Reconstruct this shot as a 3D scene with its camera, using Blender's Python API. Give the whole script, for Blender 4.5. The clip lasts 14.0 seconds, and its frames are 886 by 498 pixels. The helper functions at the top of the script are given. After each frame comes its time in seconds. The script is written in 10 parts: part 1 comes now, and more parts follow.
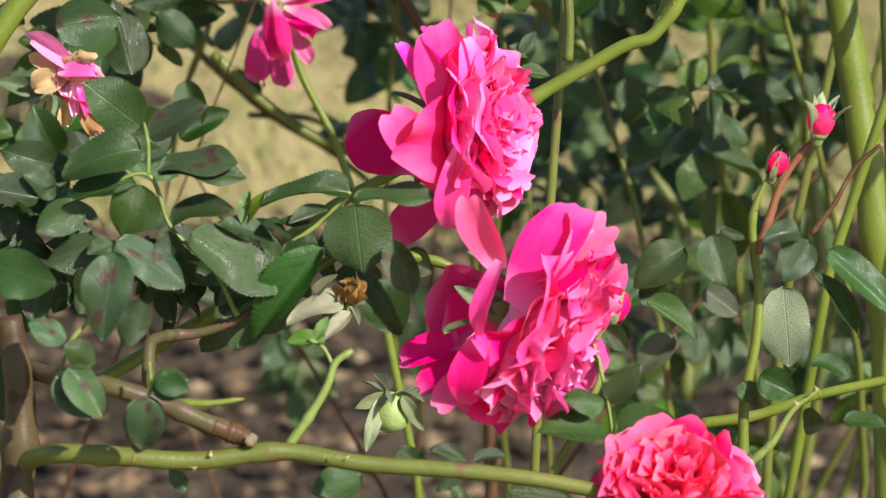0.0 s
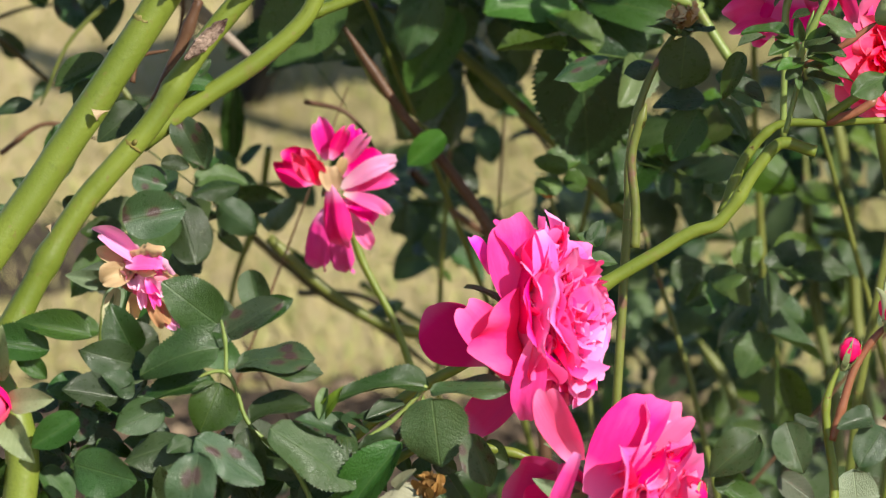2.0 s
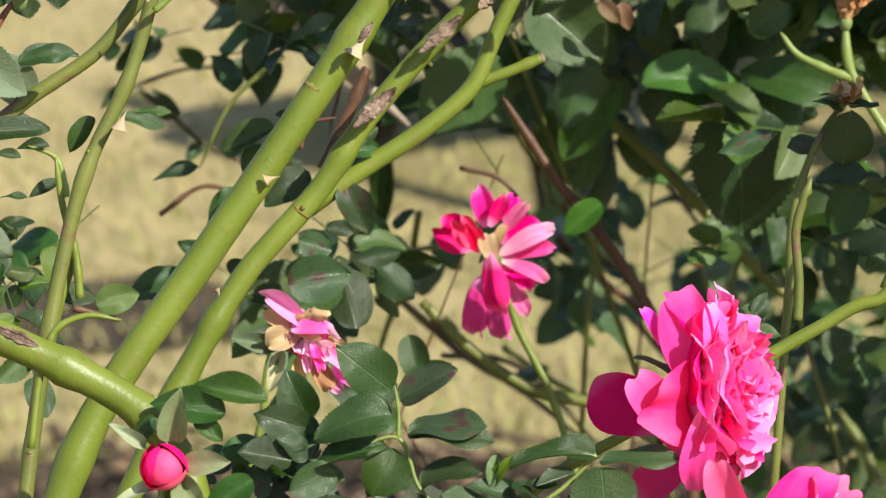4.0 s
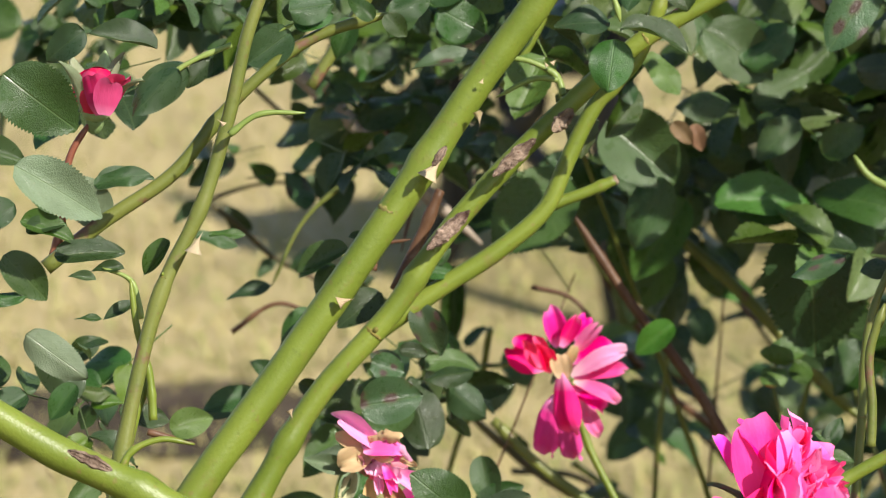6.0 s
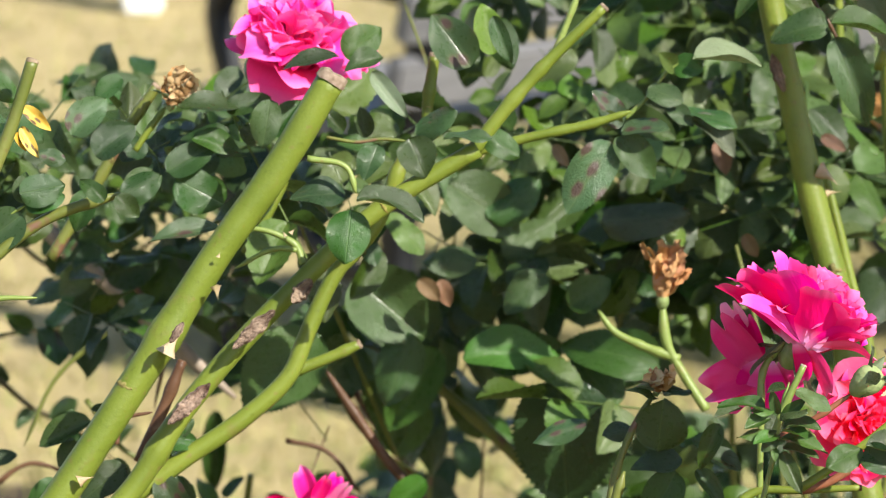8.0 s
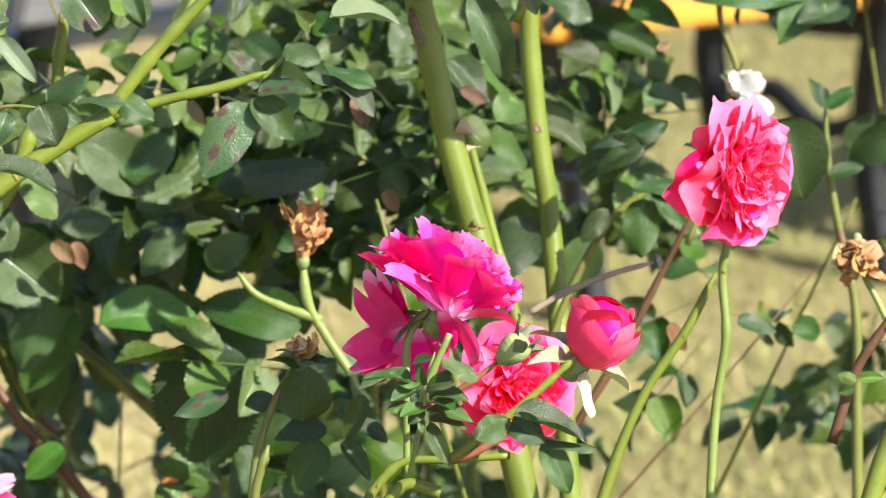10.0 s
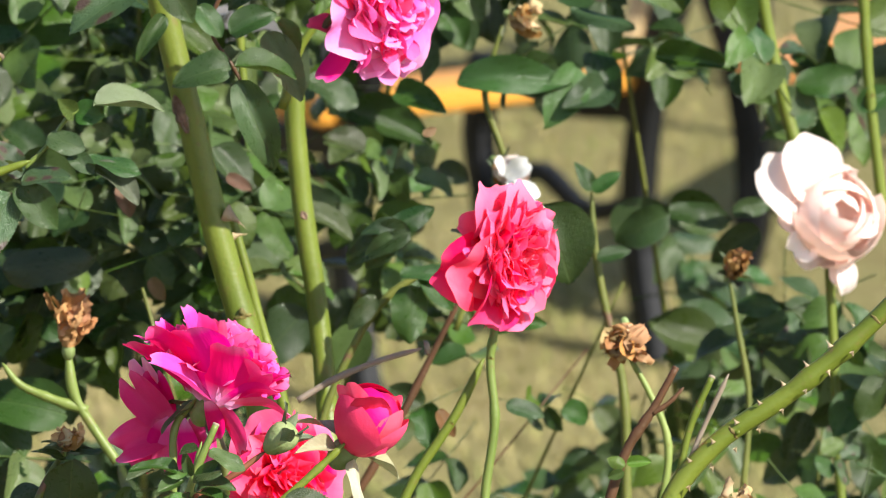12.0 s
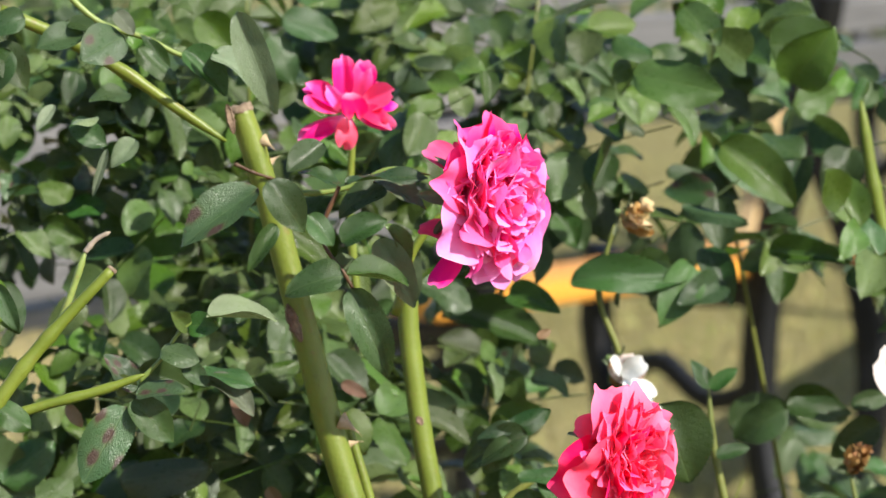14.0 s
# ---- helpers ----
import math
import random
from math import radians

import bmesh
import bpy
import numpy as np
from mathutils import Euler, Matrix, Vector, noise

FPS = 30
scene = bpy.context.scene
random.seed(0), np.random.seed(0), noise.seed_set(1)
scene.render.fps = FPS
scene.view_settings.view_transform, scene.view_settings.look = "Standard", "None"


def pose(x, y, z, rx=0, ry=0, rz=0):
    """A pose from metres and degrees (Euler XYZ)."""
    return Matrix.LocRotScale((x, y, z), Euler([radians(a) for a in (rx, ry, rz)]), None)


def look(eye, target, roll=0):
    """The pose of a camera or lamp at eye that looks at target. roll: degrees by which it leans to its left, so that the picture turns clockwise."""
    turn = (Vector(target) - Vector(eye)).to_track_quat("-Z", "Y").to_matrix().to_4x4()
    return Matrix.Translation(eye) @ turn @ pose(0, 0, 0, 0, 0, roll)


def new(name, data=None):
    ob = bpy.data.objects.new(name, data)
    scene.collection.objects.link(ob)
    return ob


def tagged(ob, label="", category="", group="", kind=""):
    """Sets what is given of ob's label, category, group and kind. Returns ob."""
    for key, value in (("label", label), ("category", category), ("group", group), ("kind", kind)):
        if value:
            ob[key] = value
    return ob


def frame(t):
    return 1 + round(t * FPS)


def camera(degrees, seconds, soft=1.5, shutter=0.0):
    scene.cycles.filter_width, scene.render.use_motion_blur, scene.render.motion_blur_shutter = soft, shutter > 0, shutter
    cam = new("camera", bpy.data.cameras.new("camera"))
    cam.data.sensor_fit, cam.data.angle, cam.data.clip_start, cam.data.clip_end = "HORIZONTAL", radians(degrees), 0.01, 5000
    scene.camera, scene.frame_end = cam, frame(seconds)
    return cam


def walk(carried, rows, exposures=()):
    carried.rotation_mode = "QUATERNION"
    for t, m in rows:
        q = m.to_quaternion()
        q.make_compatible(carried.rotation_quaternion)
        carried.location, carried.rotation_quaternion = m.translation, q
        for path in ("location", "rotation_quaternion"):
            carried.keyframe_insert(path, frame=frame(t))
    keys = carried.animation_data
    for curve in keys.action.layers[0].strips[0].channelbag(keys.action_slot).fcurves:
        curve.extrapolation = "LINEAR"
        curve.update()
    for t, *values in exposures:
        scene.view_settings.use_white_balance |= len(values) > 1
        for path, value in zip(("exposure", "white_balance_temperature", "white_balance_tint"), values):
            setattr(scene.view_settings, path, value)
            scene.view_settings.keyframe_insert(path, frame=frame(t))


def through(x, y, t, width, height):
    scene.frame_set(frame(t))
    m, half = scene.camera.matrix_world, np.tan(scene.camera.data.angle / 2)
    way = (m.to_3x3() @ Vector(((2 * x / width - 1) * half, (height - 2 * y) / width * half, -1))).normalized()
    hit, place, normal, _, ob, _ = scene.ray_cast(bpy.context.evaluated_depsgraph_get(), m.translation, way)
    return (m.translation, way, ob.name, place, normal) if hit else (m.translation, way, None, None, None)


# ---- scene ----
cam = camera(14.0, 14.0, soft=1.0)
cam.data.dof.use_dof = True
cam.data.dof.focus_distance, cam.data.dof.aperture_fstop = 1.37, 21.0
PATH = [
    (0, (0.0390, -0.0234, 1.2478), (-0.0055, 1.8764, 0.6243), 0.705),
    (0.5, (0.0380, -0.0216, 1.2537), (-0.0002, 1.8847, 0.6500), 0.498),
    (1, (0.0341, -0.0217, 1.2599), (0.0030, 1.8933, 0.6839), 0.319),
    (1.5, (0.0244, -0.0245, 1.2630), (-0.0107, 1.8963, 0.7067), -0.024),
    (2, (0.0162, -0.0273, 1.2655), (-0.0350, 1.8963, 0.7202), -0.268),
    (2.5, (0.0091, -0.0297, 1.2675), (-0.0517, 1.8956, 0.7297), -0.235),
    (3, (-0.0012, -0.0316, 1.2704), (-0.0703, 1.8962, 0.7426), -0.011),
    (3.2, (-0.0041, -0.0350, 1.2708), (-0.0799, 1.8939, 0.7479), 0.025),
    (5.3, (-0.0159, -0.0464, 1.2808), (-0.1547, 1.8848, 0.7794), 0.469),
    (5.5, (-0.0178, -0.0445, 1.2787), (-0.1576, 1.8902, 0.7915), 0.401),
    (6, (-0.0120, -0.0431, 1.2844), (-0.1565, 1.8974, 0.8224), 0.271),
    (6.5, (-0.0017, -0.0424, 1.2979), (-0.1239, 1.9044, 0.8561), 0.473),
    (7, (0.0095, -0.0440, 1.2989), (-0.0796, 1.9098, 0.8810), 0.214),
    (7.2, (0.0206, -0.0472, 1.3039), (-0.0631, 1.9086, 0.8942), 0.179),
    (9.3, (0.0066, 0.0059, 1.3401), (0.0953, 1.9488, 0.8737), -0.563),
    (9.5, (0.0065, 0.0060, 1.3397), (0.1168, 1.9473, 0.8718), -0.379),
    (10, (0.0144, 0.0099, 1.3475), (0.1775, 1.9432, 0.8618), 0.005),
    (10.5, (0.0135, 0.0101, 1.3471), (0.2299, 1.9415, 0.8753), 0.248),
    (11, (0.0155, 0.0129, 1.3474), (0.2640, 1.9433, 0.8874), 0.386),
    (11.5, (0.0169, 0.0157, 1.3464), (0.2930, 1.9455, 0.8998), 0.454),
    (12, (0.0173, 0.0160, 1.3474), (0.3069, 1.9454, 0.9072), 0.295),
    (12.5, (0.0193, 0.0201, 1.3467), (0.3096, 1.9503, 0.9107), -0.011),
    (13, (0.0197, 0.0225, 1.3511), (0.2987, 1.9582, 0.9322), -0.475),
    (13.5, (0.0203, 0.0260, 1.3514), (0.2688, 1.9742, 0.9738), -1.088),
    (14, (0.0204, 0.0220, 1.3525), (0.2482, 1.9802, 1.0158), -1.519),
]
walk(cam, [(t, look(eye, target, roll)) for t, eye, target, roll in PATH], exposures=[(0, 0.68), (5.3, 0.77), (7.2, 0.81), (9.3, 1.48), (10.0, 1.38), (10.5, 1.24), (11.0, 1.06), (12.0, 0.95), (14, 0.93)])

# ---- world, sun ----
SUN_TO = Vector((0.54, -0.52, 0.66)).normalized()
world = bpy.data.worlds.new("sky")
scene.world = world
world.use_nodes = True
sky = world.node_tree.nodes.new("ShaderNodeTexSky")
sky.sky_type = "NISHITA"
sky.sun_disc = False
sky.sun_elevation = math.asin(SUN_TO.z)
sky.sun_rotation = math.atan2(SUN_TO.x, SUN_TO.y)
world.node_tree.nodes["Background"].inputs["Strength"].default_value = 0.100
world.node_tree.links.new(sky.outputs[0], world.node_tree.nodes["Background"].inputs["Color"])
sun_data = bpy.data.lights.new("sun", "SUN")
sun_data.energy, sun_data.angle, sun_data.color = 5.0, radians(0.53), (1.0, 0.94, 0.85)
sun = new("sun", sun_data)
sun.matrix_world = look(SUN_TO * 10, (0, 0, 0))


# ---- materials ----
class Nodes:
    """A small builder of node materials."""

    def __init__(self, name, rough=0.5, gloss=0.5):
        self.m = bpy.data.materials.new(name)
        self.m.use_nodes = True
        self.t = self.m.node_tree
        self.b = self.t.nodes["Principled BSDF"]
        self.out = self.t.nodes["Material Output"]
        self.b.inputs["Roughness"].default_value = rough
        self.b.inputs["Specular IOR Level"].default_value = gloss
        self.where = self.t.nodes.new("ShaderNodeTexCoord").outputs["Object"]

    def put(self, socket, value):
        if isinstance(value, bpy.types.NodeSocket):
            self.t.links.new(value, socket)
        elif isinstance(value, tuple) and len(value) == 3 and socket.type == "RGBA":
            socket.default_value = (*value, 1)
        else:
            socket.default_value = value

    def math(self, op, a, b=0.0, c=0.0):
        n = self.t.nodes.new("ShaderNodeMath")
        n.operation = op
        for i, v in enumerate((a, b, c)):
            self.put(n.inputs[i], v)
        return n.outputs[0]

    def axis(self, k):
        n = self.t.nodes.new("ShaderNodeSeparateXYZ")
        self.put(n.inputs[0], self.where)
        return n.outputs[k]

    def chance(self):
        return self.t.nodes.new("ShaderNodeObjectInfo").outputs["Random"]

    def island(self):
        return self.t.nodes.new("ShaderNodeNewGeometry").outputs["Random Per Island"]

    def moved(self, amount, stretch=(1, 1, 1)):
        """Coordinates shifted by a chance, so that alike pieces differ."""
        n = self.t.nodes.new("ShaderNodeVectorMath")
        n.operation = "MULTIPLY_ADD"
        self.put(n.inputs[0], self.where)
        n.inputs[1].default_value = stretch
        c = self.t.nodes.new("ShaderNodeCombineXYZ")
        for k in range(3):
            self.put(c.inputs[k], self.math("MULTIPLY", amount, 37.0 + 11 * k))
        self.put(n.inputs[2], c.outputs[0])
        return n.outputs[0]

    def noise(self, scale, detail=4.0, at=None, rough=0.55):
        n = self.t.nodes.new("ShaderNodeTexNoise")
        self.put(n.inputs["Vector"], at or self.where)
        n.inputs["Scale"].default_value, n.inputs["Detail"].default_value = scale, detail
        n.inputs["Roughness"].default_value = rough
        return n.outputs["Fac"]

    def ramp(self, value, *stops):
        n = self.t.nodes.new("ShaderNodeValToRGB")
        self.put(n.inputs[0], value)
        while len(n.color_ramp.elements) < len(stops):
            n.color_ramp.elements.new(0.5)
        for e, (at, colour) in zip(n.color_ramp.elements, stops):
            e.position, e.color = at, (*colour, 1) if isinstance(colour, tuple) else (colour, colour, colour, 1)
        return n.outputs[0]

    def mix(self, f, a, b, how="MIX"):
        n = self.t.nodes.new("ShaderNodeMix")
        n.data_type, n.blend_type = "RGBA", how
        for s, v in zip((n.inputs[0], n.inputs[6], n.inputs[7]), (f, a, b)):
            self.put(s, v)
        return n.outputs[2]

    def vary(self, colour, chance, hue=0.02, sat=0.15, val=0.35):
        n = self.t.nodes.new("ShaderNodeHueSaturation")
        self.put(n.inputs["Color"], colour)
        for name, mid, span, k in (("Hue", 0.5, hue, 1.0), ("Saturation", 1.0, sat, 7.31), ("Value", 1.0, val, 3.17)):
            r = self.math("FRACT", self.math("MULTIPLY", chance, k))
            self.put(n.inputs[name], self.math("MULTIPLY_ADD", r, 2 * span, mid - span))
        return n.outputs[0]

    def bump(self, height, strength, distance):
        n = self.t.nodes.new("ShaderNodeBump")
        n.inputs["Strength"].default_value, n.inputs["Distance"].default_value = strength, distance
        self.put(n.inputs["Height"], height)
        self.put(self.b.inputs["Normal"], n.outputs[0])
        return n.outputs[0]

    def done(self, colour, through=None, share=0.0, normal=None):
        self.put(self.b.inputs["Base Color"], colour)
        if through is not None:
            tr, mx = self.t.nodes.new("ShaderNodeBsdfTranslucent"), self.t.nodes.new("ShaderNodeMixShader")
            self.put(tr.inputs["Color"], through)
            mx.inputs[0].default_value = share
            self.put(mx.inputs[1], self.b.outputs[0])
            self.put(mx.inputs[2], tr.outputs[0])
            self.put(self.out.inputs["Surface"], mx.outputs[0])
        return self.m


def leaf_material(name, base, spotted=False, island=False, gloss=0.35):
    """Green leaf: x runs across, y along the blade, from 0 to 1."""
    n = Nodes(name, 0.42, gloss)
    c = n.island() if island else n.chance()
    if island:
        n.where = n.t.nodes.new("ShaderNodeTexCoord").outputs["UV"]
    at = n.moved(c)
    across = n.math("ABSOLUTE", n.axis(0))
    rib = n.ramp(across, (0.0, 1.0), (0.020, 0.0))
    wave = n.math("SINE", n.math("MULTIPLY", n.math("SUBTRACT", n.axis(1), n.math("MULTIPLY", across, 0.75)), 52.0))
    vein = n.ramp(wave, (0.45, 0.0), (1.0, 1.0))
    colour = n.mix(n.noise(3.0, 3, at), tuple(0.72 * v for v in base), tuple(1.3 * v for v in base))
    colour = n.vary(colour, c, 0.022, 0.18, 0.5 if island else 0.38)
    colour = n.mix(n.math("MULTIPLY", vein, 0.05), colour, tuple(2.1 * v for v in base))
    colour = n.mix(n.math("MULTIPLY", rib, 0.16), colour, (0.20, 0.26, 0.10))
    if spotted:
        v = n.t.nodes.new("ShaderNodeTexVoronoi")
        n.put(v.inputs["Vector"], at)
        v.voronoi_dimensions = "2D"
        v.inputs["Scale"].default_value = 1.9
        spot = n.math("ADD", v.outputs["Distance"], n.math("MULTIPLY", n.noise(9.0, 3, at), 0.22))
        colour = n.mix(n.math("MULTIPLY", n.ramp(spot, (0.28, 1.0), (0.42, 0.0)), 0.35), colour, (0.10, 0.085, 0.03))
        colour = n.mix(n.math("MULTIPLY", n.ramp(spot, (0.26, 1.0), (0.33, 0.0)), 0.85), colour, (0.055, 0.024, 0.026))
    fine = n.noise(42.0, 3, at)
    h = n.math("ADD", n.math("MULTIPLY", fine, 0.60), n.math("SUBTRACT", 0, n.math("ADD", n.math("MULTIPLY", vein, 0.05), n.math("MULTIPLY", rib, 0.6))))
    n.bump(h, 0.28, 0.009)
    n.put(n.b.inputs["Roughness"], n.ramp(n.noise(9.0, 2, at), (0.3, 0.22), (0.7, 0.46)))
    return n.done(colour, n.mix(0.5, colour, (0.15, 0.23, 0.035)), 0.17)


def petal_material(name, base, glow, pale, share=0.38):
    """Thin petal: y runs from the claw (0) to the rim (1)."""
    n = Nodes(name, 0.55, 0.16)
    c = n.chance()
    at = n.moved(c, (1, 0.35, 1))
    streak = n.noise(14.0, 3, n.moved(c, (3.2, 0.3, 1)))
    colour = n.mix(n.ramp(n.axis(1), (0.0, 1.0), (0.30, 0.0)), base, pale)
    # Pale streaks, patches and part of the rim are highlights painted in.
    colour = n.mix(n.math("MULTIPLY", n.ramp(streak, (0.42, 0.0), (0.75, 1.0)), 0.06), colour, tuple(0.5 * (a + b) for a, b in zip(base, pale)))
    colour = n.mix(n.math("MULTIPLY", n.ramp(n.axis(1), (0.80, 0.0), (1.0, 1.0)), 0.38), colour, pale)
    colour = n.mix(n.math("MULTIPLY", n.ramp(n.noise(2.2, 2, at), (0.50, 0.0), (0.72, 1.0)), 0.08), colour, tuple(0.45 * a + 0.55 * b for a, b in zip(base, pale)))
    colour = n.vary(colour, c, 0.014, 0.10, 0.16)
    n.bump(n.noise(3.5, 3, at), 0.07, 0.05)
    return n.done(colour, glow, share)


def bark_material(name, low, high, scar, scars=0.0, gloss=0.34):
    n = Nodes(name, 0.41, gloss)
    colour = n.mix(n.ramp(n.noise(28.0, 5), (0.3, 0.0), (0.7, 1.0)), low, high)
    colour = n.mix(n.math("MULTIPLY", n.ramp(n.noise(420.0, 2), (0.6, 0.0), (0.75, 1.0)), 0.35), colour, tuple(0.5 * v for v in low))
    colour = n.mix(n.math("MULTIPLY", n.ramp(n.noise(75.0, 6, None, 0.7), (0.57, 0.0), (0.70, 1.0)), 0.28), colour, scar)
    colour = n.mix(n.math("MULTIPLY", n.ramp(n.noise(240.0, 2, None, 0.4), (0.68, 0.0), (0.74, 1.0)), 0.35), colour, scar)
    colour = n.mix(n.math("MULTIPLY", n.ramp(n.noise(9.0, 2), (0.45, 0.0), (0.7, 1.0)), 0.35), colour, tuple(v * k for v, k in zip(low, (0.75, 0.85, 0.7))))
    if scars:
        colour = n.mix(n.ramp(n.noise(60.0, 4), (1 - scars - 0.03, 0.0), (1 - scars + 0.03, 1.0)), colour, scar)
    n.bump(n.math("ADD", n.noise(700.0, 3), n.math("MULTIPLY", n.noise(150.0, 3), 0.6)), 0.18, 0.0012)
    return n.done(colour)


def plain_material(name, a, b, scale, rough=0.7, gloss=0.3, bump=0.3, depth=0.002, stretch=(1, 1, 1), metal=0.0):
    n = Nodes(name, rough, gloss)
    at = n.moved(n.chance(), stretch)
    f = n.noise(scale, 5, at)
    n.bump(n.noise(scale * 4, 4, at), bump, depth)
    n.b.inputs["Metallic"].default_value = metal
    return n.done(n.vary(n.mix(n.ramp(f, (0.3, 0.0), (0.7, 1.0)), a, b), n.chance(), 0.01, 0.08, 0.15))


LEAF = leaf_material("rose_leaf", (0.029, 0.060, 0.015), gloss=0.40)
LEAF_SPOT = leaf_material("spotted_rose_leaf", (0.042, 0.078, 0.030), spotted=True, gloss=0.42)
LEAF_FRESH = leaf_material("fresh_rose_leaf", (0.046, 0.092, 0.019), gloss=0.34)
LEAF_YOUNG = leaf_material("young_rose_leaf", (0.080, 0.128, 0.028))
LEAF_PALE = leaf_material("pale_leaf_underside", (0.125, 0.160, 0.092), gloss=0.2)
SEPAL_DRY = leaf_material("pale_dry_sepal", (0.40, 0.38, 0.24), gloss=0.2)
SEPAL_GREEN = leaf_material("pale_green_sepal", (0.27, 0.31, 0.17), gloss=0.25)
LEAF_TAN = leaf_material("dead_tan_leaf", (0.16, 0.095, 0.050), gloss=0.15)
LEAF_YELLOW = leaf_material("yellow_rose_leaf", (0.62, 0.42, 0.02), spotted=True)
LEAF_MANY = leaf_material("bush_leaf", (0.050, 0.085, 0.016), island=True, gloss=0.42)
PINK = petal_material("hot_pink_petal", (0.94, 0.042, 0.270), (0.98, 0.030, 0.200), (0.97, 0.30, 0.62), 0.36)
# The _HEART copies are lighter: sunlit highlights put into the petal colour.
PINK_HEART = petal_material("lit_pink_inner_petal", (0.97, 0.190, 0.560), (0.98, 0.120, 0.45), (0.97, 0.66, 0.90), 0.38)
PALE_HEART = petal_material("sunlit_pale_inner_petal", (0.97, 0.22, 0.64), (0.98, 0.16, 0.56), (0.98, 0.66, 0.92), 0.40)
CORAL_HEART = petal_material("lit_coral_inner_petal", (0.97, 0.155, 0.360), (0.98, 0.100, 0.27), (0.97, 0.42, 0.60), 0.44)
MAGENTA_HEART = petal_material("pale_lit_magenta_petal", (0.93, 0.110, 0.520), (0.96, 0.06, 0.36), (0.95, 0.52, 0.86), 0.44)
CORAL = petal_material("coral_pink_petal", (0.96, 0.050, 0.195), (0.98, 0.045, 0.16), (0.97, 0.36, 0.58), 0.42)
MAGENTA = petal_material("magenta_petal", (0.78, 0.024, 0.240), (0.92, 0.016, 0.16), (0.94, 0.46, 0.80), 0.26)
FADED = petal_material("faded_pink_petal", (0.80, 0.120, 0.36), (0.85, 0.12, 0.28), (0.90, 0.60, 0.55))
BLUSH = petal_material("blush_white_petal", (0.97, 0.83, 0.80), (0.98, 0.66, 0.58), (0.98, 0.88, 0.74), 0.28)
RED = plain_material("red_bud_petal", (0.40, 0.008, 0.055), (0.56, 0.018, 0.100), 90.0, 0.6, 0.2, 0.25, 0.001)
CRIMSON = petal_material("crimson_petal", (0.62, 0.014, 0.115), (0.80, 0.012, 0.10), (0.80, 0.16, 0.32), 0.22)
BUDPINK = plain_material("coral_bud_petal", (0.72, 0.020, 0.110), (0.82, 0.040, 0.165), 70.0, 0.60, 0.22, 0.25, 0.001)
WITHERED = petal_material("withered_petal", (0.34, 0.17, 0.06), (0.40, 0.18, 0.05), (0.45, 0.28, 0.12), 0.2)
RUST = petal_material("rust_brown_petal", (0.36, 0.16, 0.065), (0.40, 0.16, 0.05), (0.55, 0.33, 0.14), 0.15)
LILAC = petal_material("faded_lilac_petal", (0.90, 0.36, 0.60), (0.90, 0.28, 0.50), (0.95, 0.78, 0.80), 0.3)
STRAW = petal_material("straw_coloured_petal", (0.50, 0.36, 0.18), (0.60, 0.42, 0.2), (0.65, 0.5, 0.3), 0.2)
GREEN = bark_material("green_cane", (0.094, 0.129, 0.013), (0.156, 0.193, 0.026), (0.18, 0.10, 0.05))
OLIVE = bark_material("olive_cane", (0.085, 0.105, 0.018), (0.150, 0.160, 0.036), (0.13, 0.07, 0.04), 0.36)
BROWN = bark_material("brown_twig", (0.055, 0.028, 0.015), (0.13, 0.066, 0.034), (0.2, 0.15, 0.1), gloss=0.2)
GREY = bark_material("dry_grey_twig", (0.20, 0.16, 0.12), (0.36, 0.30, 0.24), (0.2, 0.15, 0.1), gloss=0.1)
REDSTEM = bark_material("reddish_shoot", (0.15, 0.045, 0.028), (0.24, 0.10, 0.045), (0.15, 0.17, 0.05))
SHOOT = bark_material("young_green_shoot", (0.125, 0.175, 0.036), (0.210, 0.265, 0.068), (0.2, 0.05, 0.04))
# Dark bark; on the two front canes it holds the leaves' shade.
DARKBARK = bark_material("dark_shaded_cane", (0.055, 0.045, 0.022), (0.125, 0.105, 0.045), (0.10, 0.06, 0.04), 0.42, gloss=0.2)
SCAR = plain_material("dead_bark_scar", (0.05, 0.025, 0.018), (0.34, 0.25, 0.18), 160.0, 0.85, 0.1, 0.8, 0.002, (1, 1, 1))
CUT = plain_material("pruned_wood", (0.11, 0.075, 0.045), (0.28, 0.22, 0.155), 300.0, 0.9, 0.1)
THORN = plain_material("thorn", (0.26, 0.17, 0.08), (0.48, 0.40, 0.25), 900.0, 0.5, 0.4)
NODE = plain_material("bud_scar", (0.12, 0.09, 0.025), (0.22, 0.19, 0.06), 500.0, 0.7, 0.2)
OLDBARK = bark_material("flaking_old_bark", (0.050, 0.038, 0.018), (0.110, 0.080, 0.038), (0.055, 0.030, 0.020), 0.44, gloss=0.15)
SEPAL = plain_material("sepal", (0.13, 0.20, 0.055), (0.26, 0.31, 0.14), 120.0, 0.6, 0.3)
HIP_GREEN = plain_material("green_hip_skin", (0.20, 0.28, 0.07), (0.27, 0.35, 0.11), 80.0, 0.5, 0.4)
HIP_ORANGE = plain_material("orange_hip", (0.50, 0.10, 0.015), (0.62, 0.16, 0.03), 60.0, 0.35, 0.5)
STAMEN = plain_material("dry_stamen", (0.16, 0.08, 0.03), (0.34, 0.20, 0.07), 300.0, 0.9, 0.1)
IRON = plain_material("dark_cast_iron", (0.003, 0.003, 0.004), (0.009, 0.010, 0.012), 30.0, 0.5, 0.3, 0.3, 0.002)
GREYWOOD = plain_material("weathered_bench_wood", (0.10, 0.10, 0.105), (0.20, 0.20, 0.205), 7.0, 0.6, 0.3, 0.3, 0.002, (1, 14, 14))
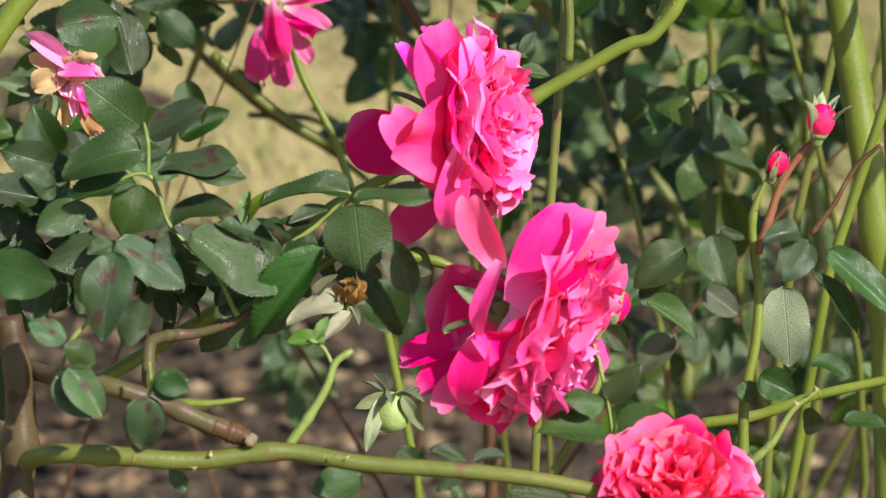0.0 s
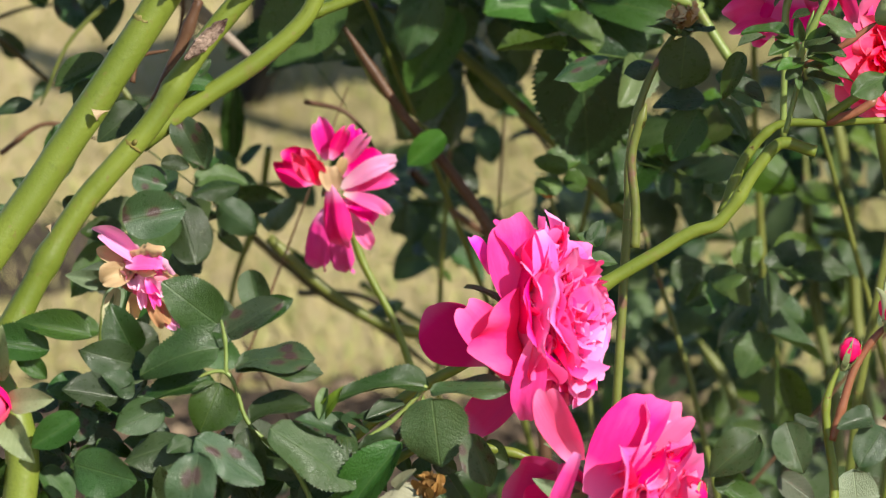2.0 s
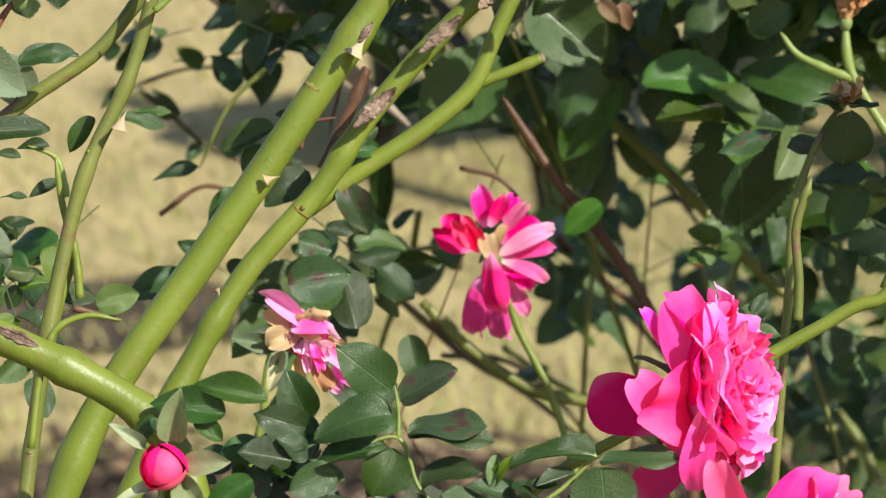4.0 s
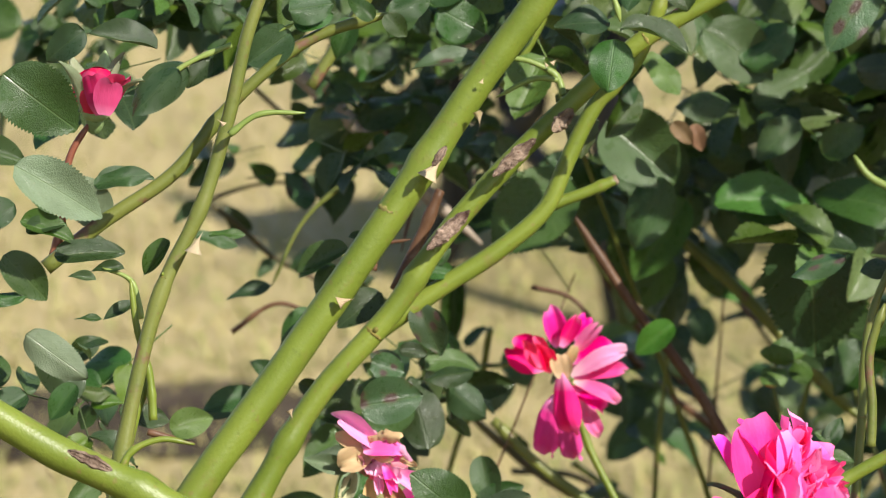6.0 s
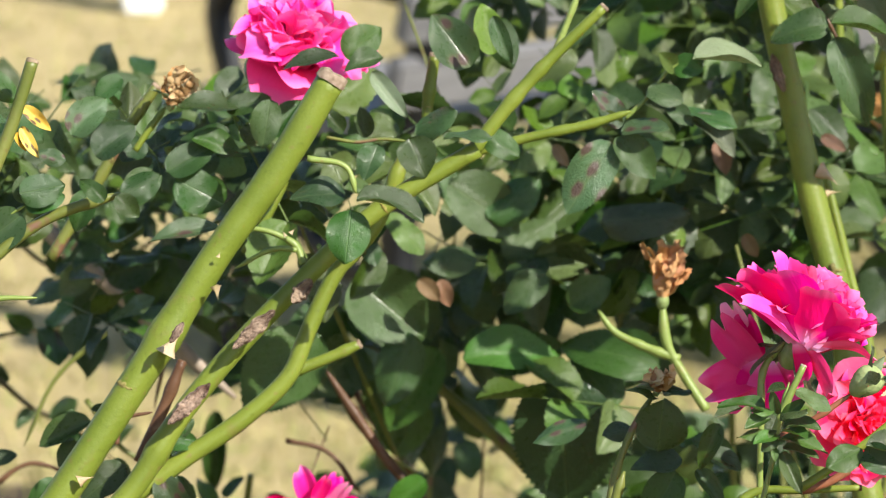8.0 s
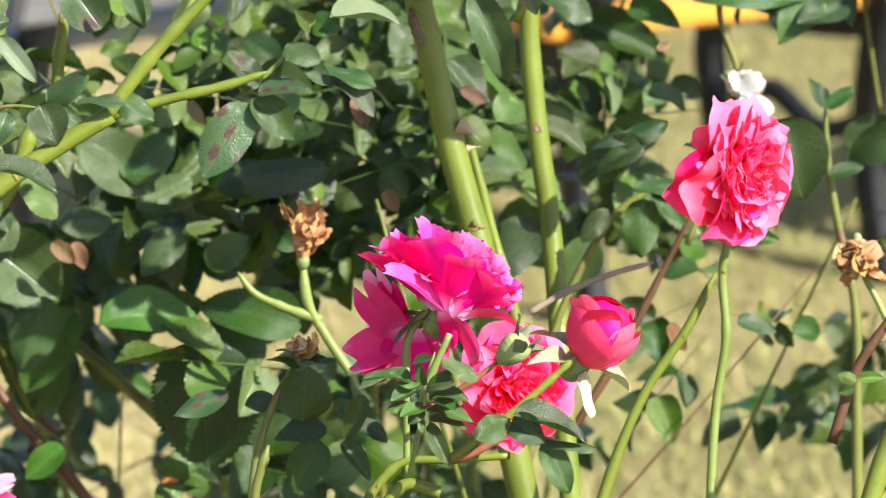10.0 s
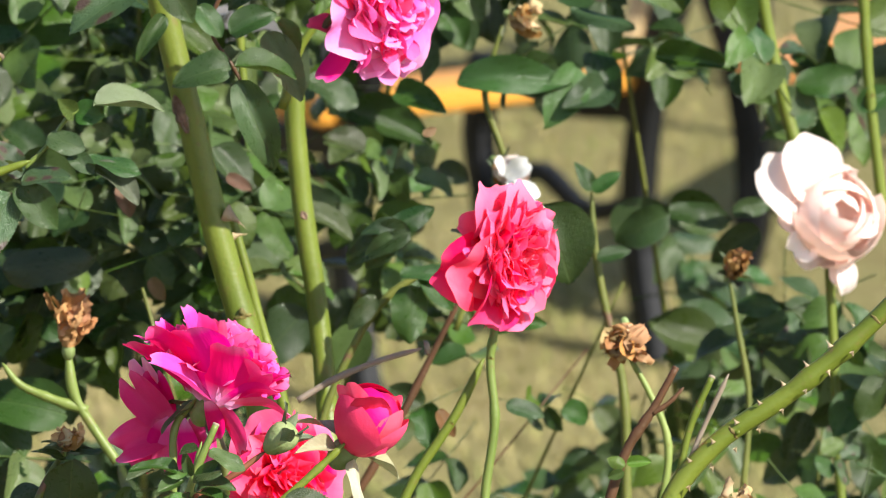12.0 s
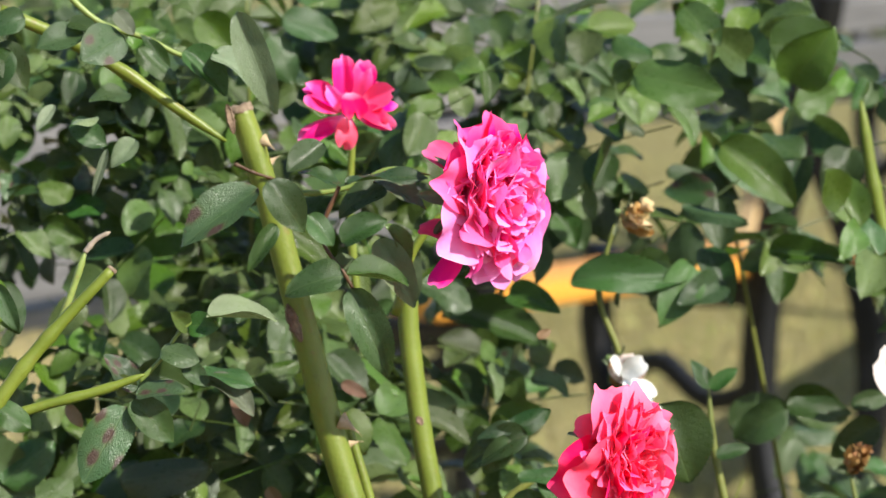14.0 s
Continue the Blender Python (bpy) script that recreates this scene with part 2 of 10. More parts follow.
PALEWOOD = plain_material("pale_post_wood", (0.46, 0.33, 0.16), (0.58, 0.44, 0.24), 7.0, 0.6, 0.3, 0.3, 0.002, (1, 14, 14))
WHITE = plain_material("white_paint", (0.72, 0.72, 0.70), (0.80, 0.80, 0.78), 12.0, 0.5, 0.4)
WOOD = plain_material("varnished_bench_wood", (0.46, 0.180, 0.040), (0.62, 0.29, 0.075), 7.0, 0.45, 0.4, 0.3, 0.002, (1, 14, 14))


# ---- building helpers ----
def part(name, data, material, parent, label="", m=None):
    ob = new(name, data)
    if material is not None and not data.materials:
        data.materials.append(material)
    ob.parent = parent
    if parent.parent is None:
        ob.matrix_parent_inverse = parent.matrix_basis.inverted()
    if m is not None:
        ob.matrix_basis = m
    return tagged(ob, label) if label else ob


def thing(name, base, label, category, group=""):
    ob = new(name)
    ob.empty_display_size = 0.05
    ob.matrix_basis = Matrix.Translation(base)
    return tagged(ob, label, category, group)


def mesh(name, verts, faces, smooth=True):
    me = bpy.data.meshes.new(name)
    me.from_pydata([tuple(v) for v in verts], [], faces)
    if smooth:
        me.shade_smooth()
    return me


def sheet_faces(rows, cols, start=0):
    return [(start + r * cols + c, start + r * cols + c + 1, start + (r + 1) * cols + c + 1, start + (r + 1) * cols + c) for r in range(rows - 1) for c in range(cols - 1)]


def leaf_shape(rows, cols, fold, droop, wave, saw, seed, blunt=0.80):
    """A blade from the stalk (y = 0) to the tip (y = 1), at most 1 wide, folded along the midrib; saw: depth of the teeth."""
    rng = random.Random(seed)
    lean, ph = rng.uniform(-0.05, 0.05), rng.uniform(0, 6)
    pts = []
    for r in range(rows):
        y = r / (rows - 1)
        w = 0.5 * max(0.0, math.sin(math.pi * y ** blunt)) ** (0.52 + 0.26 * y ** 4)
        for c in range(cols):
            u = 2 * c / (cols - 1) - 1
            edge = abs(u) == 1
            yy = y
            ww = w
            if edge and 0 < r < rows - 1:
                ww = w * (1 + (saw if r % 2 else -saw))
                yy = y + (0.012 if r % 2 else 0)
            x = u * ww + lean * math.sin(math.pi * y)
            z = fold * (math.hypot(u * ww, 0.05) - 0.05) - droop * y * y + wave * math.sin(7 * y + ph) * u * abs(u) * (1 if u > 0 else 0.8)
            z += 0.03 * math.sin(3 * y + ph) + 0.003 * math.sin(26 * (y - 0.5 * abs(u) * ww)) * abs(u) * (1 - abs(u) ** 3)
            pts.append((x, yy, z))
    return pts, sheet_faces(rows, cols)


def leaf_mesh(name, material, rows, cols, fold, droop, wave, saw, seed):
    v, f = leaf_shape(rows, cols, fold, droop, wave, saw, seed)
    me = mesh(name, v, f)
    me.materials.append(material)
    return me


LEAF_FORMS = ((0.22, 0.10, 0.03), (0.38, 0.22, 0.05), (0.10, 0.05, 0.07), (0.50, 0.16, 0.04), (0.26, 0.32, 0.06), (-0.20, 0.15, 0.05))
LEAF_MESHES = {}
for leaf_mat in (LEAF, LEAF_FRESH, LEAF_SPOT, LEAF_YOUNG, LEAF_PALE, LEAF_YELLOW, SEPAL_DRY, SEPAL_GREEN, LEAF_TAN):
    LEAF_MESHES[leaf_mat.name] = [leaf_mesh("leaf", leaf_mat, 49, 7, *form, 0.042, k) for k, form in enumerate(LEAF_FORMS)]
LEAF_FEW = [leaf_shape(19, 5, *form, 0.04, k) for k, form in enumerate(LEAF_FORMS)]

dice = random.Random(4)


def blade_pose(base, tip, width, face, twist=0.0):
    """The pose of a blade from base to tip. face: degrees by which its upper side turns up from the viewer's side (0) to the sky (90)."""
    base, tip = Vector(base), Vector(tip)
    along = tip - base
    size = along.length
    y = along / size
    a = radians(face)
    n = Vector((math.sin(radians(twist)), -math.cos(a), math.sin(a)))
    x = y.cross(n)
    if x.length < 1e-4:
        x = Vector((1, 0, 0))
    x.normalize()
    z = x.cross(y)
    m = Matrix((x * size * width, y * size, z * size)).transposed().to_4x4()
    m.translation = base
    return m


def leaf(parent, base, tip, width=0.62, face=35, twist=0, form=None, material=None):
    """One leaflet with a little stalk at its foot."""
    k = dice.randrange(len(LEAF_FORMS)) if form is None else form
    me = LEAF_MESHES[(material or LEAF).name][k]
    return part("leaf", me, None, parent, m=blade_pose(base, tip, width, face, twist))


def smooth_line(points, steps):
    """A round line through the points, with tangents weighted by the spacing so that it never overshoots."""
    p = [np.array(q, float) for q in points]
    n = len(p)
    gap = [max(1e-6, float(np.linalg.norm(b - a))) for a, b in zip(p, p[1:])]
    way = [(b - a) / g for a, b, g in zip(p, p[1:], gap)]
    tang = [way[0]] + [(way[i - 1] * gap[i] + way[i] * gap[i - 1]) / (gap[i] + gap[i - 1]) for i in range(1, n - 1)] + [way[-1]]
    out = []
    for i in range(n - 1):
        g = gap[i]
        for k in range(steps):
            t = k / steps
            h = 2 * t ** 3 - 3 * t * t + 1, t ** 3 - 2 * t * t + t, -2 * t ** 3 + 3 * t * t, t ** 3 - t * t
            out.append(h[0] * p[i] + h[1] * g * tang[i] + h[2] * p[i + 1] + h[3] * g * tang[i + 1])
    out.append(p[-1])
    return out


def tube(points, r0, r1, sides=10, steps=8, rough=0.04, seed=0, nodes=0, taper=False):
    """A swept round stem with uneven skin and swollen nodes, closed at both ends: verts, faces."""
    rng = random.Random(seed)
    line = smooth_line([tuple(q)[:3] for q in points], steps)
    n = len(line)
    knots = [rng.uniform(0.05, 0.95) for _ in range(nodes)]
    verts, faces, side = [], [], None
    for i, q in enumerate(line):
        d = Vector(line[min(i + 1, n - 1)] - line[max(i - 1, 0)]).normalized()
        side = Vector((0.3, -1, 0.2)) if side is None else side
        side = (side - d * side.dot(d)).normalized()
        other = d.cross(side)
        t = i / (n - 1)
        r = r0 + (r1 - r0) * t
        if taper:
            r *= 1 - 0.72 * max(0.0, (t - 0.86) / 0.14) ** 1.5
        r *= 1 + sum(0.22 * math.exp(-((t - k) * n / 1.1) ** 2) for k in knots)
        for s in range(sides):
            a = 2 * math.pi * s / sides
            rr = r * (1 + rough * noise.noise(Vector(q) * 70 + Vector((math.cos(a), math.sin(a), seed * 3.1))))
            verts.append(Vector(q) + (side * math.cos(a) + other * math.sin(a)) * rr)
    for i in range(n - 1):
        for s in range(sides):
            a, b = i * sides + s, i * sides + (s + 1) % sides
            faces.append((a, b, b + sides, a + sides))
    faces.append(tuple(range(sides))[::-1])
    faces.append(tuple((n - 1) * sides + s for s in range(sides)))
    return verts, faces


def bud_eye(parent, at, way, r, rng):
    """The ragged brown scar of a fallen leaf round part of a cane, with its dormant bud."""
    way = Vector(way).normalized()
    u = Vector((rng.uniform(-0.9, 0.9), -1, 0.2))
    u = (u - way * u.dot(way)).normalized()
    w = way.cross(u)
    v, cols, half = [], 11, rng.uniform(0.6, 1.2)
    for row, (h, lift) in enumerate(((-0.22, 0.98), (-0.08, 1.06), (0.04, 1.09), (0.16, 0.99))):
        for c in range(cols):
            q = 2 * c / (cols - 1) - 1
            a = q * half
            thin = (1 - q * q) ** 0.5 * rng.uniform(0.6, 1.15)
            v.append(at + (u * math.cos(a) + w * math.sin(a)) * r * (1 + (lift - 1) * thin) + way * r * (h * thin + 0.10 * rng.uniform(-1, 1)))
    eye = part("bud_scar", mesh("bud_scar", v, sheet_faces(4, cols)), NODE, parent)
    if rng.random() < 0.55:
        v, f = ball(at + u * r * 1.02 + way * r * 0.30, u + way * 1.3, r * 0.36, r * 0.24, 6, 8)
        part("dormant_bud", mesh("dormant_bud", v, f), (GREEN, NODE)[rng.randrange(2)], parent)
    return eye


def cane(parent, points, r0, r1, material, label="", name="cane", nodes=2, sides=12, taper=True):
    seed = dice.randrange(99)
    v, f = tube(points, r0, r1, sides=sides, seed=seed, nodes=nodes, rough=0.07, taper=taper)
    ob = part(name, mesh(name, v, f), material, parent, label)
    if material in (GREEN, OLIVE, SHOOT) and r0 > 0.0010 and parent.parent is None:
        rng = random.Random(seed)
        line = [Vector(q) for q in smooth_line([tuple(q)[:3] for q in points], 8)]
        run, due = 0.0, rng.uniform(0.02, 0.10)
        for i in range(1, len(line) - 1):
            run += (line[i] - line[i - 1]).length
            if run > due and line[i].z > 0.75:
                t = i / (len(line) - 1)
                bud_eye(ob, line[i], line[i + 1] - line[i], (r0 + (r1 - r0) * t), rng)
                run, due = 0.0, rng.uniform(0.06, 0.12) * (2.2 if r0 > 0.005 else 1)
    return ob


def cut_end(parent, at, way, r, material=None):
    """The rough sawn face of a pruned cane: a shallow uneven disc."""
    m = Vector(way).to_track_quat("Z", "Y").to_matrix().to_4x4()
    m.translation = Vector(at)
    rng = random.Random(int(at[0] * 9999))
    v, f = [(0, 0, 0.35 * r)], []
    for ring, (q, h) in enumerate(((0.55, 0.42), (1.0, 0.3), (1.07, -0.25))):
        for s in range(12):
            a = s * math.pi / 6
            v.append((r * q * math.cos(a), r * q * math.sin(a), r * (h + rng.uniform(-0.12, 0.12))))
    for s in range(12):
        t = (s + 1) % 12
        f.append((0, 1 + s, 1 + t))
        for ring in range(2):
            a = 1 + ring * 12
            f.append((a + s, a + 12 + s, a + 12 + t, a + t))
    return part("cut_end", mesh("cut_end", v, f), material or CUT, parent, m=m)


THORN_MESH = None


def thorn(parent, at, tip, wide=0.45):
    """A flattened hooked thorn from its broad foot to its point."""
    global THORN_MESH
    if THORN_MESH is None:
        v, f = [], []
        for i in range(6):
            t = i / 5
            w = 0.48 * (1 - t) ** 2.2 + 0.06 * (1 - t) + 0.006
            for s in range(8):
                a = s * math.pi / 4
                v.append((w * math.cos(a) * 0.45, t, w * math.sin(a) - 0.25 * t * t))
        for i in range(5):
            for s in range(8):
                f.append((i * 8 + s, i * 8 + (s + 1) % 8, i * 8 + 8 + (s + 1) % 8, i * 8 + 8 + s))
        f.append(tuple(range(40, 48)))
        THORN_MESH = mesh("thorn", v, f)
        THORN_MESH.materials.append(THORN)
    at, tip = Vector(at), Vector(tip)
    y = tip - at
    size = y.length
    y.normalize()
    x = Vector((0.1, -1, 0.1))
    x = (x - y * x.dot(y)).normalized()
    z = x.cross(y)
    if z.z < 0:
        x, z = -x, -z
    size *= 0.80
    m = Matrix((x * size, y * size, z * size * 0.72)).transposed().to_4x4()
    m.translation = at - y * size * 0.12
    return part("thorn", THORN_MESH, None, parent, m=m)


# ---- blooms ----
def petal_mesh(seed, cup, curl, ruffle, notch, claw, frill=0.0):
    """A petal from its claw (y = 0) to the rim (y about 1); z is its inner side. curl: how far the rim rolls outwards."""
    rng = random.Random(seed)
    rows, cols = 14, 11
    a, b, c, d = (rng.uniform(0, 6.3) for _ in range(4))
    lean = rng.uniform(-0.10, 0.10)
    pts = []
    for r in range(rows):
        y = math.sin(math.pi / 2 * r / (rows - 1))
        if y < 0.60:
            w = claw + (0.60 - claw) * math.sin(math.pi / 2 * y / 0.60) ** 0.8
        else:
            w = 0.60 * max(0.0, 1 - ((y - 0.60) / 0.402) ** 2.3) ** (1 / 2.3)
        for k in range(cols):
            u = 2 * k / (cols - 1) - 1
            x = u * w * (1 + 0.05 * math.sin(6 * y + d) * (1 if u > 0 else -1)) + lean * y * y
            q = min(1.0, abs(x) / 0.6)
            z = cup * x * x * 1.5 + cup * 0.55 * y * y - curl * max(0, y - 0.5) ** 2 * 3.6
            z += ruffle * y * y * (math.sin(7.5 * x + a) + 0.6 * math.sin(13.0 * x + b + 3 * y))
            z -= curl * 0.9 * max(0, q - 0.55) ** 2 * y
            yy = y - notch * y ** 6 * math.exp(-(x / 0.13) ** 2) + 0.03 * y ** 3 * math.sin(7 * x + c) + frill * y ** 5 * (math.sin(17 * x + b) + 0.7 * math.sin(29 * x + d))
            pts.append((x, yy, z))
    return pts, sheet_faces(rows, cols)


PETAL_OUTER = [petal_mesh(k, 0.26 + 0.07 * (k % 3), (0.10, 0.22, 0.34, 0.16)[k % 4], 0.022, (0.0, 0.05, 0.02)[k % 3], 0.16) for k in range(6)]
PETAL_INNER = [petal_mesh(20 + k, 0.46 + 0.1 * (k % 3), (0.0, 0.18, -0.1, 0.26)[k % 4], 0.062, (0.07, 0.0, 0.10)[k % 3], 0.14) for k in range(6)]
PETAL_LIMP = [petal_mesh(40 + k, 0.9 - 0.6 * (k % 2), (0.3, -0.45, 0.4, -0.2)[k % 4], 0.20, 0.12, 0.1) for k in range(6)]
PETAL_BUD = [petal_mesh(60 + k, 0.85, 0.12 - 0.1 * (k % 2), 0.012, 0.0, 0.16) for k in range(3)]
PETAL_GUARD = [petal_mesh(80 + k, (0.30, 0.18, 0.42)[k % 3], (0.16, 0.42, 0.28, 0.55)[k % 4], 0.034 + 0.014 * (k % 2), (0.03, 0.09, 0.05)[k % 3], 0.26, 0.008) for k in range(6)]
PETAL_RUFFLE = [petal_mesh(100 + k, 0.30 + 0.12 * (k % 3), (0.05, 0.40, 0.20, 0.60)[k % 4], 0.070 + 0.020 * (k % 3), (0.16, 0.04, 0.24)[k % 3], 0.16, 0.022) for k in range(6)]
PETAL_STORE = {}


def petal_data(kind, k, material):
    key = (kind, k, material.name)
    if key not in PETAL_STORE:
        v, f = {"outer": PETAL_OUTER, "inner": PETAL_INNER, "limp": PETAL_LIMP, "bud": PETAL_BUD, "guard": PETAL_GUARD, "ruffle": PETAL_RUFFLE}[kind][k]
        PETAL_STORE[key] = mesh("petal", v, f)
        PETAL_STORE[key].materials.append(material)
    return PETAL_STORE[key]


def petal(parent, foot, axis, side, open_by, size, wide, kind, material, roll=0.0, k=None):
    """A petal whose claw stands at foot; open_by: degrees between its way and the bloom's axis."""
    a = radians(open_by)
    y = axis * math.cos(a) + side * math.sin(a)
    z = axis * math.sin(a) - side * math.cos(a)
    x = y.cross(z)
    if roll:
        q = Matrix.Rotation(radians(roll), 3, y)
        x, z = q @ x, q @ z
    m = Matrix((x * size * wide, y * size, z * size)).transposed().to_4x4()
    m.translation = foot
    n = 3 if kind == "bud" else 6
    return part("petal", petal_data(kind, dice.randrange(n) if k is None else k, material), None, parent, m=m)


def loose_petal(parent, foot, tip, wide, inner, material, kind="outer", k=None):
    """One petal of its own from its claw to its tip; inner: where its inner side looks; wide: breadth for its length."""
    foot, tip = Vector(foot), Vector(tip)
    y = tip - foot
    size = y.length
    y.normalize()
    z = Vector(inner)
    z = (z - y * z.dot(y)).normalized()
    x = y.cross(z)
    m = Matrix((x * size * wide / 1.2, y * size, z * size * min(1.0, 0.25 + 0.7 * wide))).transposed().to_4x4()
    m.translation = foot
    return part("petal", petal_data(kind, dice.randrange(6) if k is None else k, material), None, parent, m=m)


def around(axis):
    axis = Vector(axis).normalized()
    u = axis.cross(Vector((0, 0, 1)))
    u = u.normalized() if u.length > 0.05 else Vector((1, 0, 0))
    return axis, u, u.cross(axis)


def ball(centre, axis, long, wide, rows=9, sides=12, power=1.0, pinch=0.0):
    """An egg round an axis: verts, faces."""
    axis, u, w = around(axis)
    centre = Vector(centre)
    v, f = [], []
    for i in range(rows + 1):
        a = math.pi * i / rows
        r = wide * math.sin(a) ** power * (1 - pinch * math.cos(a)) + 1e-5
        for s in range(sides):
            b = 2 * math.pi * s / sides
            v.append(centre - axis * long * math.cos(a) + (u * math.cos(b) + w * math.sin(b)) * r)
    for i in range(rows):
        for s in range(sides):
            f.append((i * sides + s, i * sides + (s + 1) % sides, (i + 1) * sides + (s + 1) % sides, (i + 1) * sides + s))
    return v, f


def sepals(parent, foot, axis, size, open_by, count=5, material=None, spin=0.3, off=None, turns=None, wide=0.36):
    axis, u, w = around(axis)
    for i in range(count):
        b = turns[i] if turns else spin + 2 * math.pi * i / count + dice.uniform(-0.2, 0.2)
        side = u * math.cos(b) + w * math.sin(b)
        a = radians(open_by + dice.uniform(-18, 18))
        y = axis * math.cos(a) + side * math.sin(a)
        z = axis * math.sin(a) - side * math.cos(a)
        m = Matrix((y.cross(z) * size * wide, y * size, z * size)).transposed().to_4x4()
        m.translation = Vector(foot) + side * (size * 0.12 if off is None else off)
        me = LEAF_MESHES[(material or LEAF_PALE).name][(1, 4, 0, 3, 5)[i % 5]]
        part("sepal", me, None, parent, m=m)


HEARTS = {PINK.name: PINK_HEART, CORAL.name: CORAL_HEART, MAGENTA.name: MAGENTA_HEART, FADED.name: MAGENTA_HEART}


def full_rose(parent, centre, axis, radius, material, label, heart=None, seed=1, count=60, skirt=0, depth=0.90, rim=0.55, wide=0.85, share=0.6, bowl=()):
    """A many-petalled rose with a broad ruffled face: short petals in a spiral, their tips on a shallow dome. skirt: larger petals below its rim; bowl: rings of nested outer petals."""
    global dice
    dice = random.Random(seed)
    axis, u, w = around(axis)
    centre = Vector(centre)
    v, f = ball(centre - axis * radius * 0.14, axis, radius * 0.20, radius * 0.17)
    head = part("rose_bloom", mesh("rose_bloom", v, f), SEPAL, parent, label)
    sepals(head, centre - axis * radius * 0.10, axis, radius * 0.55, 118)
    heart = heart or HEARTS[material.name]
    for i in range(count):
        q = ((i + 0.5) / count) ** 0.56
        b = 2.39996 * i + dice.uniform(-0.25, 0.25)
        side = u * math.cos(b) + w * math.sin(b)
        uneven = 1 + 0.07 * math.sin(2 * b + seed) + 0.06 * math.sin(5 * b + 2 * seed)
        tip = centre + side * radius * q * uneven * dice.uniform(0.84, 1.08) + axis * radius * (depth - (depth - rim) * q * q + dice.uniform(-0.09, 0.09))
        foot = centre + side * radius * 0.30 * q + axis * radius * 0.22 * (1 - q)
        y = tip - foot
        size = y.length
        y.normalize()
        z = (axis * (0.35 + 0.75 * q) - side + u * dice.uniform(-0.5, 0.5) + w * dice.uniform(-0.5, 0.5))
        z = (z - y * z.dot(y)).normalized()
        x = y.cross(z)
        k = wide * dice.uniform(0.62, 1.0) * (0.62 + 0.38 * q)
        m = Matrix((x * size * k, y * size, z * size)).transposed().to_4x4()
        m.translation = foot
        part("petal", petal_data("ruffle", dice.randrange(6), heart if dice.random() < share else material), None, head, m=m)
    for ring, (many, open_by, size) in enumerate(bowl):
        for i in range(many):
            b = 2 * math.pi * (i + 0.5 * ring + dice.uniform(-0.2, 0.2)) / many
            side = u * math.cos(b) + w * math.sin(b)
            petal(head, centre + side * radius * 0.05, axis, side, open_by + dice.uniform(-9, 9), radius * size * (1 + 0.06 * math.sin(2 * b + seed) + 0.05 * math.sin(5 * b + 2 * seed)) * dice.uniform(0.86, 1.06), dice.uniform(0.62, 0.92), "guard" if dice.random() < 0.4 else "ruffle", heart if ring == len(bowl) - 1 else material, dice.uniform(-10, 10))
    for i in range(skirt):
        b = 2 * math.pi * (i + dice.uniform(-0.25, 0.25)) / skirt
        side = u * math.cos(b) + w * math.sin(b)
        petal(head, centre + axis * radius * 0.04, axis, side, dice.uniform(66, 104), radius * dice.uniform(0.95, 1.15), dice.uniform(0.75, 1.05), "guard", material, dice.uniform(-12, 12))
    return head


def wrap(centre, axis, long, wide, turn, half, top, lift, point=0.0):
    """A petal wrapped round a bud: a patch of an egg, its upper rim lifting off."""
    axis, u, w = around(axis)
    rows, cols, v = 9, 9, []
    for i in range(rows):
        t = i / (rows - 1)
        for k in range(cols):
            q = 2 * k / (cols - 1) - 1
            a = math.pi * (0.06 + (top - 0.10 * q * q - 0.05 * abs(q) ** 5) * t)
            b = turn + half * q * (1 - point * t ** 1.5)
            r = wide * math.sin(min(a, math.pi * 0.93)) ** 0.85 * (1 + lift * t * t + 0.03 * q * q)
            v.append(Vector(centre) - axis * long * math.cos(a) + (u * math.cos(b) + w * math.sin(b)) * r)
    return v, sheet_faces(rows, cols)


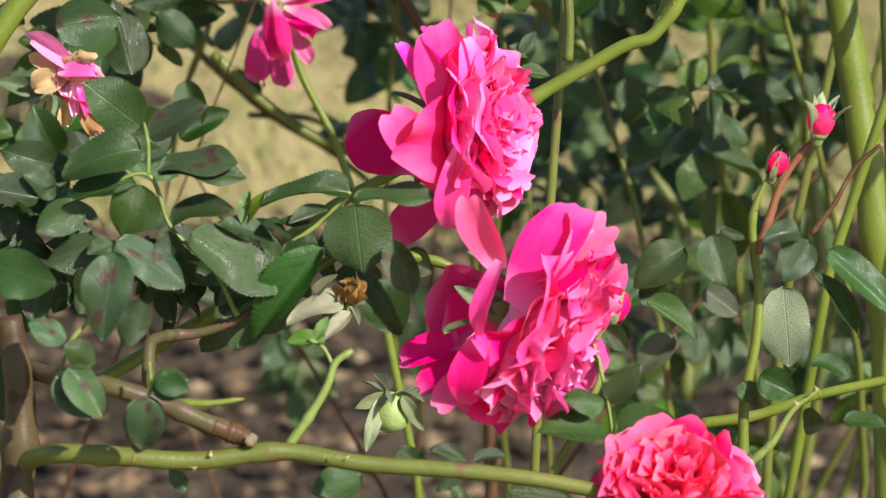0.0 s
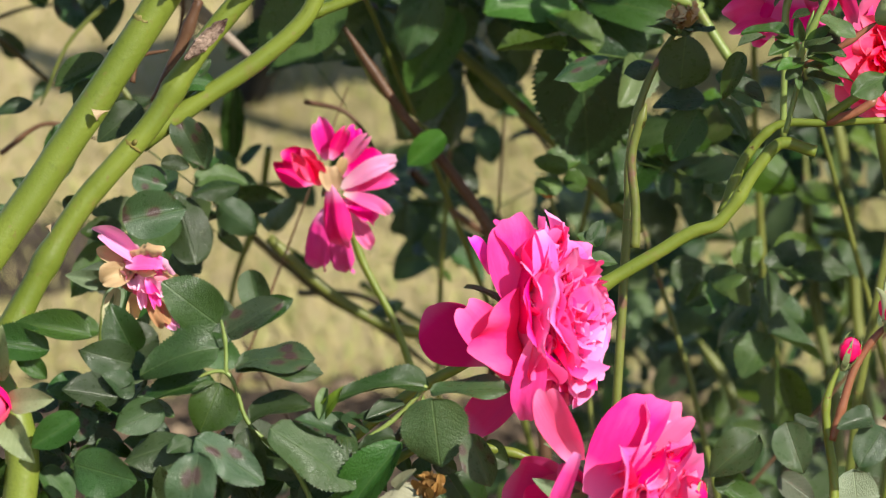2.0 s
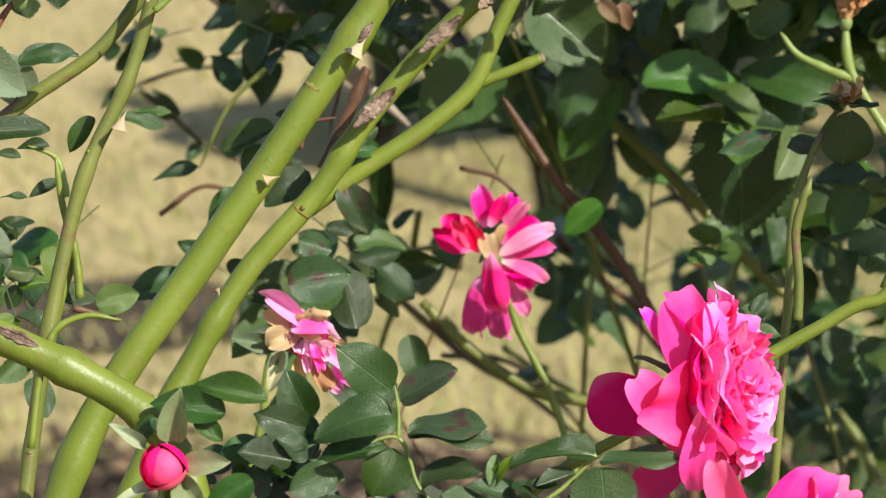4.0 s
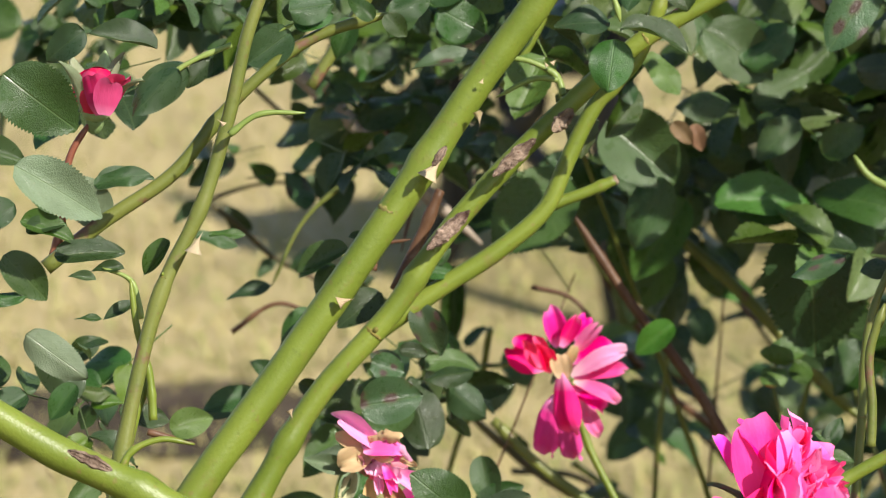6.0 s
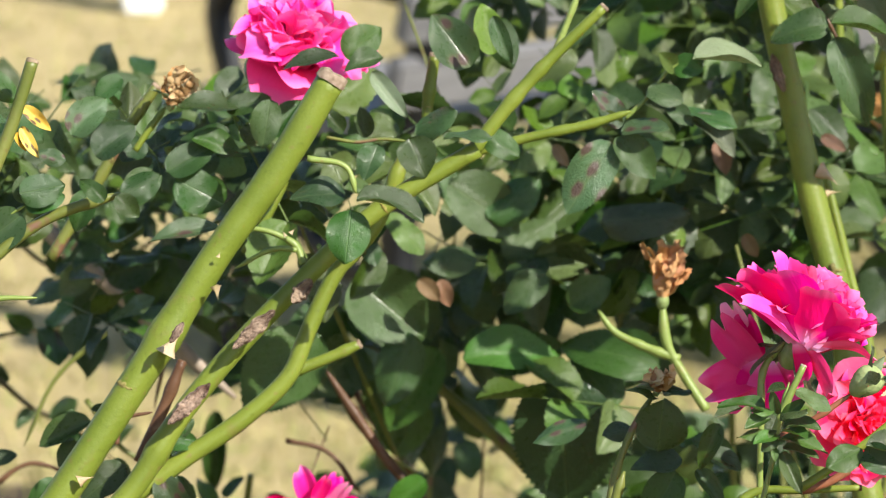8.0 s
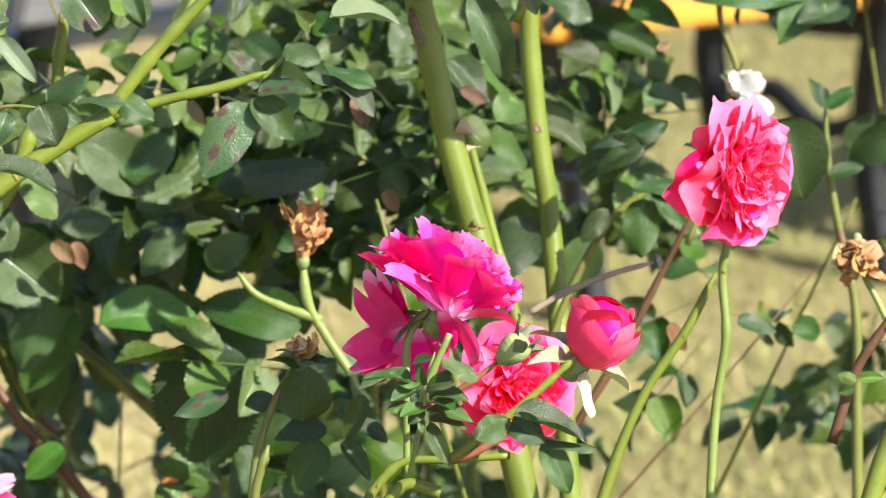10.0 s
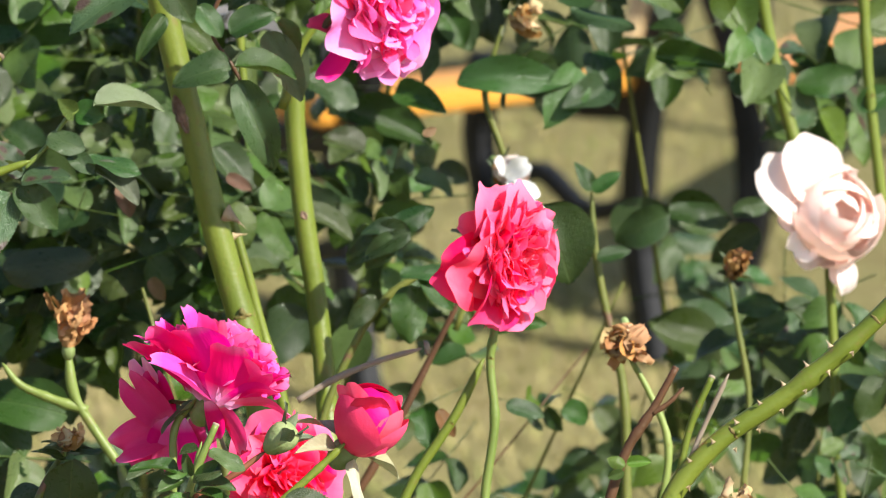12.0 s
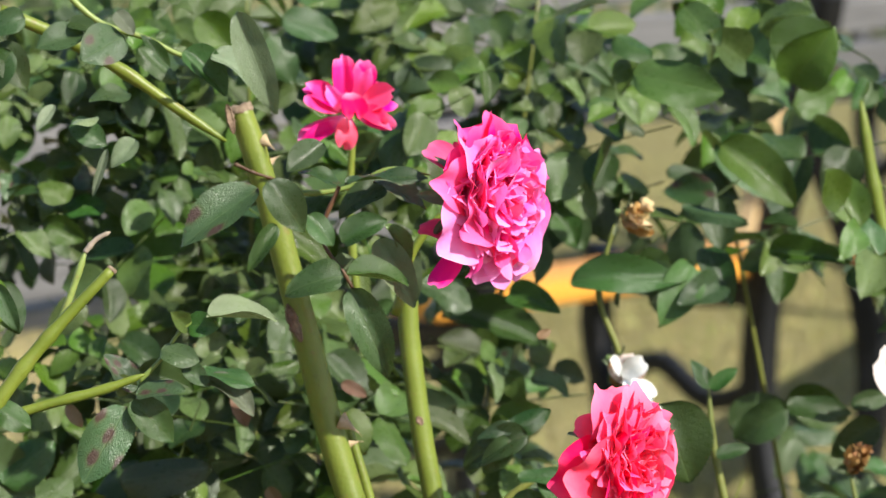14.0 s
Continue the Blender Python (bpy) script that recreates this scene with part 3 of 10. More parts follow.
def rosebud(parent, foot, axis, long, wide, material, label, open_by=6, sepal_open=60, count=7, sepal_size=1.0, seed=1, sepal_mat=None):
    """A bud: green cup, wrapped petals, and sepals standing off."""
    global dice
    dice = random.Random(seed)
    axis, u, w = around(axis)
    foot = Vector(foot)
    v, f = ball(foot - axis * wide * 0.12, axis, wide * 0.42, wide * 0.25, pinch=-0.2)
    head = part("rosebud", mesh("rosebud", v, f), SEPAL, parent, label)
    mid = foot + axis * long * 0.46
    v, f = ball(mid, axis, long * 0.48, wide * 0.46, pinch=0.05)
    part("bud_core", mesh("bud_core", v, f), material, head)
    for i in range(count):
        b = i * 2.2 + dice.uniform(-0.25, 0.25)
        k = 1.0 + 0.022 * (count - i)
        v, f = wrap(mid, axis, long * 0.49 * (1 + 0.02 * (i % 3)), wide * 0.47 * k, b, dice.uniform(0.95, 1.25), (0.66, 0.72, 0.70)[i] if i < 3 else dice.uniform(0.76, 0.90), 0.026 * open_by * (1.3 if i < 3 else 0.4))
        part("petal", mesh("petal", v, f), material, head)
    if 10 < sepal_open < 45:
        b = math.atan2(-w.y, -u.y)
        v, f = ball(foot + axis * long * 0.06, axis, long * 0.18, wide * 0.40)
        part("calyx", mesh("calyx", v, f), SEPAL, head)
        sepals(head, foot + axis * long * 0.10, axis, long * 0.88 * sepal_size, sepal_open, material=SEPAL_GREEN, off=wide * 0.46, turns=(b + 0.9, b - 1.0, b + 2.1, b - 2.2, b + 3.1), wide=0.34)
    elif sepal_open < 45:
        for i in range(5):
            b = 0.4 + i * 2 * math.pi / 5 + dice.uniform(-0.15, 0.15)
            v, f = wrap(mid, axis, long * 0.53 * sepal_size, wide * 0.54, b, 0.52, dice.uniform(0.70, 0.92), 0.02 * sepal_open * dice.uniform(0.3, 1.3), 0.93)
            part("sepal", mesh("sepal", v, f), SEPAL, head)
    else:
        sepals(head, foot - axis * wide * 0.05, axis, long * 0.85 * sepal_size, sepal_open, material=sepal_mat or SEPAL_DRY, off=wide * 0.28, wide=0.42 if sepal_mat else 0.36)
    return head


def green_bud(parent, foot, axis, long, wide, label, seed=1):
    """A closed bud wrapped in its sepals."""
    global dice
    dice = random.Random(seed)
    axis, u, w = around(axis)
    v, f = ball(Vector(foot) + Vector(axis).normalized() * long * 0.45, axis, long * 0.5, wide * 0.5, pinch=0.3)
    head = part("rosebud", mesh("rosebud", v, f), SEPAL, parent, label)
    sepals(head, Vector(foot) + axis * long * 0.1, axis, long * 1.15, 14, 5)
    return head


def withered(parent, centre, axis, radius, material, label, count=14, spread=60, seed=1, second=None, wide=1.0):
    """A spent bloom: limp crumpled petals hanging about its green cup."""
    global dice
    dice = random.Random(seed)
    axis, u, w = around(axis)
    centre = Vector(centre)
    v, f = ball(centre - axis * radius * 0.2, axis, radius * 0.3, radius * 0.22)
    head = part("spent_bloom", mesh("spent_bloom", v, f), SEPAL, parent, label)
    sepals(head, centre, axis, radius * 0.8, 115, material=LEAF_PALE)
    for i in range(count):
        b = 2.4 * i + dice.uniform(-0.4, 0.4)
        side = u * math.cos(b) + w * math.sin(b)
        petal(head, centre, axis, side, spread * (i + 1) / count + dice.uniform(-14, 14), radius * dice.uniform(0.75, 1.1), dice.uniform(0.35, 0.65) * wide, "limp", second if second and i % 2 == 0 else material, dice.uniform(-80, 80))
    return head


def rose_hip(parent, centre, axis, size, material, label):
    axis = Vector(axis).normalized()
    v, f = ball(centre, axis, size * 0.55, size * 0.5, pinch=-0.15)
    hip = part("rose_hip", mesh("rose_hip", v, f), material, parent, label)
    sepals(hip, Vector(centre) + axis * size * 0.5, axis, size * 0.8, 70)
    return hip


# ---- leaves in numbers ----
def leaf_mass(parent, clumps, seed, material=None, name="foliage", singles=280):
    """Many compound leaves: some leaflets as parts of their own, the rest joined into one mesh. A clump: centre, half sizes, leaves, blade length."""
    share = singles / (5.0 * sum(c[2] for c in clumps))
    rng = random.Random(seed)
    base, faces, total, blocks = [np.array(v) for v, _ in LEAF_FEW], LEAF_FEW[0][1], 0, []
    out_faces, used, stalks = [], [], []
    per = len(LEAF_FEW[0][0])
    tri = np.array(faces)
    for centre, half, count, size in clumps:
        for _ in range(count):
            while True:
                q = Vector((rng.uniform(-1, 1), rng.uniform(-1, 1), rng.uniform(-1, 1)))
                if q.length < 1:
                    break
            foot = Vector(centre) + Vector([a * b for a, b in zip(q, half)])
            way = Vector((rng.uniform(-1, 1), rng.uniform(-0.9, 0.5), rng.uniform(-0.7, 0.35))).normalized()
            side = way.cross(Vector((rng.uniform(-0.4, 0.4), -0.6, 0.8))).normalized()
            s = size * rng.uniform(0.55, 1.2)
            end = foot + way * s * 1.5
            back = foot - way * s * 0.8
            thin = s * 0.016
            ring = [q + o * thin for q in (back, end) for o in (side, way.cross(side) - side * 0.5, -way.cross(side) - side * 0.5)]
            stalks.append(np.array([tuple(q) for q in ring]))
            for k, (al, sd) in enumerate(((0.15, 1), (0.15, -1), (0.6, 1), (0.6, -1), (0.95, 0))):
                o = (way * (0.6 if sd else 1) + side * sd + Vector((0, 0, rng.uniform(-0.3, 0.1)))).normalized()
                p = foot + way * s * 1.5 * al
                pose_m = blade_pose(p, p + o * s * rng.uniform(0.75, 1.1), rng.uniform(0.58, 0.75), rng.gauss(58, 30), rng.gauss(10, 42))
                if rng.random() < share:
                    kinds = LEAF_MESHES[(LEAF_SPOT if rng.random() < 0.12 else LEAF).name]
                    part("leaf", kinds[rng.randrange(len(kinds))], None, parent, m=pose_m)
                    continue
                m = np.array(pose_m)
                used.append(rng.randrange(len(base)))
                b = base[used[-1]]
                blocks.append(b @ m[:3, :3].T + m[:3, 3])
                out_faces.append(tri + total)
                total += per
    if not blocks:
        return None
    me = bpy.data.meshes.new(name)
    for k in range(len(stalks)):
        out_faces.append(np.array(((0, 1, 4, 3), (1, 2, 5, 4), (2, 0, 3, 5))) + total + 6 * k)
    me.from_pydata(np.concatenate(blocks + stalks).tolist(), [], np.concatenate(out_faces).tolist())
    me.shade_smooth()
    flat = np.concatenate([base[k][:, :2] for k in used] + [np.tile((0.004, 0.5), (len(stalks) * 6, 1))])
    loops = np.array([lp.vertex_index for lp in me.loops])
    me.uv_layers.new(name="blade").data.foreach_set("uv", flat[loops].astype(np.float32).ravel())
    ob = part(name, me, material or LEAF_MANY, parent)
    return tagged(ob, "dense dark green rose foliage", kind="stuff")


def twigs(parent, specs, seed, material, r=0.003):
    """Random thin canes that lean from a foot towards a head, forking once."""
    rng = random.Random(seed)
    for foot, head, count, spread in specs:
        for _ in range(count):
            a = Vector(foot) + Vector((rng.gauss(0, spread), rng.gauss(0, spread), 0))
            b = Vector(head) + Vector((rng.gauss(0, spread * 1.6), rng.gauss(0, spread), rng.gauss(0, spread)))
            mid = a.lerp(b, 0.6) + Vector((rng.gauss(0, spread * 1.1), rng.gauss(0, spread * 0.6), 0))
            rr = r * rng.uniform(0.6, 1.3)
            v, f = tube((a, mid, b), rr, rr * 0.2, sides=7, steps=6, seed=rng.randrange(50), nodes=2)
            part("cane", mesh("cane", v, f), material, parent)


def cupped_rose(parent, centre, axis, radius, material, label, seed=1):
    """A globular rose: broad smooth petals wrapped round a closed heart, the outer ones laid open."""
    global dice
    dice = random.Random(seed)
    axis, u, w = around(axis)
    centre = Vector(centre)
    v, f = ball(centre - axis * radius * 0.55, axis, radius * 0.25, radius * 0.2)
    head = part("rose_bloom", mesh("rose_bloom", v, f), SEPAL, parent, label)
    for i in range(13):
        k = i / 12
        size = radius * (0.36 + 0.50 * k)
        v, f = wrap(centre - axis * radius * 0.22 * k, axis, size * (1.05 - 0.12 * k), size * 0.98, i * 2.4 + dice.uniform(-0.3, 0.3), dice.uniform(0.9, 1.25), 0.86 - 0.20 * k + dice.uniform(-0.03, 0.03), 0.05 + 0.16 * k * dice.uniform(0.6, 1.4))
        part("petal", mesh("petal", v, f), material, head)
    return head


def shrivelled(parent, centre, axis, long, wide, materials, label, count=12, seed=1, calyx=0.0):
    """A dried-up bloom: twisted, crumpled ribbons of petal about a small cup."""
    axis, u, w = around(axis)
    rng = random.Random(seed)
    centre = Vector(centre)
    v, f = ball(centre - axis * long * 0.06, axis, long * 0.14, long * 0.10)
    head = part("spent_bloom", mesh("spent_bloom", v, f), SEPAL, parent, label)
    for i in range(int(count * 1.6)):
        b = 2.4 * i + rng.uniform(-0.4, 0.4)
        side = u * math.cos(b) + w * math.sin(b)
        way = (axis + side * rng.uniform(0.05, 0.5)).normalized()
        across = way.cross(axis + side * 2).normalized()
        p, pts, steps, cols = centre + side * wide * 0.15, [], 17, 7
        run = long * rng.uniform(0.55, 1.05) / (steps - 1)
        half = wide * rng.uniform(0.10, 0.24)
        for k in range(steps):
            t = k / (steps - 1)
            h = half * (0.25 + math.sin(math.pi * (0.08 + 0.80 * t)) ** 0.8)
            fold = way.cross(across)
            for c in range(cols):
                q = 2 * c / (cols - 1) - 1
                pts.append(p + across * q * h + fold * h * (0.9 * q * q + 0.18 * math.sin(4 * q + 3 * k + i) + 0.10 * rng.uniform(-1, 1)))
            p = p + way * run
            way = (way + u * rng.gauss(0, 0.19) + w * rng.gauss(0, 0.19) + axis * 0.08 - side * 0.06).normalized()
            across = Matrix.Rotation(rng.gauss(0.10, 0.26), 3, way) @ across
            across = (across - way * across.dot(way)).normalized()
        part("petal", mesh("petal", pts, sheet_faces(steps, cols)), materials[i % len(materials)], head)
    if calyx:
        sepals(head, centre, axis, calyx, 60, material=LEAF_PALE, wide=0.3)
    return head



def scar(parent, a, b, half):
    """A patch of dead bark with raised lips, from a to b along a cane."""
    a, b = Vector(a), Vector(b)
    y = (b - a).normalized()
    n = Vector((0, -1, 0.25))
    n = (n - y * n.dot(y)).normalized()
    x = y.cross(n)
    rng = random.Random(int(abs(a.x) * 10000))
    v, rows, cols = [], 15, 7
    for r in range(rows):
        t = r / (rows - 1)
        w = half * math.sin(math.pi * min(0.99, max(0.01, t))) ** 0.55 * rng.uniform(0.8, 1.15)
        for c in range(cols):
            u = 2 * c / (cols - 1) - 1
            lift = (0.28 if abs(u) == 1 else 0.55 if abs(u) > 0.5 else 0.18) * half * rng.uniform(0.7, 1.2)
            v.append(a.lerp(b, t) + x * u * w + n * (lift - 0.75 * half * u * u * 0.6))
    return part("bark_scar", mesh("bark_scar", v, sheet_faces(rows, cols), False), SCAR, parent)


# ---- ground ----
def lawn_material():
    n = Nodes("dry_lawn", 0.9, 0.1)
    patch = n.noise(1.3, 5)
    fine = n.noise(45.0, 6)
    # Greener towards +x; dappled shade there is put into the darker tone too.
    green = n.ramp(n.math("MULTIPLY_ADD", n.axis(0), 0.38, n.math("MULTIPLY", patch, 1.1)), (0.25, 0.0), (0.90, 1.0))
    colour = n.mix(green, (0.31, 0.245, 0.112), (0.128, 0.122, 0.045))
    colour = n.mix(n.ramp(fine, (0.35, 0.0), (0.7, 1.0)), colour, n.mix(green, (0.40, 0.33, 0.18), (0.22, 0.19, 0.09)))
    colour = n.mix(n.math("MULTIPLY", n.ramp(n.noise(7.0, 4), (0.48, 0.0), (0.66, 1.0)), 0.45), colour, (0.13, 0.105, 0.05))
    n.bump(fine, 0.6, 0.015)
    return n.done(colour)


def soil_material():
    n = Nodes("bed_soil", 0.95, 0.1)
    clod = n.noise(9.0, 8)
    colour = n.mix(n.ramp(clod, (0.35, 0.0), (0.65, 1.0)), (0.022, 0.016, 0.012), (0.085, 0.064, 0.045))
    n.bump(clod, 1.0, 0.04)
    return n.done(colour)


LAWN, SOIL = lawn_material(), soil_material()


def plate(name, x0, x1, y0, y1, z, step, rough, material, label, category):
    nx, ny = max(2, int((x1 - x0) / step)), max(2, int((y1 - y0) / step))
    v = [(x0 + (x1 - x0) * i / nx, y0 + (y1 - y0) * j / ny, z + rough * noise.noise(Vector((i * 0.31, j * 0.31, 2)))) for j in range(ny + 1) for i in range(nx + 1)]
    ob = new(name, mesh(name, v, sheet_faces(ny + 1, nx + 1)))
    ob.data.materials.append(material)
    return tagged(ob, label, category, kind="structure")


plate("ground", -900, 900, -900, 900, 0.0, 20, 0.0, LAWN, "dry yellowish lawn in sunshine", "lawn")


def bed_edge(x):
    """How far the bare soil reaches over the lawn."""
    return 3.80 + 0.10 * noise.noise(Vector((x * 6, 0.4, 0)))


def flower_bed():
    nx, ny, v = 100, 80, []
    for j in range(ny + 1):
        for i in range(nx + 1):
            x = -2.0 + 3.8 * i / nx
            y = 0.9 + (bed_edge(x) - 0.9) * j / ny
            v.append((x, y, 0.004 + (0.016 + 0.03 * noise.noise(Vector((x * 8, y * 8, 2)))) * min(1, 3 * (1 - j / ny)) + 0.004))
    ob = new("flower_bed", mesh("flower_bed", v, sheet_faces(ny + 1, nx + 1)))
    ob.data.materials.append(SOIL)
    return tagged(ob, "bare dark soil of the rose bed", "soil", kind="structure")


flower_bed()


def bare_patch():
    """An uneven dark strip laid on the lawn in place of a cast shadow."""
    nx, ny, v = 60, 10, []
    for j in range(ny + 1):
        for i in range(nx + 1):
            x = -2.4 + 2.0 * i / nx
            end = max(0.0, min(1.0, (-0.40 - x) / 0.25))
            q = 2 * j / ny - 1
            y = 4.36 + 0.10 * noise.noise(Vector((x * 3, 1.7, 0))) + q * 0.17 * end ** 0.5 * (1 + 0.5 * noise.noise(Vector((x * 5, q * 2, 0.3))))
            v.append((x, y, 0.005 + 0.006 * (1 - q * q)))
    ob = new("bare_patch", mesh("bare_patch", v, sheet_faces(ny + 1, nx + 1)))
    # The bed's soil colour gives the painted shade its dark tone.
    ob.data.materials.append(SOIL)
    return tagged(ob, "shade on the dry lawn, laid as a dark strip", "soil", kind="structure")


bare_patch()


def grass(count, seed):
    rng = random.Random(seed)
    v, f = [], []
    for _ in range(count):
        y = 3.65 + 5.5 * rng.random() ** 1.5
        x = rng.uniform(-0.26, 0.26) * y
        if y < bed_edge(x) - 0.04:
            continue
        h, a, w = rng.uniform(0.01, 0.03), rng.uniform(0, 6.3), rng.uniform(0.002, 0.004)
        dx, dy = math.cos(a), math.sin(a)
        k = len(v)
        lean = rng.uniform(0.2, 1.0) * h
        v += [(x - dy * w, y + dx * w, 0), (x + dy * w, y - dx * w, 0), (x + dx * lean, y + dy * lean, h)]
        f.append((k, k + 1, k + 2))
    return mesh("grass", v, f, False)


n = Nodes("grass_blade", 0.7, 0.2)
BLADE = n.done(n.mix(n.island(), (0.36, 0.30, 0.13), (0.16, 0.19, 0.05)))
grass_ob = new("grass", grass(26000, 8))
grass_ob.data.materials.append(BLADE)
tagged(grass_ob, "short dry grass blades on the lawn", "grass", kind="stuff")


# ---- benches ----
def board(length, wide, thick, material, edge=0.006):
    """A plank along x from 0, with bevelled edges."""
    bm = bmesh.new()
    bmesh.ops.create_cube(bm, size=1.0)
    bmesh.ops.scale(bm, vec=(length, wide, thick), verts=bm.verts)
    bmesh.ops.translate(bm, vec=(length / 2, 0, 0), verts=bm.verts)
    bmesh.ops.bevel(bm, geom=bm.edges[:], offset=edge, segments=2, affect="EDGES")
    me = bpy.data.meshes.new("slat")
    bm.to_mesh(me)
    bm.free()
    me.materials.append(material)
    return me


def iron_bar(points, half):
    """A cast bar of flat section along a bent line in the x = 0 plane."""
    line = smooth_line([(0, y, z) for y, z in points], 5)
    v, f = [], []
    for i, q in enumerate(line):
        d = Vector(line[min(i + 1, len(line) - 1)] - line[max(i - 1, 0)]).normalized()
        n = Vector((0, -d.z, d.y))
        for a, b in ((-1, -0.55), (-0.7, -1), (0.7, -1), (1, -0.55), (1, 0.55), (0.7, 1), (-0.7, 1), (-1, 0.55)):
            v.append(Vector(q) + Vector((a * half, 0, 0)) + n * b * half * 1.15)
    for i in range(len(line) - 1):
        for s in range(8):
            f.append((8 * i + s, 8 * i + (s + 1) % 8, 8 * i + 8 + (s + 1) % 8, 8 * i + 8 + s))
    f += [tuple(range(8))[::-1], tuple(len(v) - 8 + s for s in range(8))]
    me = mesh("bar", v, f, False)
    me.materials.append(IRON)
    return me


def park_bench(foot, along, length, label, wood=WOOD, frames=None, back=4, seat=5):
    """A bench with two iron end frames and wooden slats. foot: the back leg of one end; along: where it runs; its front is to the right of that."""
    x = Vector((along[0], along[1], 0)).normalized()
    y = Vector((-x.y, x.x, 0))
    m = Matrix((x, y, (0, 0, 1))).transposed().to_4x4()
    m.translation = Vector(foot)
    bench = thing("park_bench", foot, label, "bench")
    bench.matrix_basis = m

    def add(name, me, at, turn=0.0, parent=bench):
        ob = part(name, me, None, parent)
        ob.matrix_parent_inverse = Matrix()
        ob.matrix_basis = Matrix.Translation(at) @ Matrix.Rotation(turn, 4, "X")
        return ob

    bars = (("back_leg", iron_bar(((0.0, 0.0), (-0.05, 0.2), (-0.03, 0.40), (0.05, 0.62), (0.12, 0.84)), 0.022)),
            ("front_leg", iron_bar(((-0.50, 0.0), (-0.44, 0.12), (-0.47, 0.28), (-0.45, 0.40)), 0.022)),
            ("seat_bar", iron_bar(((-0.47, 0.385), (-0.25, 0.36), (-0.03, 0.385)), 0.018)),
            ("brace", iron_bar(((-0.46, 0.16), (-0.30, 0.24), (-0.18, 0.20), (-0.04, 0.24)), 0.013)),
            ("scroll", iron_bar(((-0.28, 0.24), (-0.22, 0.30), (-0.28, 0.33), (-0.32, 0.28), (-0.27, 0.26)), 0.010)),
            ("arm", iron_bar(((0.05, 0.62), (-0.20, 0.62), (-0.44, 0.60), (-0.50, 0.55), (-0.46, 0.40)), 0.018)))
    for end in frames or (0.06, length - 0.06):
        for name, me in bars if back else bars[:4]:
            add(name, me, (end, 0, 0))
    slat = board(length, 0.075, 0.032, wood)
    for k in range(5 - seat, 5):
        add("seat_slat", slat, (0, -0.44 + 0.092 * k, 0.42 - 0.006 * math.sin(k)))
    for k in range(back):
        add("back_slat", slat, (0, 0.018 + 0.030 * k, 0.50 + 0.095 * k), radians(72))
    return bench



def clods(count, seed):
    """Crumbs of earth, dry leaf scraps and small stones on the bed, joined."""
    rng = random.Random(seed)
    v, f = [], []
    for _ in range(count):
        x, y = rng.uniform(-0.9, 0.9), rng.uniform(2.2, 3.8)
        r = rng.uniform(0.004, 0.017)
        k = len(v)
        for q in ((1, 0, 0), (0, 1, 0), (-1, 0, 0), (0, -1, 0), (0, 0, 1), (0, 0, -1)):
            v.append((x + q[0] * r * rng.uniform(0.6, 1.3), y + q[1] * r * rng.uniform(0.6, 1.3), 0.03 + (q[2] * 0.6 + 0.3) * r * rng.uniform(0.6, 1.2)))
        f += [(k + a, k + (a + 1) % 4, k + 4) for a in range(4)] + [(k + (a + 1) % 4, k + a, k + 5) for a in range(4)]
    return mesh("clods", v, f, False)


n = Nodes("earth_crumb", 0.95, 0.1)
CRUMB = n.done(n.ramp(n.island(), (0.0, (0.03, 0.022, 0.016)), (0.6, (0.075, 0.055, 0.037)), (0.9, (0.15, 0.10, 0.06)), (1.0, (0.26, 0.20, 0.13))))
clod_ob = new("soil_crumbs", clods(4200, 5))
clod_ob.data.materials.append(CRUMB)
tagged(clod_ob, "crumbs of earth and dry scraps on the rose bed", "soil", kind="stuff")

def white_post(at, height):
    """A square painted post with a bevelled cap."""
    post = thing("post", at, "white painted post beyond the lawn", "post")
    for name, w, z0, z1 in (("shaft", 0.045, 0.0, height), ("cap", 0.06, height, height + 0.04)):
        bm = bmesh.new()
        bmesh.ops.create_cube(bm, size=1.0)
        bmesh.ops.scale(bm, vec=(2 * w, 2 * w, z1 - z0), verts=bm.verts)
        bmesh.ops.translate(bm, vec=(at[0], at[1], at[2] + (z0 + z1) / 2), verts=bm.verts)
        bmesh.ops.bevel(bm, geom=bm.edges[:], offset=0.008, segments=2, affect="EDGES")
        me = bpy.data.meshes.new(name)
        bm.to_mesh(me)
        bm.free()
        part(name, me, WHITE, post)
    return post



bench_ob = park_bench((1.15, 5.14, 0), (-0.90, -0.43), 0.62, 'short orange varnished wooden bench on a dark cast iron leg', WOOD, (0.05, 0.56), 0, 2)
post_foot, post_head = Vector((1.0965, 5.32, 0.395)), Vector((1.1815, 5.4, 0.6841))
post_turn = (post_head - post_foot).to_track_quat("X", "Y").to_matrix().to_4x4()
part("back_post", board((post_head - post_foot).length, 0.046, 0.040, PALEWOOD), None, bench_ob, "pale sunlit wooden post", m=Matrix.Translation(post_foot) @ post_turn)
bench_ob = park_bench((1.20, 5.20, 0), (0.53, 0.85), 1.6, 'orange varnished wooden bench on dark cast iron legs', WOOD, None, 0, 2)
bench_ob = park_bench((2.05, 7.15, 0), (-0.93, -0.37), 1.5, 'grey weathered bench with dark iron legs on the lawn', GREYWOOD)
bench_ob = park_bench((0.7541, 5.496, 0), (-0.8, -0.6), 1.15, 'grey park bench with curled iron ends', GREYWOOD)
white_post((-0.9027, 8.787, 0), 0.7)

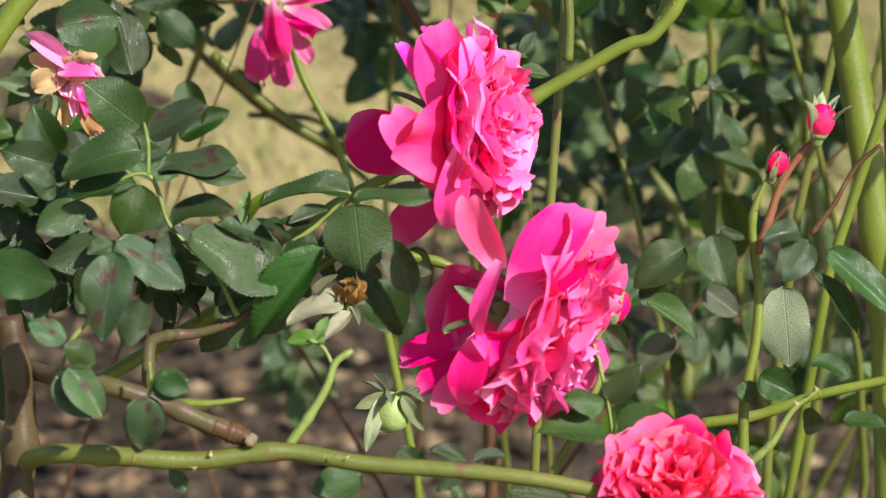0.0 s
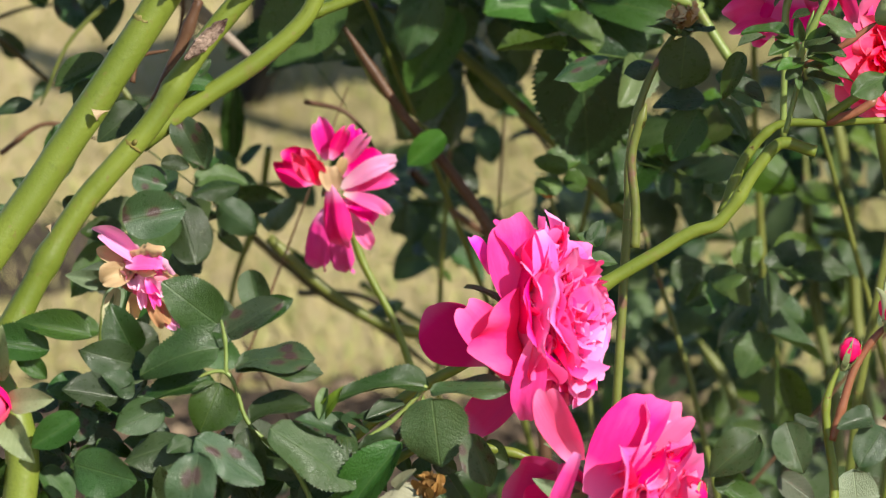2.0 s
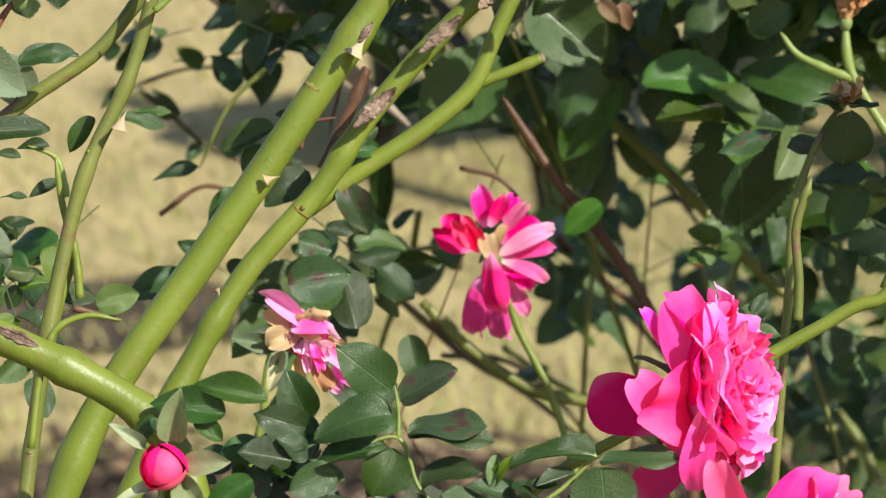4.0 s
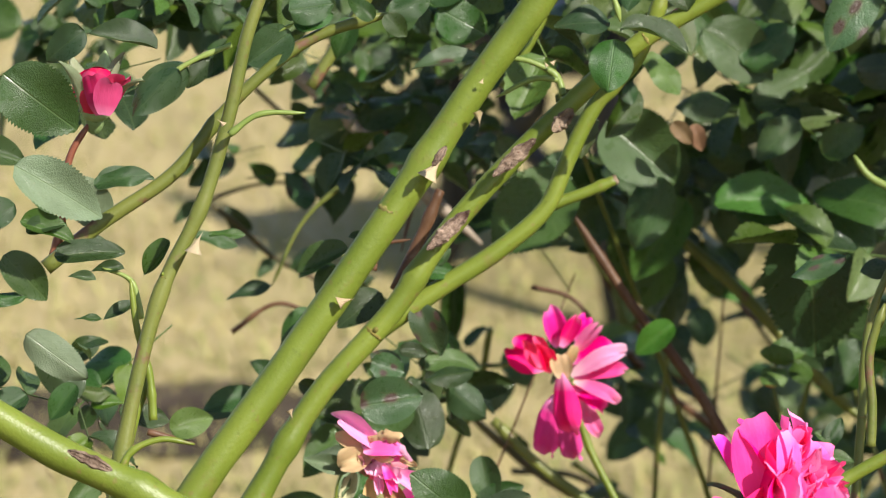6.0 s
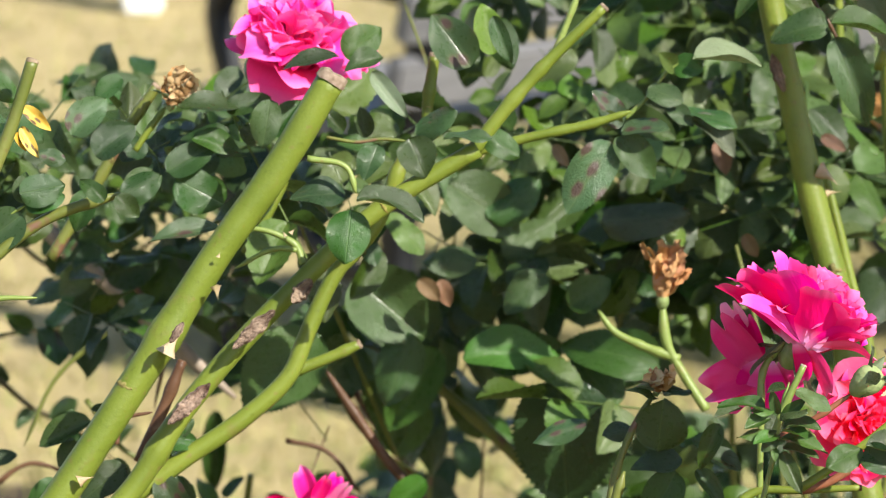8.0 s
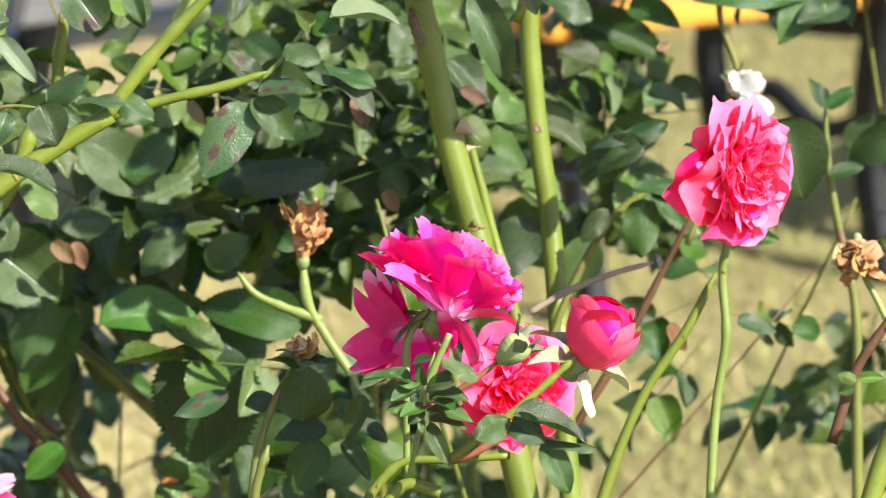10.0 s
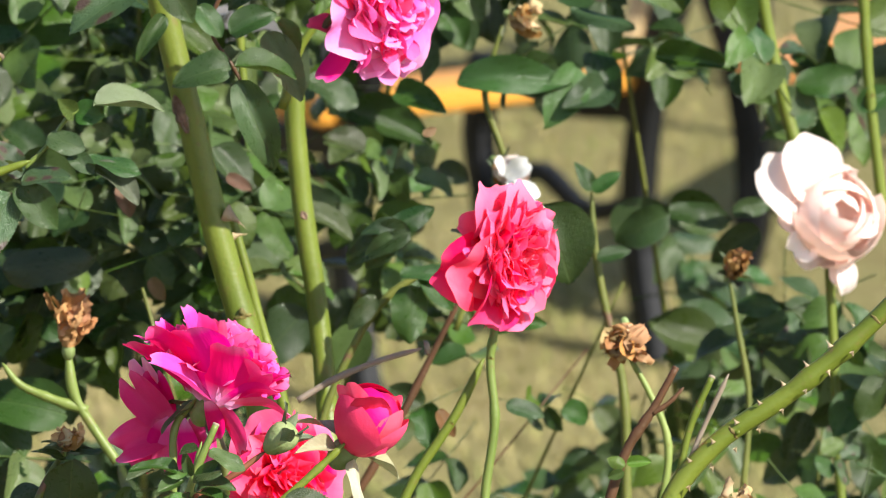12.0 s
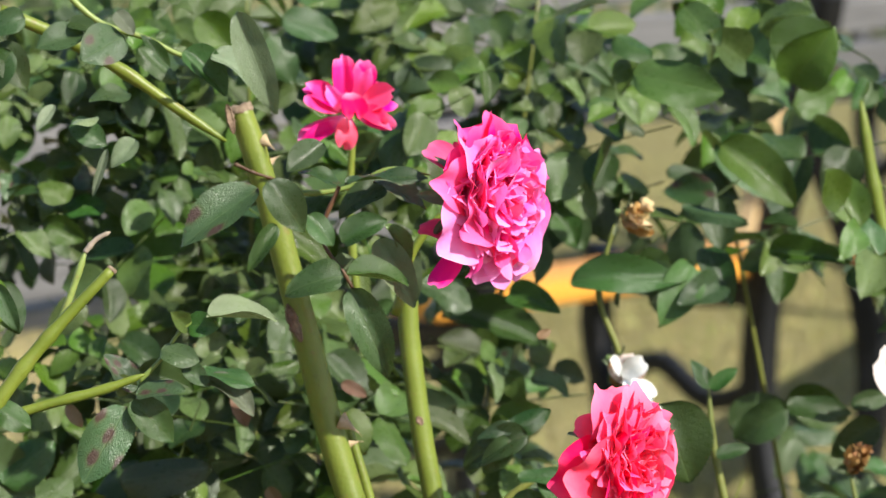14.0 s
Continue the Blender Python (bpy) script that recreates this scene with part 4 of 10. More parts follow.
# ---- front rose bush ----
front_bush = thing('rose_bush', (-0.3796, 1.35, 0), 'rose bush with hot pink double blooms on green canes', 'rose bush', 'rose bushes')
low_cane = cane(front_bush, [(-0.1384, 1.133, 0.7809), (-0.1289, 1.123, 0.7925), (-0.115, 1.107, 0.8016), (-0.0975, 1.104, 0.8022), (-0.0692, 1.106, 0.8004), (-0.0408, 1.11, 0.8028), (-0.0122, 1.11, 0.7989), (0.0165, 1.11, 0.7974), (0.047, 1.109, 0.7947), (0.0661, 1.108, 0.7917)], 0.00363, 0.00248, OLIVE, 'olive green arching cane with thorns', nodes=2, taper=False)
thorn(low_cane, (-0.0989, 1.1, 0.8063), (-0.097, 1.101, 0.808))
thorn(low_cane, (-0.0696, 1.101, 0.7996), (-0.0724, 1.101, 0.8011))
thorn(low_cane, (-0.0646, 1.103, 0.8038), (-0.0643, 1.104, 0.8066))
thorn(low_cane, (-0.0186, 1.106, 0.8029), (-0.0177, 1.106, 0.8046))
old_cane = cane(front_bush, [(-0.1342, 1.113, 0), (-0.1342, 1.113, 0.7578), (-0.1331, 1.123, 0.7809), (-0.133, 1.135, 0.8116), (-0.1375, 1.144, 0.8373)], 0.00744, 0.00470, OLDBARK, 'thick brown woody cane with flaking bark', nodes=2, taper=False)
pruned_cane = cane(front_bush, [(-0.139, 1.157, 0.8158), (-0.122, 1.134, 0.8194), (-0.1018, 1.112, 0.8249), (-0.081, 1.112, 0.8183), (-0.0638, 1.111, 0.811), (-0.0599, 1.111, 0.8097)], 0.00325, 0.00325, DARKBARK, 'pruned cane with a sawn end', nodes=2, taper=False)
collar = cane(pruned_cane, [(-0.0641, 1.111, 0.8112), (-0.0599, 1.111, 0.8095), (-0.0552, 1.111, 0.8079), (-0.0519, 1.11, 0.8066)], 0.00334, 0.00306, BROWN, name='dead_wood', nodes=2)
cut_end(collar, (-0.0511, 1.106, 0.8082), (0.7725, -0.635, 0.0121), 0.00229, CUT)
spur = cane(pruned_cane, [(-0.0791, 1.113, 0.8188), (-0.0677, 1.113, 0.8183), (-0.0541, 1.115, 0.8196)], 0.00134, 0.00096, GREEN, name='twig', nodes=2)
# Darkened bark colour for the shade of the leaves over this cane.
spray_cane = cane(front_bush, [(-0.0871, 1.136, 0.7978), (-0.0907, 1.159, 0.8036), (-0.0917, 1.163, 0.8147), (-0.0907, 1.166, 0.8211), (-0.0845, 1.167, 0.8232), (-0.0766, 1.168, 0.8235), (-0.0609, 1.171, 0.8284), (-0.0337, 1.181, 0.8518), (-0.0222, 1.188, 0.8708)], 0.00259, 0.00139, DARKBARK, nodes=2)
bloom_stem = cane(front_bush, [(-0.0617, 1.181, 0.826), (-0.042, 1.186, 0.8373), (-0.0183, 1.191, 0.8487), (-0.0062, 1.191, 0.8469), (0.0119, 1.191, 0.8433), (0.0281, 1.187, 0.8321)], 0.00180, 0.00160, GREEN, nodes=2, taper=False)
bright_cane = cane(front_bush, [(-0.1324, 1.238, 0.7688), (-0.1139, 1.244, 0.7803), (-0.0932, 1.251, 0.7919), (-0.0744, 1.257, 0.8027), (-0.0516, 1.266, 0.8258), (-0.0202, 1.274, 0.8461), (-0.0012, 1.278, 0.8544)], 0.00298, 0.00213, GREEN, nodes=2)
shoot_a = cane(low_cane, [(-0.0402, 1.129, 0.7973), (-0.0337, 1.133, 0.8063), (-0.0272, 1.137, 0.8172), (-0.0244, 1.14, 0.8245), (-0.0193, 1.142, 0.8278)], 0.00175, 0.00117, SHOOT, name='shoot', nodes=2, taper=False)
cut_end(shoot_a, (-0.0193, 1.142, 0.8278), (0.8195, 0.2325, 0.5238), 0.00117, SHOOT)
shoot_b = cane(shoot_a, [(-0.0254, 1.14, 0.8227), (-0.0294, 1.142, 0.8291), (-0.0343, 1.142, 0.8318)], 0.00078, 0.00058, SHOOT, name='twig', nodes=2)
leaf(shoot_b, (-0.0284, 1.142, 0.8309), (-0.042, 1.142, 0.8318), 0.5, 60, 0, material=LEAF_YOUNG)
leaf(shoot_b, (-0.0314, 1.143, 0.8318), (-0.0277, 1.145, 0.8391), 0.5, 30, 0, material=LEAF_YOUNG)
leaf(spray_cane, (-0.0953, 1.185, 0.8939), (-0.1141, 1.1793, 0.9111), 0.70, 21, -4)
leaf(spray_cane, (-0.0928, 1.183, 0.8915), (-0.0726, 1.1799, 0.905), 0.55, 54, 10, material=LEAF_SPOT)
leaf(spray_cane, (-0.1251, 1.184, 0.8833), (-0.1328, 1.1819, 0.9009), 0.77, 16, 0)
leaf(spray_cane, (-0.1259, 1.182, 0.8804), (-0.1405, 1.1728, 0.887), 0.79, 16, -12)
leaf(spray_cane, (-0.0947, 1.178, 0.8872), (-0.1219, 1.1716, 0.8851), 0.69, 54, 3)
leaf(spray_cane, (-0.0892, 1.178, 0.8811), (-0.0579, 1.1757, 0.8796), 0.49, 74, -3)
leaf(spray_cane, (-0.0888, 1.182, 0.8816), (-0.0609, 1.1744, 0.8852), 0.66, 74, -1, material=LEAF_SPOT)
leaf(spray_cane, (-0.0956, 1.176, 0.876), (-0.1227, 1.1682, 0.8738), 0.64, 73, -10)
leaf(spray_cane, (-0.1295, 1.17, 0.8721), (-0.1485, 1.1661, 0.8766), 0.69, 50, -11)
leaf(spray_cane, (-0.1244, 1.176, 0.8713), (-0.1348, 1.1699, 0.8802), 0.63, 43, 12)
leaf(spray_cane, (-0.0938, 1.172, 0.8767), (-0.1006, 1.1653, 0.8605), 0.95, 16, 8)
leaf(spray_cane, (-0.1138, 1.17, 0.8683), (-0.1302, 1.1649, 0.8617), 0.70, 16, 7)
leaf(spray_cane, (-0.1059, 1.168, 0.8567), (-0.1283, 1.1652, 0.8513), 0.68, 51, -6)
leaf(spray_cane, (-0.1033, 1.166, 0.8574), (-0.1117, 1.1586, 0.8555), 0.65, 49, 6)
leaf(spray_cane, (-0.1024, 1.164, 0.8591), (-0.0779, 1.1586, 0.8442), 0.50, 55, -12, material=LEAF_SPOT)
leaf(spray_cane, (-0.0845, 1.168, 0.8616), (-0.0816, 1.1639, 0.8386), 0.49, 17, -8)
leaf(spray_cane, (-0.0849, 1.176, 0.8613), (-0.0643, 1.1718, 0.8716), 0.58, 65, 9)
leaf(spray_cane, (-0.0759, 1.164, 0.8631), (-0.0458, 1.1604, 0.8422), 0.53, 49, 11)
leaf(spray_cane, (-0.0949, 1.1, 0.8761), (-0.099, 1.091, 0.8481), 0.56, 17, -12, material=LEAF_SPOT)
leaf(spray_cane, (-0.087, 1.102, 0.8589), (-0.0923, 1.097, 0.8435), 0.64, 19, 0)
leaf(spray_cane, (-0.1106, 1.092, 0.8481), (-0.1225, 1.0898, 0.8545), 0.67, 41, -2, material=LEAF_SPOT)
leaf(spray_cane, (-0.1448, 1.16, 0.8506), (-0.122, 1.1507, 0.8476), 0.70, 20, -11)
leaf(spray_cane, (-0.1118, 1.168, 0.8336), (-0.1151, 1.1612, 0.8488), 0.52, 21, -11)
leaf(spray_cane, (-0.0216, 1.183, 0.8712), (-0.0536, 1.1764, 0.8774), 0.40, 73, 11)
leaf(spray_cane, (-0.0208, 1.183, 0.8706), (0.0082, 1.1794, 0.8729), 0.46, 74, -14)
leaf(spray_cane, (-0.0199, 1.174, 0.8705), (-0.0169, 1.1713, 0.8454), 0.95, 16, 1)
leaf(spray_cane, (-0.0065, 1.171, 0.8588), (0.0002, 1.1689, 0.8386), 0.58, 19, -12, material=LEAF_SPOT)
leaf(spray_cane, (-0.0147, 1.18, 0.84), (-0.003, 1.174, 0.8233), 0.79, 16, 12)
leaf(spray_cane, (-0.0033, 1.192, 0.8457), (0.0064, 1.1866, 0.842), 0.95, 16, -3)
leaf(spray_cane, (-0.0304, 1.165, 0.8575), (-0.0583, 1.1579, 0.8249), 0.37, 41, -11)
leaf(spray_cane, (-0.0547, 1.174, 0.8432), (-0.067, 1.1674, 0.8348), 0.69, 22, -9)
leaf(spray_cane, (-0.0293, 1.18, 0.8658), (-0.0431, 1.1731, 0.865), 0.44, 72, 13)
leaf(spray_cane, (-0.0344, 1.178, 0.8619), (-0.0532, 1.1756, 0.8621), 0.26, 74, 2)
leaf(spray_cane, (-0.048, 1.174, 0.8569), (-0.0673, 1.1671, 0.866), 0.51, 68, -10)
leaf(spray_cane, (-0.033, 1.176, 0.8555), (-0.0454, 1.1719, 0.8562), 0.70, 74, 14)
leaf(spray_cane, (-0.0431, 1.178, 0.8584), (-0.051, 1.168, 0.8644), 0.67, 49, -11)
leaf(spray_cane, (-0.1093, 1.086, 0.8408), (-0.0973, 1.0784, 0.8261), 0.58, 27, 13, material=LEAF_SPOT)
leaf(spray_cane, (-0.0812, 1.09, 0.8356), (-0.07, 1.0861, 0.8333), 0.69, 35, 3)
leaf(spray_cane, (-0.083, 1.082, 0.8316), (-0.0856, 1.0797, 0.8124), 0.67, 16, -4, material=LEAF_SPOT)
leaf(spray_cane, (-0.1011, 1.092, 0.8404), (-0.1097, 1.0846, 0.8478), 0.70, 22, 3)
leaf(spray_cane, (-0.1447, 1.146, 0.8198), (-0.1366, 1.1378, 0.8012), 0.49, 21, -12)
leaf(spray_cane, (-0.0229, 1.158, 0.839), (-0.0422, 1.1532, 0.8388), 0.67, 74, 10, material=SEPAL_DRY)
leaf(spray_cane, (-0.0202, 1.158, 0.8365), (-0.0296, 1.1513, 0.8291), 0.41, 47, -1, material=SEPAL_DRY)
leaf(spray_cane, (-0.0325, 1.16, 0.8422), (-0.0263, 1.1548, 0.8507), 0.36, 43, 14, material=SEPAL_DRY)
leaf(spray_cane, (-0.0572, 1.177, 0.8734), (-0.0597, 1.1704, 0.8641), 0.39, 20, -13, material=LEAF_YOUNG)
leaf(spray_cane, (-0.0589, 1.178, 0.8617), (-0.0537, 1.1696, 0.8737), 0.32, 28, -5, material=LEAF_YOUNG)
leaf(spray_cane, (-0.1404, 1.156, 0.8268), (-0.1407, 1.145, 0.7983), 0.55, 10, 0)
leaf(spray_cane, (-0.1141, 1.088, 0.8366), (-0.0969, 1.086, 0.824), 0.72, 20, 0, material=LEAF_SPOT)
leaf(spray_cane, (-0.0827, 1.09, 0.8316), (-0.0704, 1.093, 0.8345), 0.85, 15, 0)
leaf(spray_cane, (-0.0832, 1.089, 0.8298), (-0.0873, 1.082, 0.812), 0.7, 15, 0, material=LEAF_SPOT)
stk = cane(spray_cane, [(-0.0841, 1.098, 0.8386), (-0.0836, 1.095, 0.8298), (-0.0842, 1.094, 0.8272)], 0.00056, 0.00056, SHOOT, name='leaf_stalk', nodes=2)
stk = cane(spray_cane, [(-0.1028, 1.101, 0.853), (-0.11, 1.097, 0.8453), (-0.1135, 1.093, 0.8357)], 0.00075, 0.00056, SHOOT, name='leaf_stalk', nodes=2)
stk = cane(spray_cane, [(-0.0925, 1.179, 0.8782), (-0.0927, 1.182, 0.8877), (-0.0942, 1.184, 0.8962)], 0.00079, 0.00059, SHOOT, name='leaf_stalk', nodes=2)
stk = cane(spray_cane, [(-0.0606, 1.167, 0.831), (-0.0687, 1.171, 0.846), (-0.0848, 1.175, 0.8612), (-0.0925, 1.179, 0.8782), (-0.1123, 1.175, 0.8729)], 0.00099, 0.00059, SHOOT, name='leaf_stalk', nodes=2)
stk = cane(spray_cane, [(-0.022, 1.183, 0.8723), (-0.0336, 1.179, 0.8609), (-0.0453, 1.176, 0.8534)], 0.00079, 0.00079, SHOOT, name='leaf_stalk', nodes=2)
stk = cane(spray_cane, [(-0.0908, 1.158, 0.8146), (-0.0903, 1.155, 0.8053)], 0.00059, 0.00059, SHOOT, name='leaf_stalk', nodes=2)
rose_a = full_rose(front_bush, (0.0113, 1.212, 0.8875), (0.92, -0.33, 0.20), 0.0345, PINK, 'hot pink double rose facing the sun', seed=3, count=86, wide=1.15, depth=0.86, rim=0.42, share=0.75, bowl=((9, 72, 0.92), (11, 58, 0.98), (12, 44, 1.02)))
# Darker MAGENTA puts shade into the colour of these pink outer petals.
loose_petal(rose_a, (0.0057, 1.222, 0.8696), (-0.0201, 1.222, 0.8911), 1.15, (-0.80, -0.60, 0.05), MAGENTA, 'outer', 0)
loose_petal(rose_a, (0.0088, 1.196, 0.8724), (-0.0103, 1.19, 0.9005), 0.5, (0.3, -0.8, 0.45), PINK, 'guard')
loose_petal(rose_a, (0.0166, 1.196, 0.8913), (0.0066, 1.204, 0.9285), 0.52, (-0.2, -0.85, 0.3), PINK, 'guard')
loose_petal(rose_a, (0.0003, 1.205, 0.9071), (-0.0071, 1.208, 0.9203), 0.4, (0.3, -0.5, 0.8), MAGENTA_HEART, 'guard')
loose_petal(rose_a, (0.0182, 1.194, 0.8981), (0.0198, 1.2, 0.9245), 0.36, (0.4, -0.85, 0.1), PINK_HEART, 'guard')
loose_petal(rose_a, (0.0169, 1.182, 0.8893), (0.0117, 1.176, 0.8611), 0.42, (-0.2, -0.9, 0.1), PINK, 'guard')
loose_petal(rose_a, (0.0145, 1.21, 0.8681), (-0.0068, 1.208, 0.8455), 0.58, (-0.80, -0.60, 0.05), MAGENTA, 'outer', 0)
rose_b = full_rose(front_bush, (0.0355, 1.166, 0.8347), (0.88, -0.30, -0.36), 0.0375, PINK, 'hot pink double rose with ruffled heart', seed=5, count=96, wide=1.10, depth=0.84, rim=0.40, share=0.75, bowl=((9, 74, 0.90), (11, 60, 0.97), (13, 46, 1.02)))
loose_petal(rose_b, (0.031, 1.15, 0.8557), (0.0188, 1.148, 0.8832), 0.44, (-0.4, -0.7, 0.6), PINK, 'guard')
loose_petal(rose_b, (0.0364, 1.148, 0.8431), (0.0586, 1.16, 0.8771), 0.5, (-0.3, -0.85, 0.4), PINK, 'guard')
loose_petal(rose_b, (0.0431, 1.154, 0.8494), (0.0694, 1.168, 0.8711), 0.42, (-0.2, -0.85, 0.45), PINK, 'guard')
# MAGENTA again paints the shaded side of the pink bloom.
loose_petal(rose_b, (0.0274, 1.186, 0.8275), (0.0062, 1.188, 0.8346), 1.35, (-0.80, -0.60, 0.05), MAGENTA, 'outer', 0)
loose_petal(rose_b, (0.0311, 1.138, 0.8628), (0.0218, 1.134, 0.8372), 0.3, (-0.6, -0.7, 0.2), PINK, 'guard')
loose_petal(rose_b, (0.0226, 1.18, 0.819), (-0.0047, 1.176, 0.8115), 0.42, (0.2, -0.6, 0.8), MAGENTA, 'guard')
loose_petal(rose_b, (0.0227, 1.176, 0.8172), (0.0024, 1.17, 0.8028), 0.46, (-0.3, -0.6, 0.7), MAGENTA, 'guard')
loose_petal(rose_b, (0.0259, 1.142, 0.8348), (0.0176, 1.134, 0.8125), 0.55, (-0.4, -0.85, 0.2), PINK, 'guard')
loose_petal(rose_b, (0.0221, 1.15, 0.8194), (0.0097, 1.142, 0.8064), 0.55, (-0.4, -0.8, 0.3), MAGENTA, 'guard')
loose_petal(rose_b, (0.0336, 1.176, 0.8227), (0.0111, 1.184, 0.8195), 1.25, (-0.8, -0.6, 0.05), MAGENTA, 'outer', 3)
loose_petal(rose_b, (0.0334, 1.176, 0.8333), (0.0113, 1.19, 0.828), 1.2, (-0.8, -0.6, 0.05), MAGENTA, 'outer', 2)
loose_petal(rose_b, (0.0384, 1.166, 0.8348), (0.0227, 1.172, 0.842), 1.3, (-0.80, -0.60, 0.05), PINK, 'outer', 1)
loose_petal(rose_b, (0.0375, 1.166, 0.8264), (0.0224, 1.172, 0.8303), 1.3, (-0.80, -0.60, 0.05), PINK, 'outer', 2)
rose_c = full_rose(front_bush, (0.0915, 1.117, 0.7813), (0.10, -0.45, 0.88), 0.0285, CORAL, 'coral pink rose opening upwards', seed=8, count=64, skirt=9, wide=1.1, share=0.4, depth=0.85)
stem_c = cane(front_bush, [(0.0734, 1.118, 0.7396), (0.0847, 1.126, 0.7577), (0.0921, 1.134, 0.7795)], 0.00176, 0.00157, GREEN, nodes=2, taper=False)
spent_a = withered(spray_cane, (-0.0211, 1.161, 0.8379), (0.0971, -0.3165, 0.9436), 0.00892, STAMEN, 'spent bloom with pale sepals and brown stamens', 16, 40, 4)
bud_cane = cane(front_bush, [(0.1192, 1.161, 0), (0.1192, 1.161, 0.7433), (0.1187, 1.175, 0.7766), (0.1189, 1.183, 0.7992), (0.1225, 1.19, 0.8182), (0.1229, 1.197, 0.8372), (0.1214, 1.2, 0.8458), (0.1205, 1.204, 0.8592), (0.1267, 1.209, 0.8757)], 0.00222, 0.00141, GREEN, 'green shoot with a red tip', nodes=2)
bud_stem = cane(bud_cane, [(0.1223, 1.2, 0.8468), (0.1261, 1.203, 0.8584), (0.1308, 1.207, 0.872), (0.1376, 1.21, 0.8819), (0.1424, 1.211, 0.887)], 0.00162, 0.00121, REDSTEM, name='twig', nodes=2)
bud_twig = cane(bud_cane, [(0.1412, 1.201, 0.8542), (0.148, 1.203, 0.8632), (0.1575, 1.207, 0.8789), (0.1653, 1.208, 0.886)], 0.00101, 0.00081, BROWN, name='twig', nodes=2, taper=False)
cut_end(bud_twig, (0.1653, 1.208, 0.886), (0.7334, 0.1254, 0.6681), 0.00081, GREY)
side_shoot = cane(bud_cane, [(0.119, 1.165, 0.7794), (0.1269, 1.167, 0.7862), (0.1365, 1.172, 0.7997), (0.1443, 1.173, 0.8057)], 0.00160, 0.00080, SHOOT, name='shoot', nodes=2)
thorn(side_shoot, (0.1361, 1.167, 0.8024), (0.1345, 1.168, 0.8051))
thorn(side_shoot, (0.1429, 1.169, 0.8073), (0.1419, 1.17, 0.8101))
cross_cane = cane(front_bush, [(0.1069, 1.246, 0.7642), (0.1279, 1.246, 0.7681), (0.1489, 1.247, 0.7759), (0.1676, 1.247, 0.7808), (0.1905, 1.247, 0.7861)], 0.00213, 0.00170, GREEN, nodes=2)
bud_a = rosebud(bud_stem, (0.1426, 1.206, 0.8893), (0.1447, -0.0007, 0.9895), 0.01243, 0.00842, BUDPINK, 'half closed pink rosebud with green sepals', 5, 18, sepal_size=1.25, seed=2)
bud_b = rosebud(bud_cane, (0.1274, 1.208, 0.8738), (0.2957, 0.1015, 0.9499), 0.00962, 0.00682, BUDPINK, 'small closed rosebud in green sepals', 3, 5, sepal_size=1.4, seed=6)
bud_c = rosebud(front_bush, (0.0711, 1.175, 0.8288), (0.2957, 0.1015, 0.9499), 0.01243, 0.00682, BUDPINK, 'slim closed rosebud in green sepals', 3, 5, sepal_size=1.2, seed=9)
bud_c_stem = cane(front_bush, [(0.0513, 1.157, 0.779), (0.0627, 1.165, 0.8006), (0.0669, 1.169, 0.8118), (0.0643, 1.173, 0.8211), (0.0705, 1.175, 0.8278)], 0.00159, 0.00080, SHOOT, nodes=2)
stk = cane(bud_c_stem, [(0.0666, 1.16, 0.8171), (0.0694, 1.156, 0.8061), (0.0723, 1.15, 0.7897)], 0.00079, 0.00059, SHOOT, name='leaf_stalk', nodes=2)
leaf(bud_c_stem, (0.0683, 1.155, 0.8075), (0.0543, 1.1469, 0.8107), 0.70, 63, 11)
leaf(bud_c_stem, (0.0695, 1.15, 0.7968), (0.0454, 1.1421, 0.8007), 0.70, 73, -8)
leaf(bud_c_stem, (0.0722, 1.15, 0.7968), (0.0929, 1.1437, 0.8051), 0.65, 68, -5)
leaf(bud_c_stem, (0.0693, 1.155, 0.8066), (0.08, 1.1528, 0.8206), 0.56, 35, 1)
leaf(bud_c_stem, (0.0682, 1.164, 0.8297), (0.0753, 1.1582, 0.8244), 0.79, 16, 10)
leaf(bud_c_stem, (0.0825, 1.164, 0.8404), (0.1007, 1.1594, 0.8306), 0.48, 58, 9)
leaf(bud_c_stem, (0.0922, 1.17, 0.8258), (0.0788, 1.1639, 0.814), 0.57, 37, -11, material=LEAF_PALE)
leaf(bud_cane, (0.1055, 1.195, 0.8553), (0.1116, 1.1873, 0.8386), 0.72, 16, -6)
leaf(bud_cane, (0.0963, 1.198, 0.8496), (0.0782, 1.1917, 0.837), 0.66, 32, -12)
leaf(bud_cane, (0.0804, 1.196, 0.833), (0.0921, 1.1939, 0.8318), 0.82, 16, 12)
leaf(bud_cane, (0.1086, 1.196, 0.8576), (0.1174, 1.1937, 0.8555), 0.62, 67, -10)
leaf(bud_cane, (0.1038, 1.198, 0.834), (0.1164, 1.1947, 0.8255), 0.65, 34, -11, material=LEAF_PALE)
leaf(bud_cane, (0.136, 1.192, 0.8579), (0.125, 1.1834, 0.8603), 0.70, 56, 14)
leaf(bud_cane, (0.1397, 1.19, 0.8554), (0.1307, 1.1828, 0.8426), 0.78, 16, -3)
leaf(bud_cane, (0.1466, 1.188, 0.853), (0.1721, 1.1789, 0.8332), 0.38, 49, 0)
leaf(bud_cane, (0.1408, 1.186, 0.8442), (0.1625, 1.1829, 0.8245), 0.27, 47, 5)
leaf(bud_cane, (0.1231, 1.176, 0.8094), (0.1357, 1.1711, 0.8038), 0.82, 16, -6)
leaf(bud_cane, (0.1412, 1.176, 0.8148), (0.1544, 1.1714, 0.8137), 0.66, 69, -3)
leaf(bud_cane, (0.139, 1.29, 0.8042), (0.1426, 1.2865, 0.7727), 0.62, 16, 3, material=LEAF_PALE)
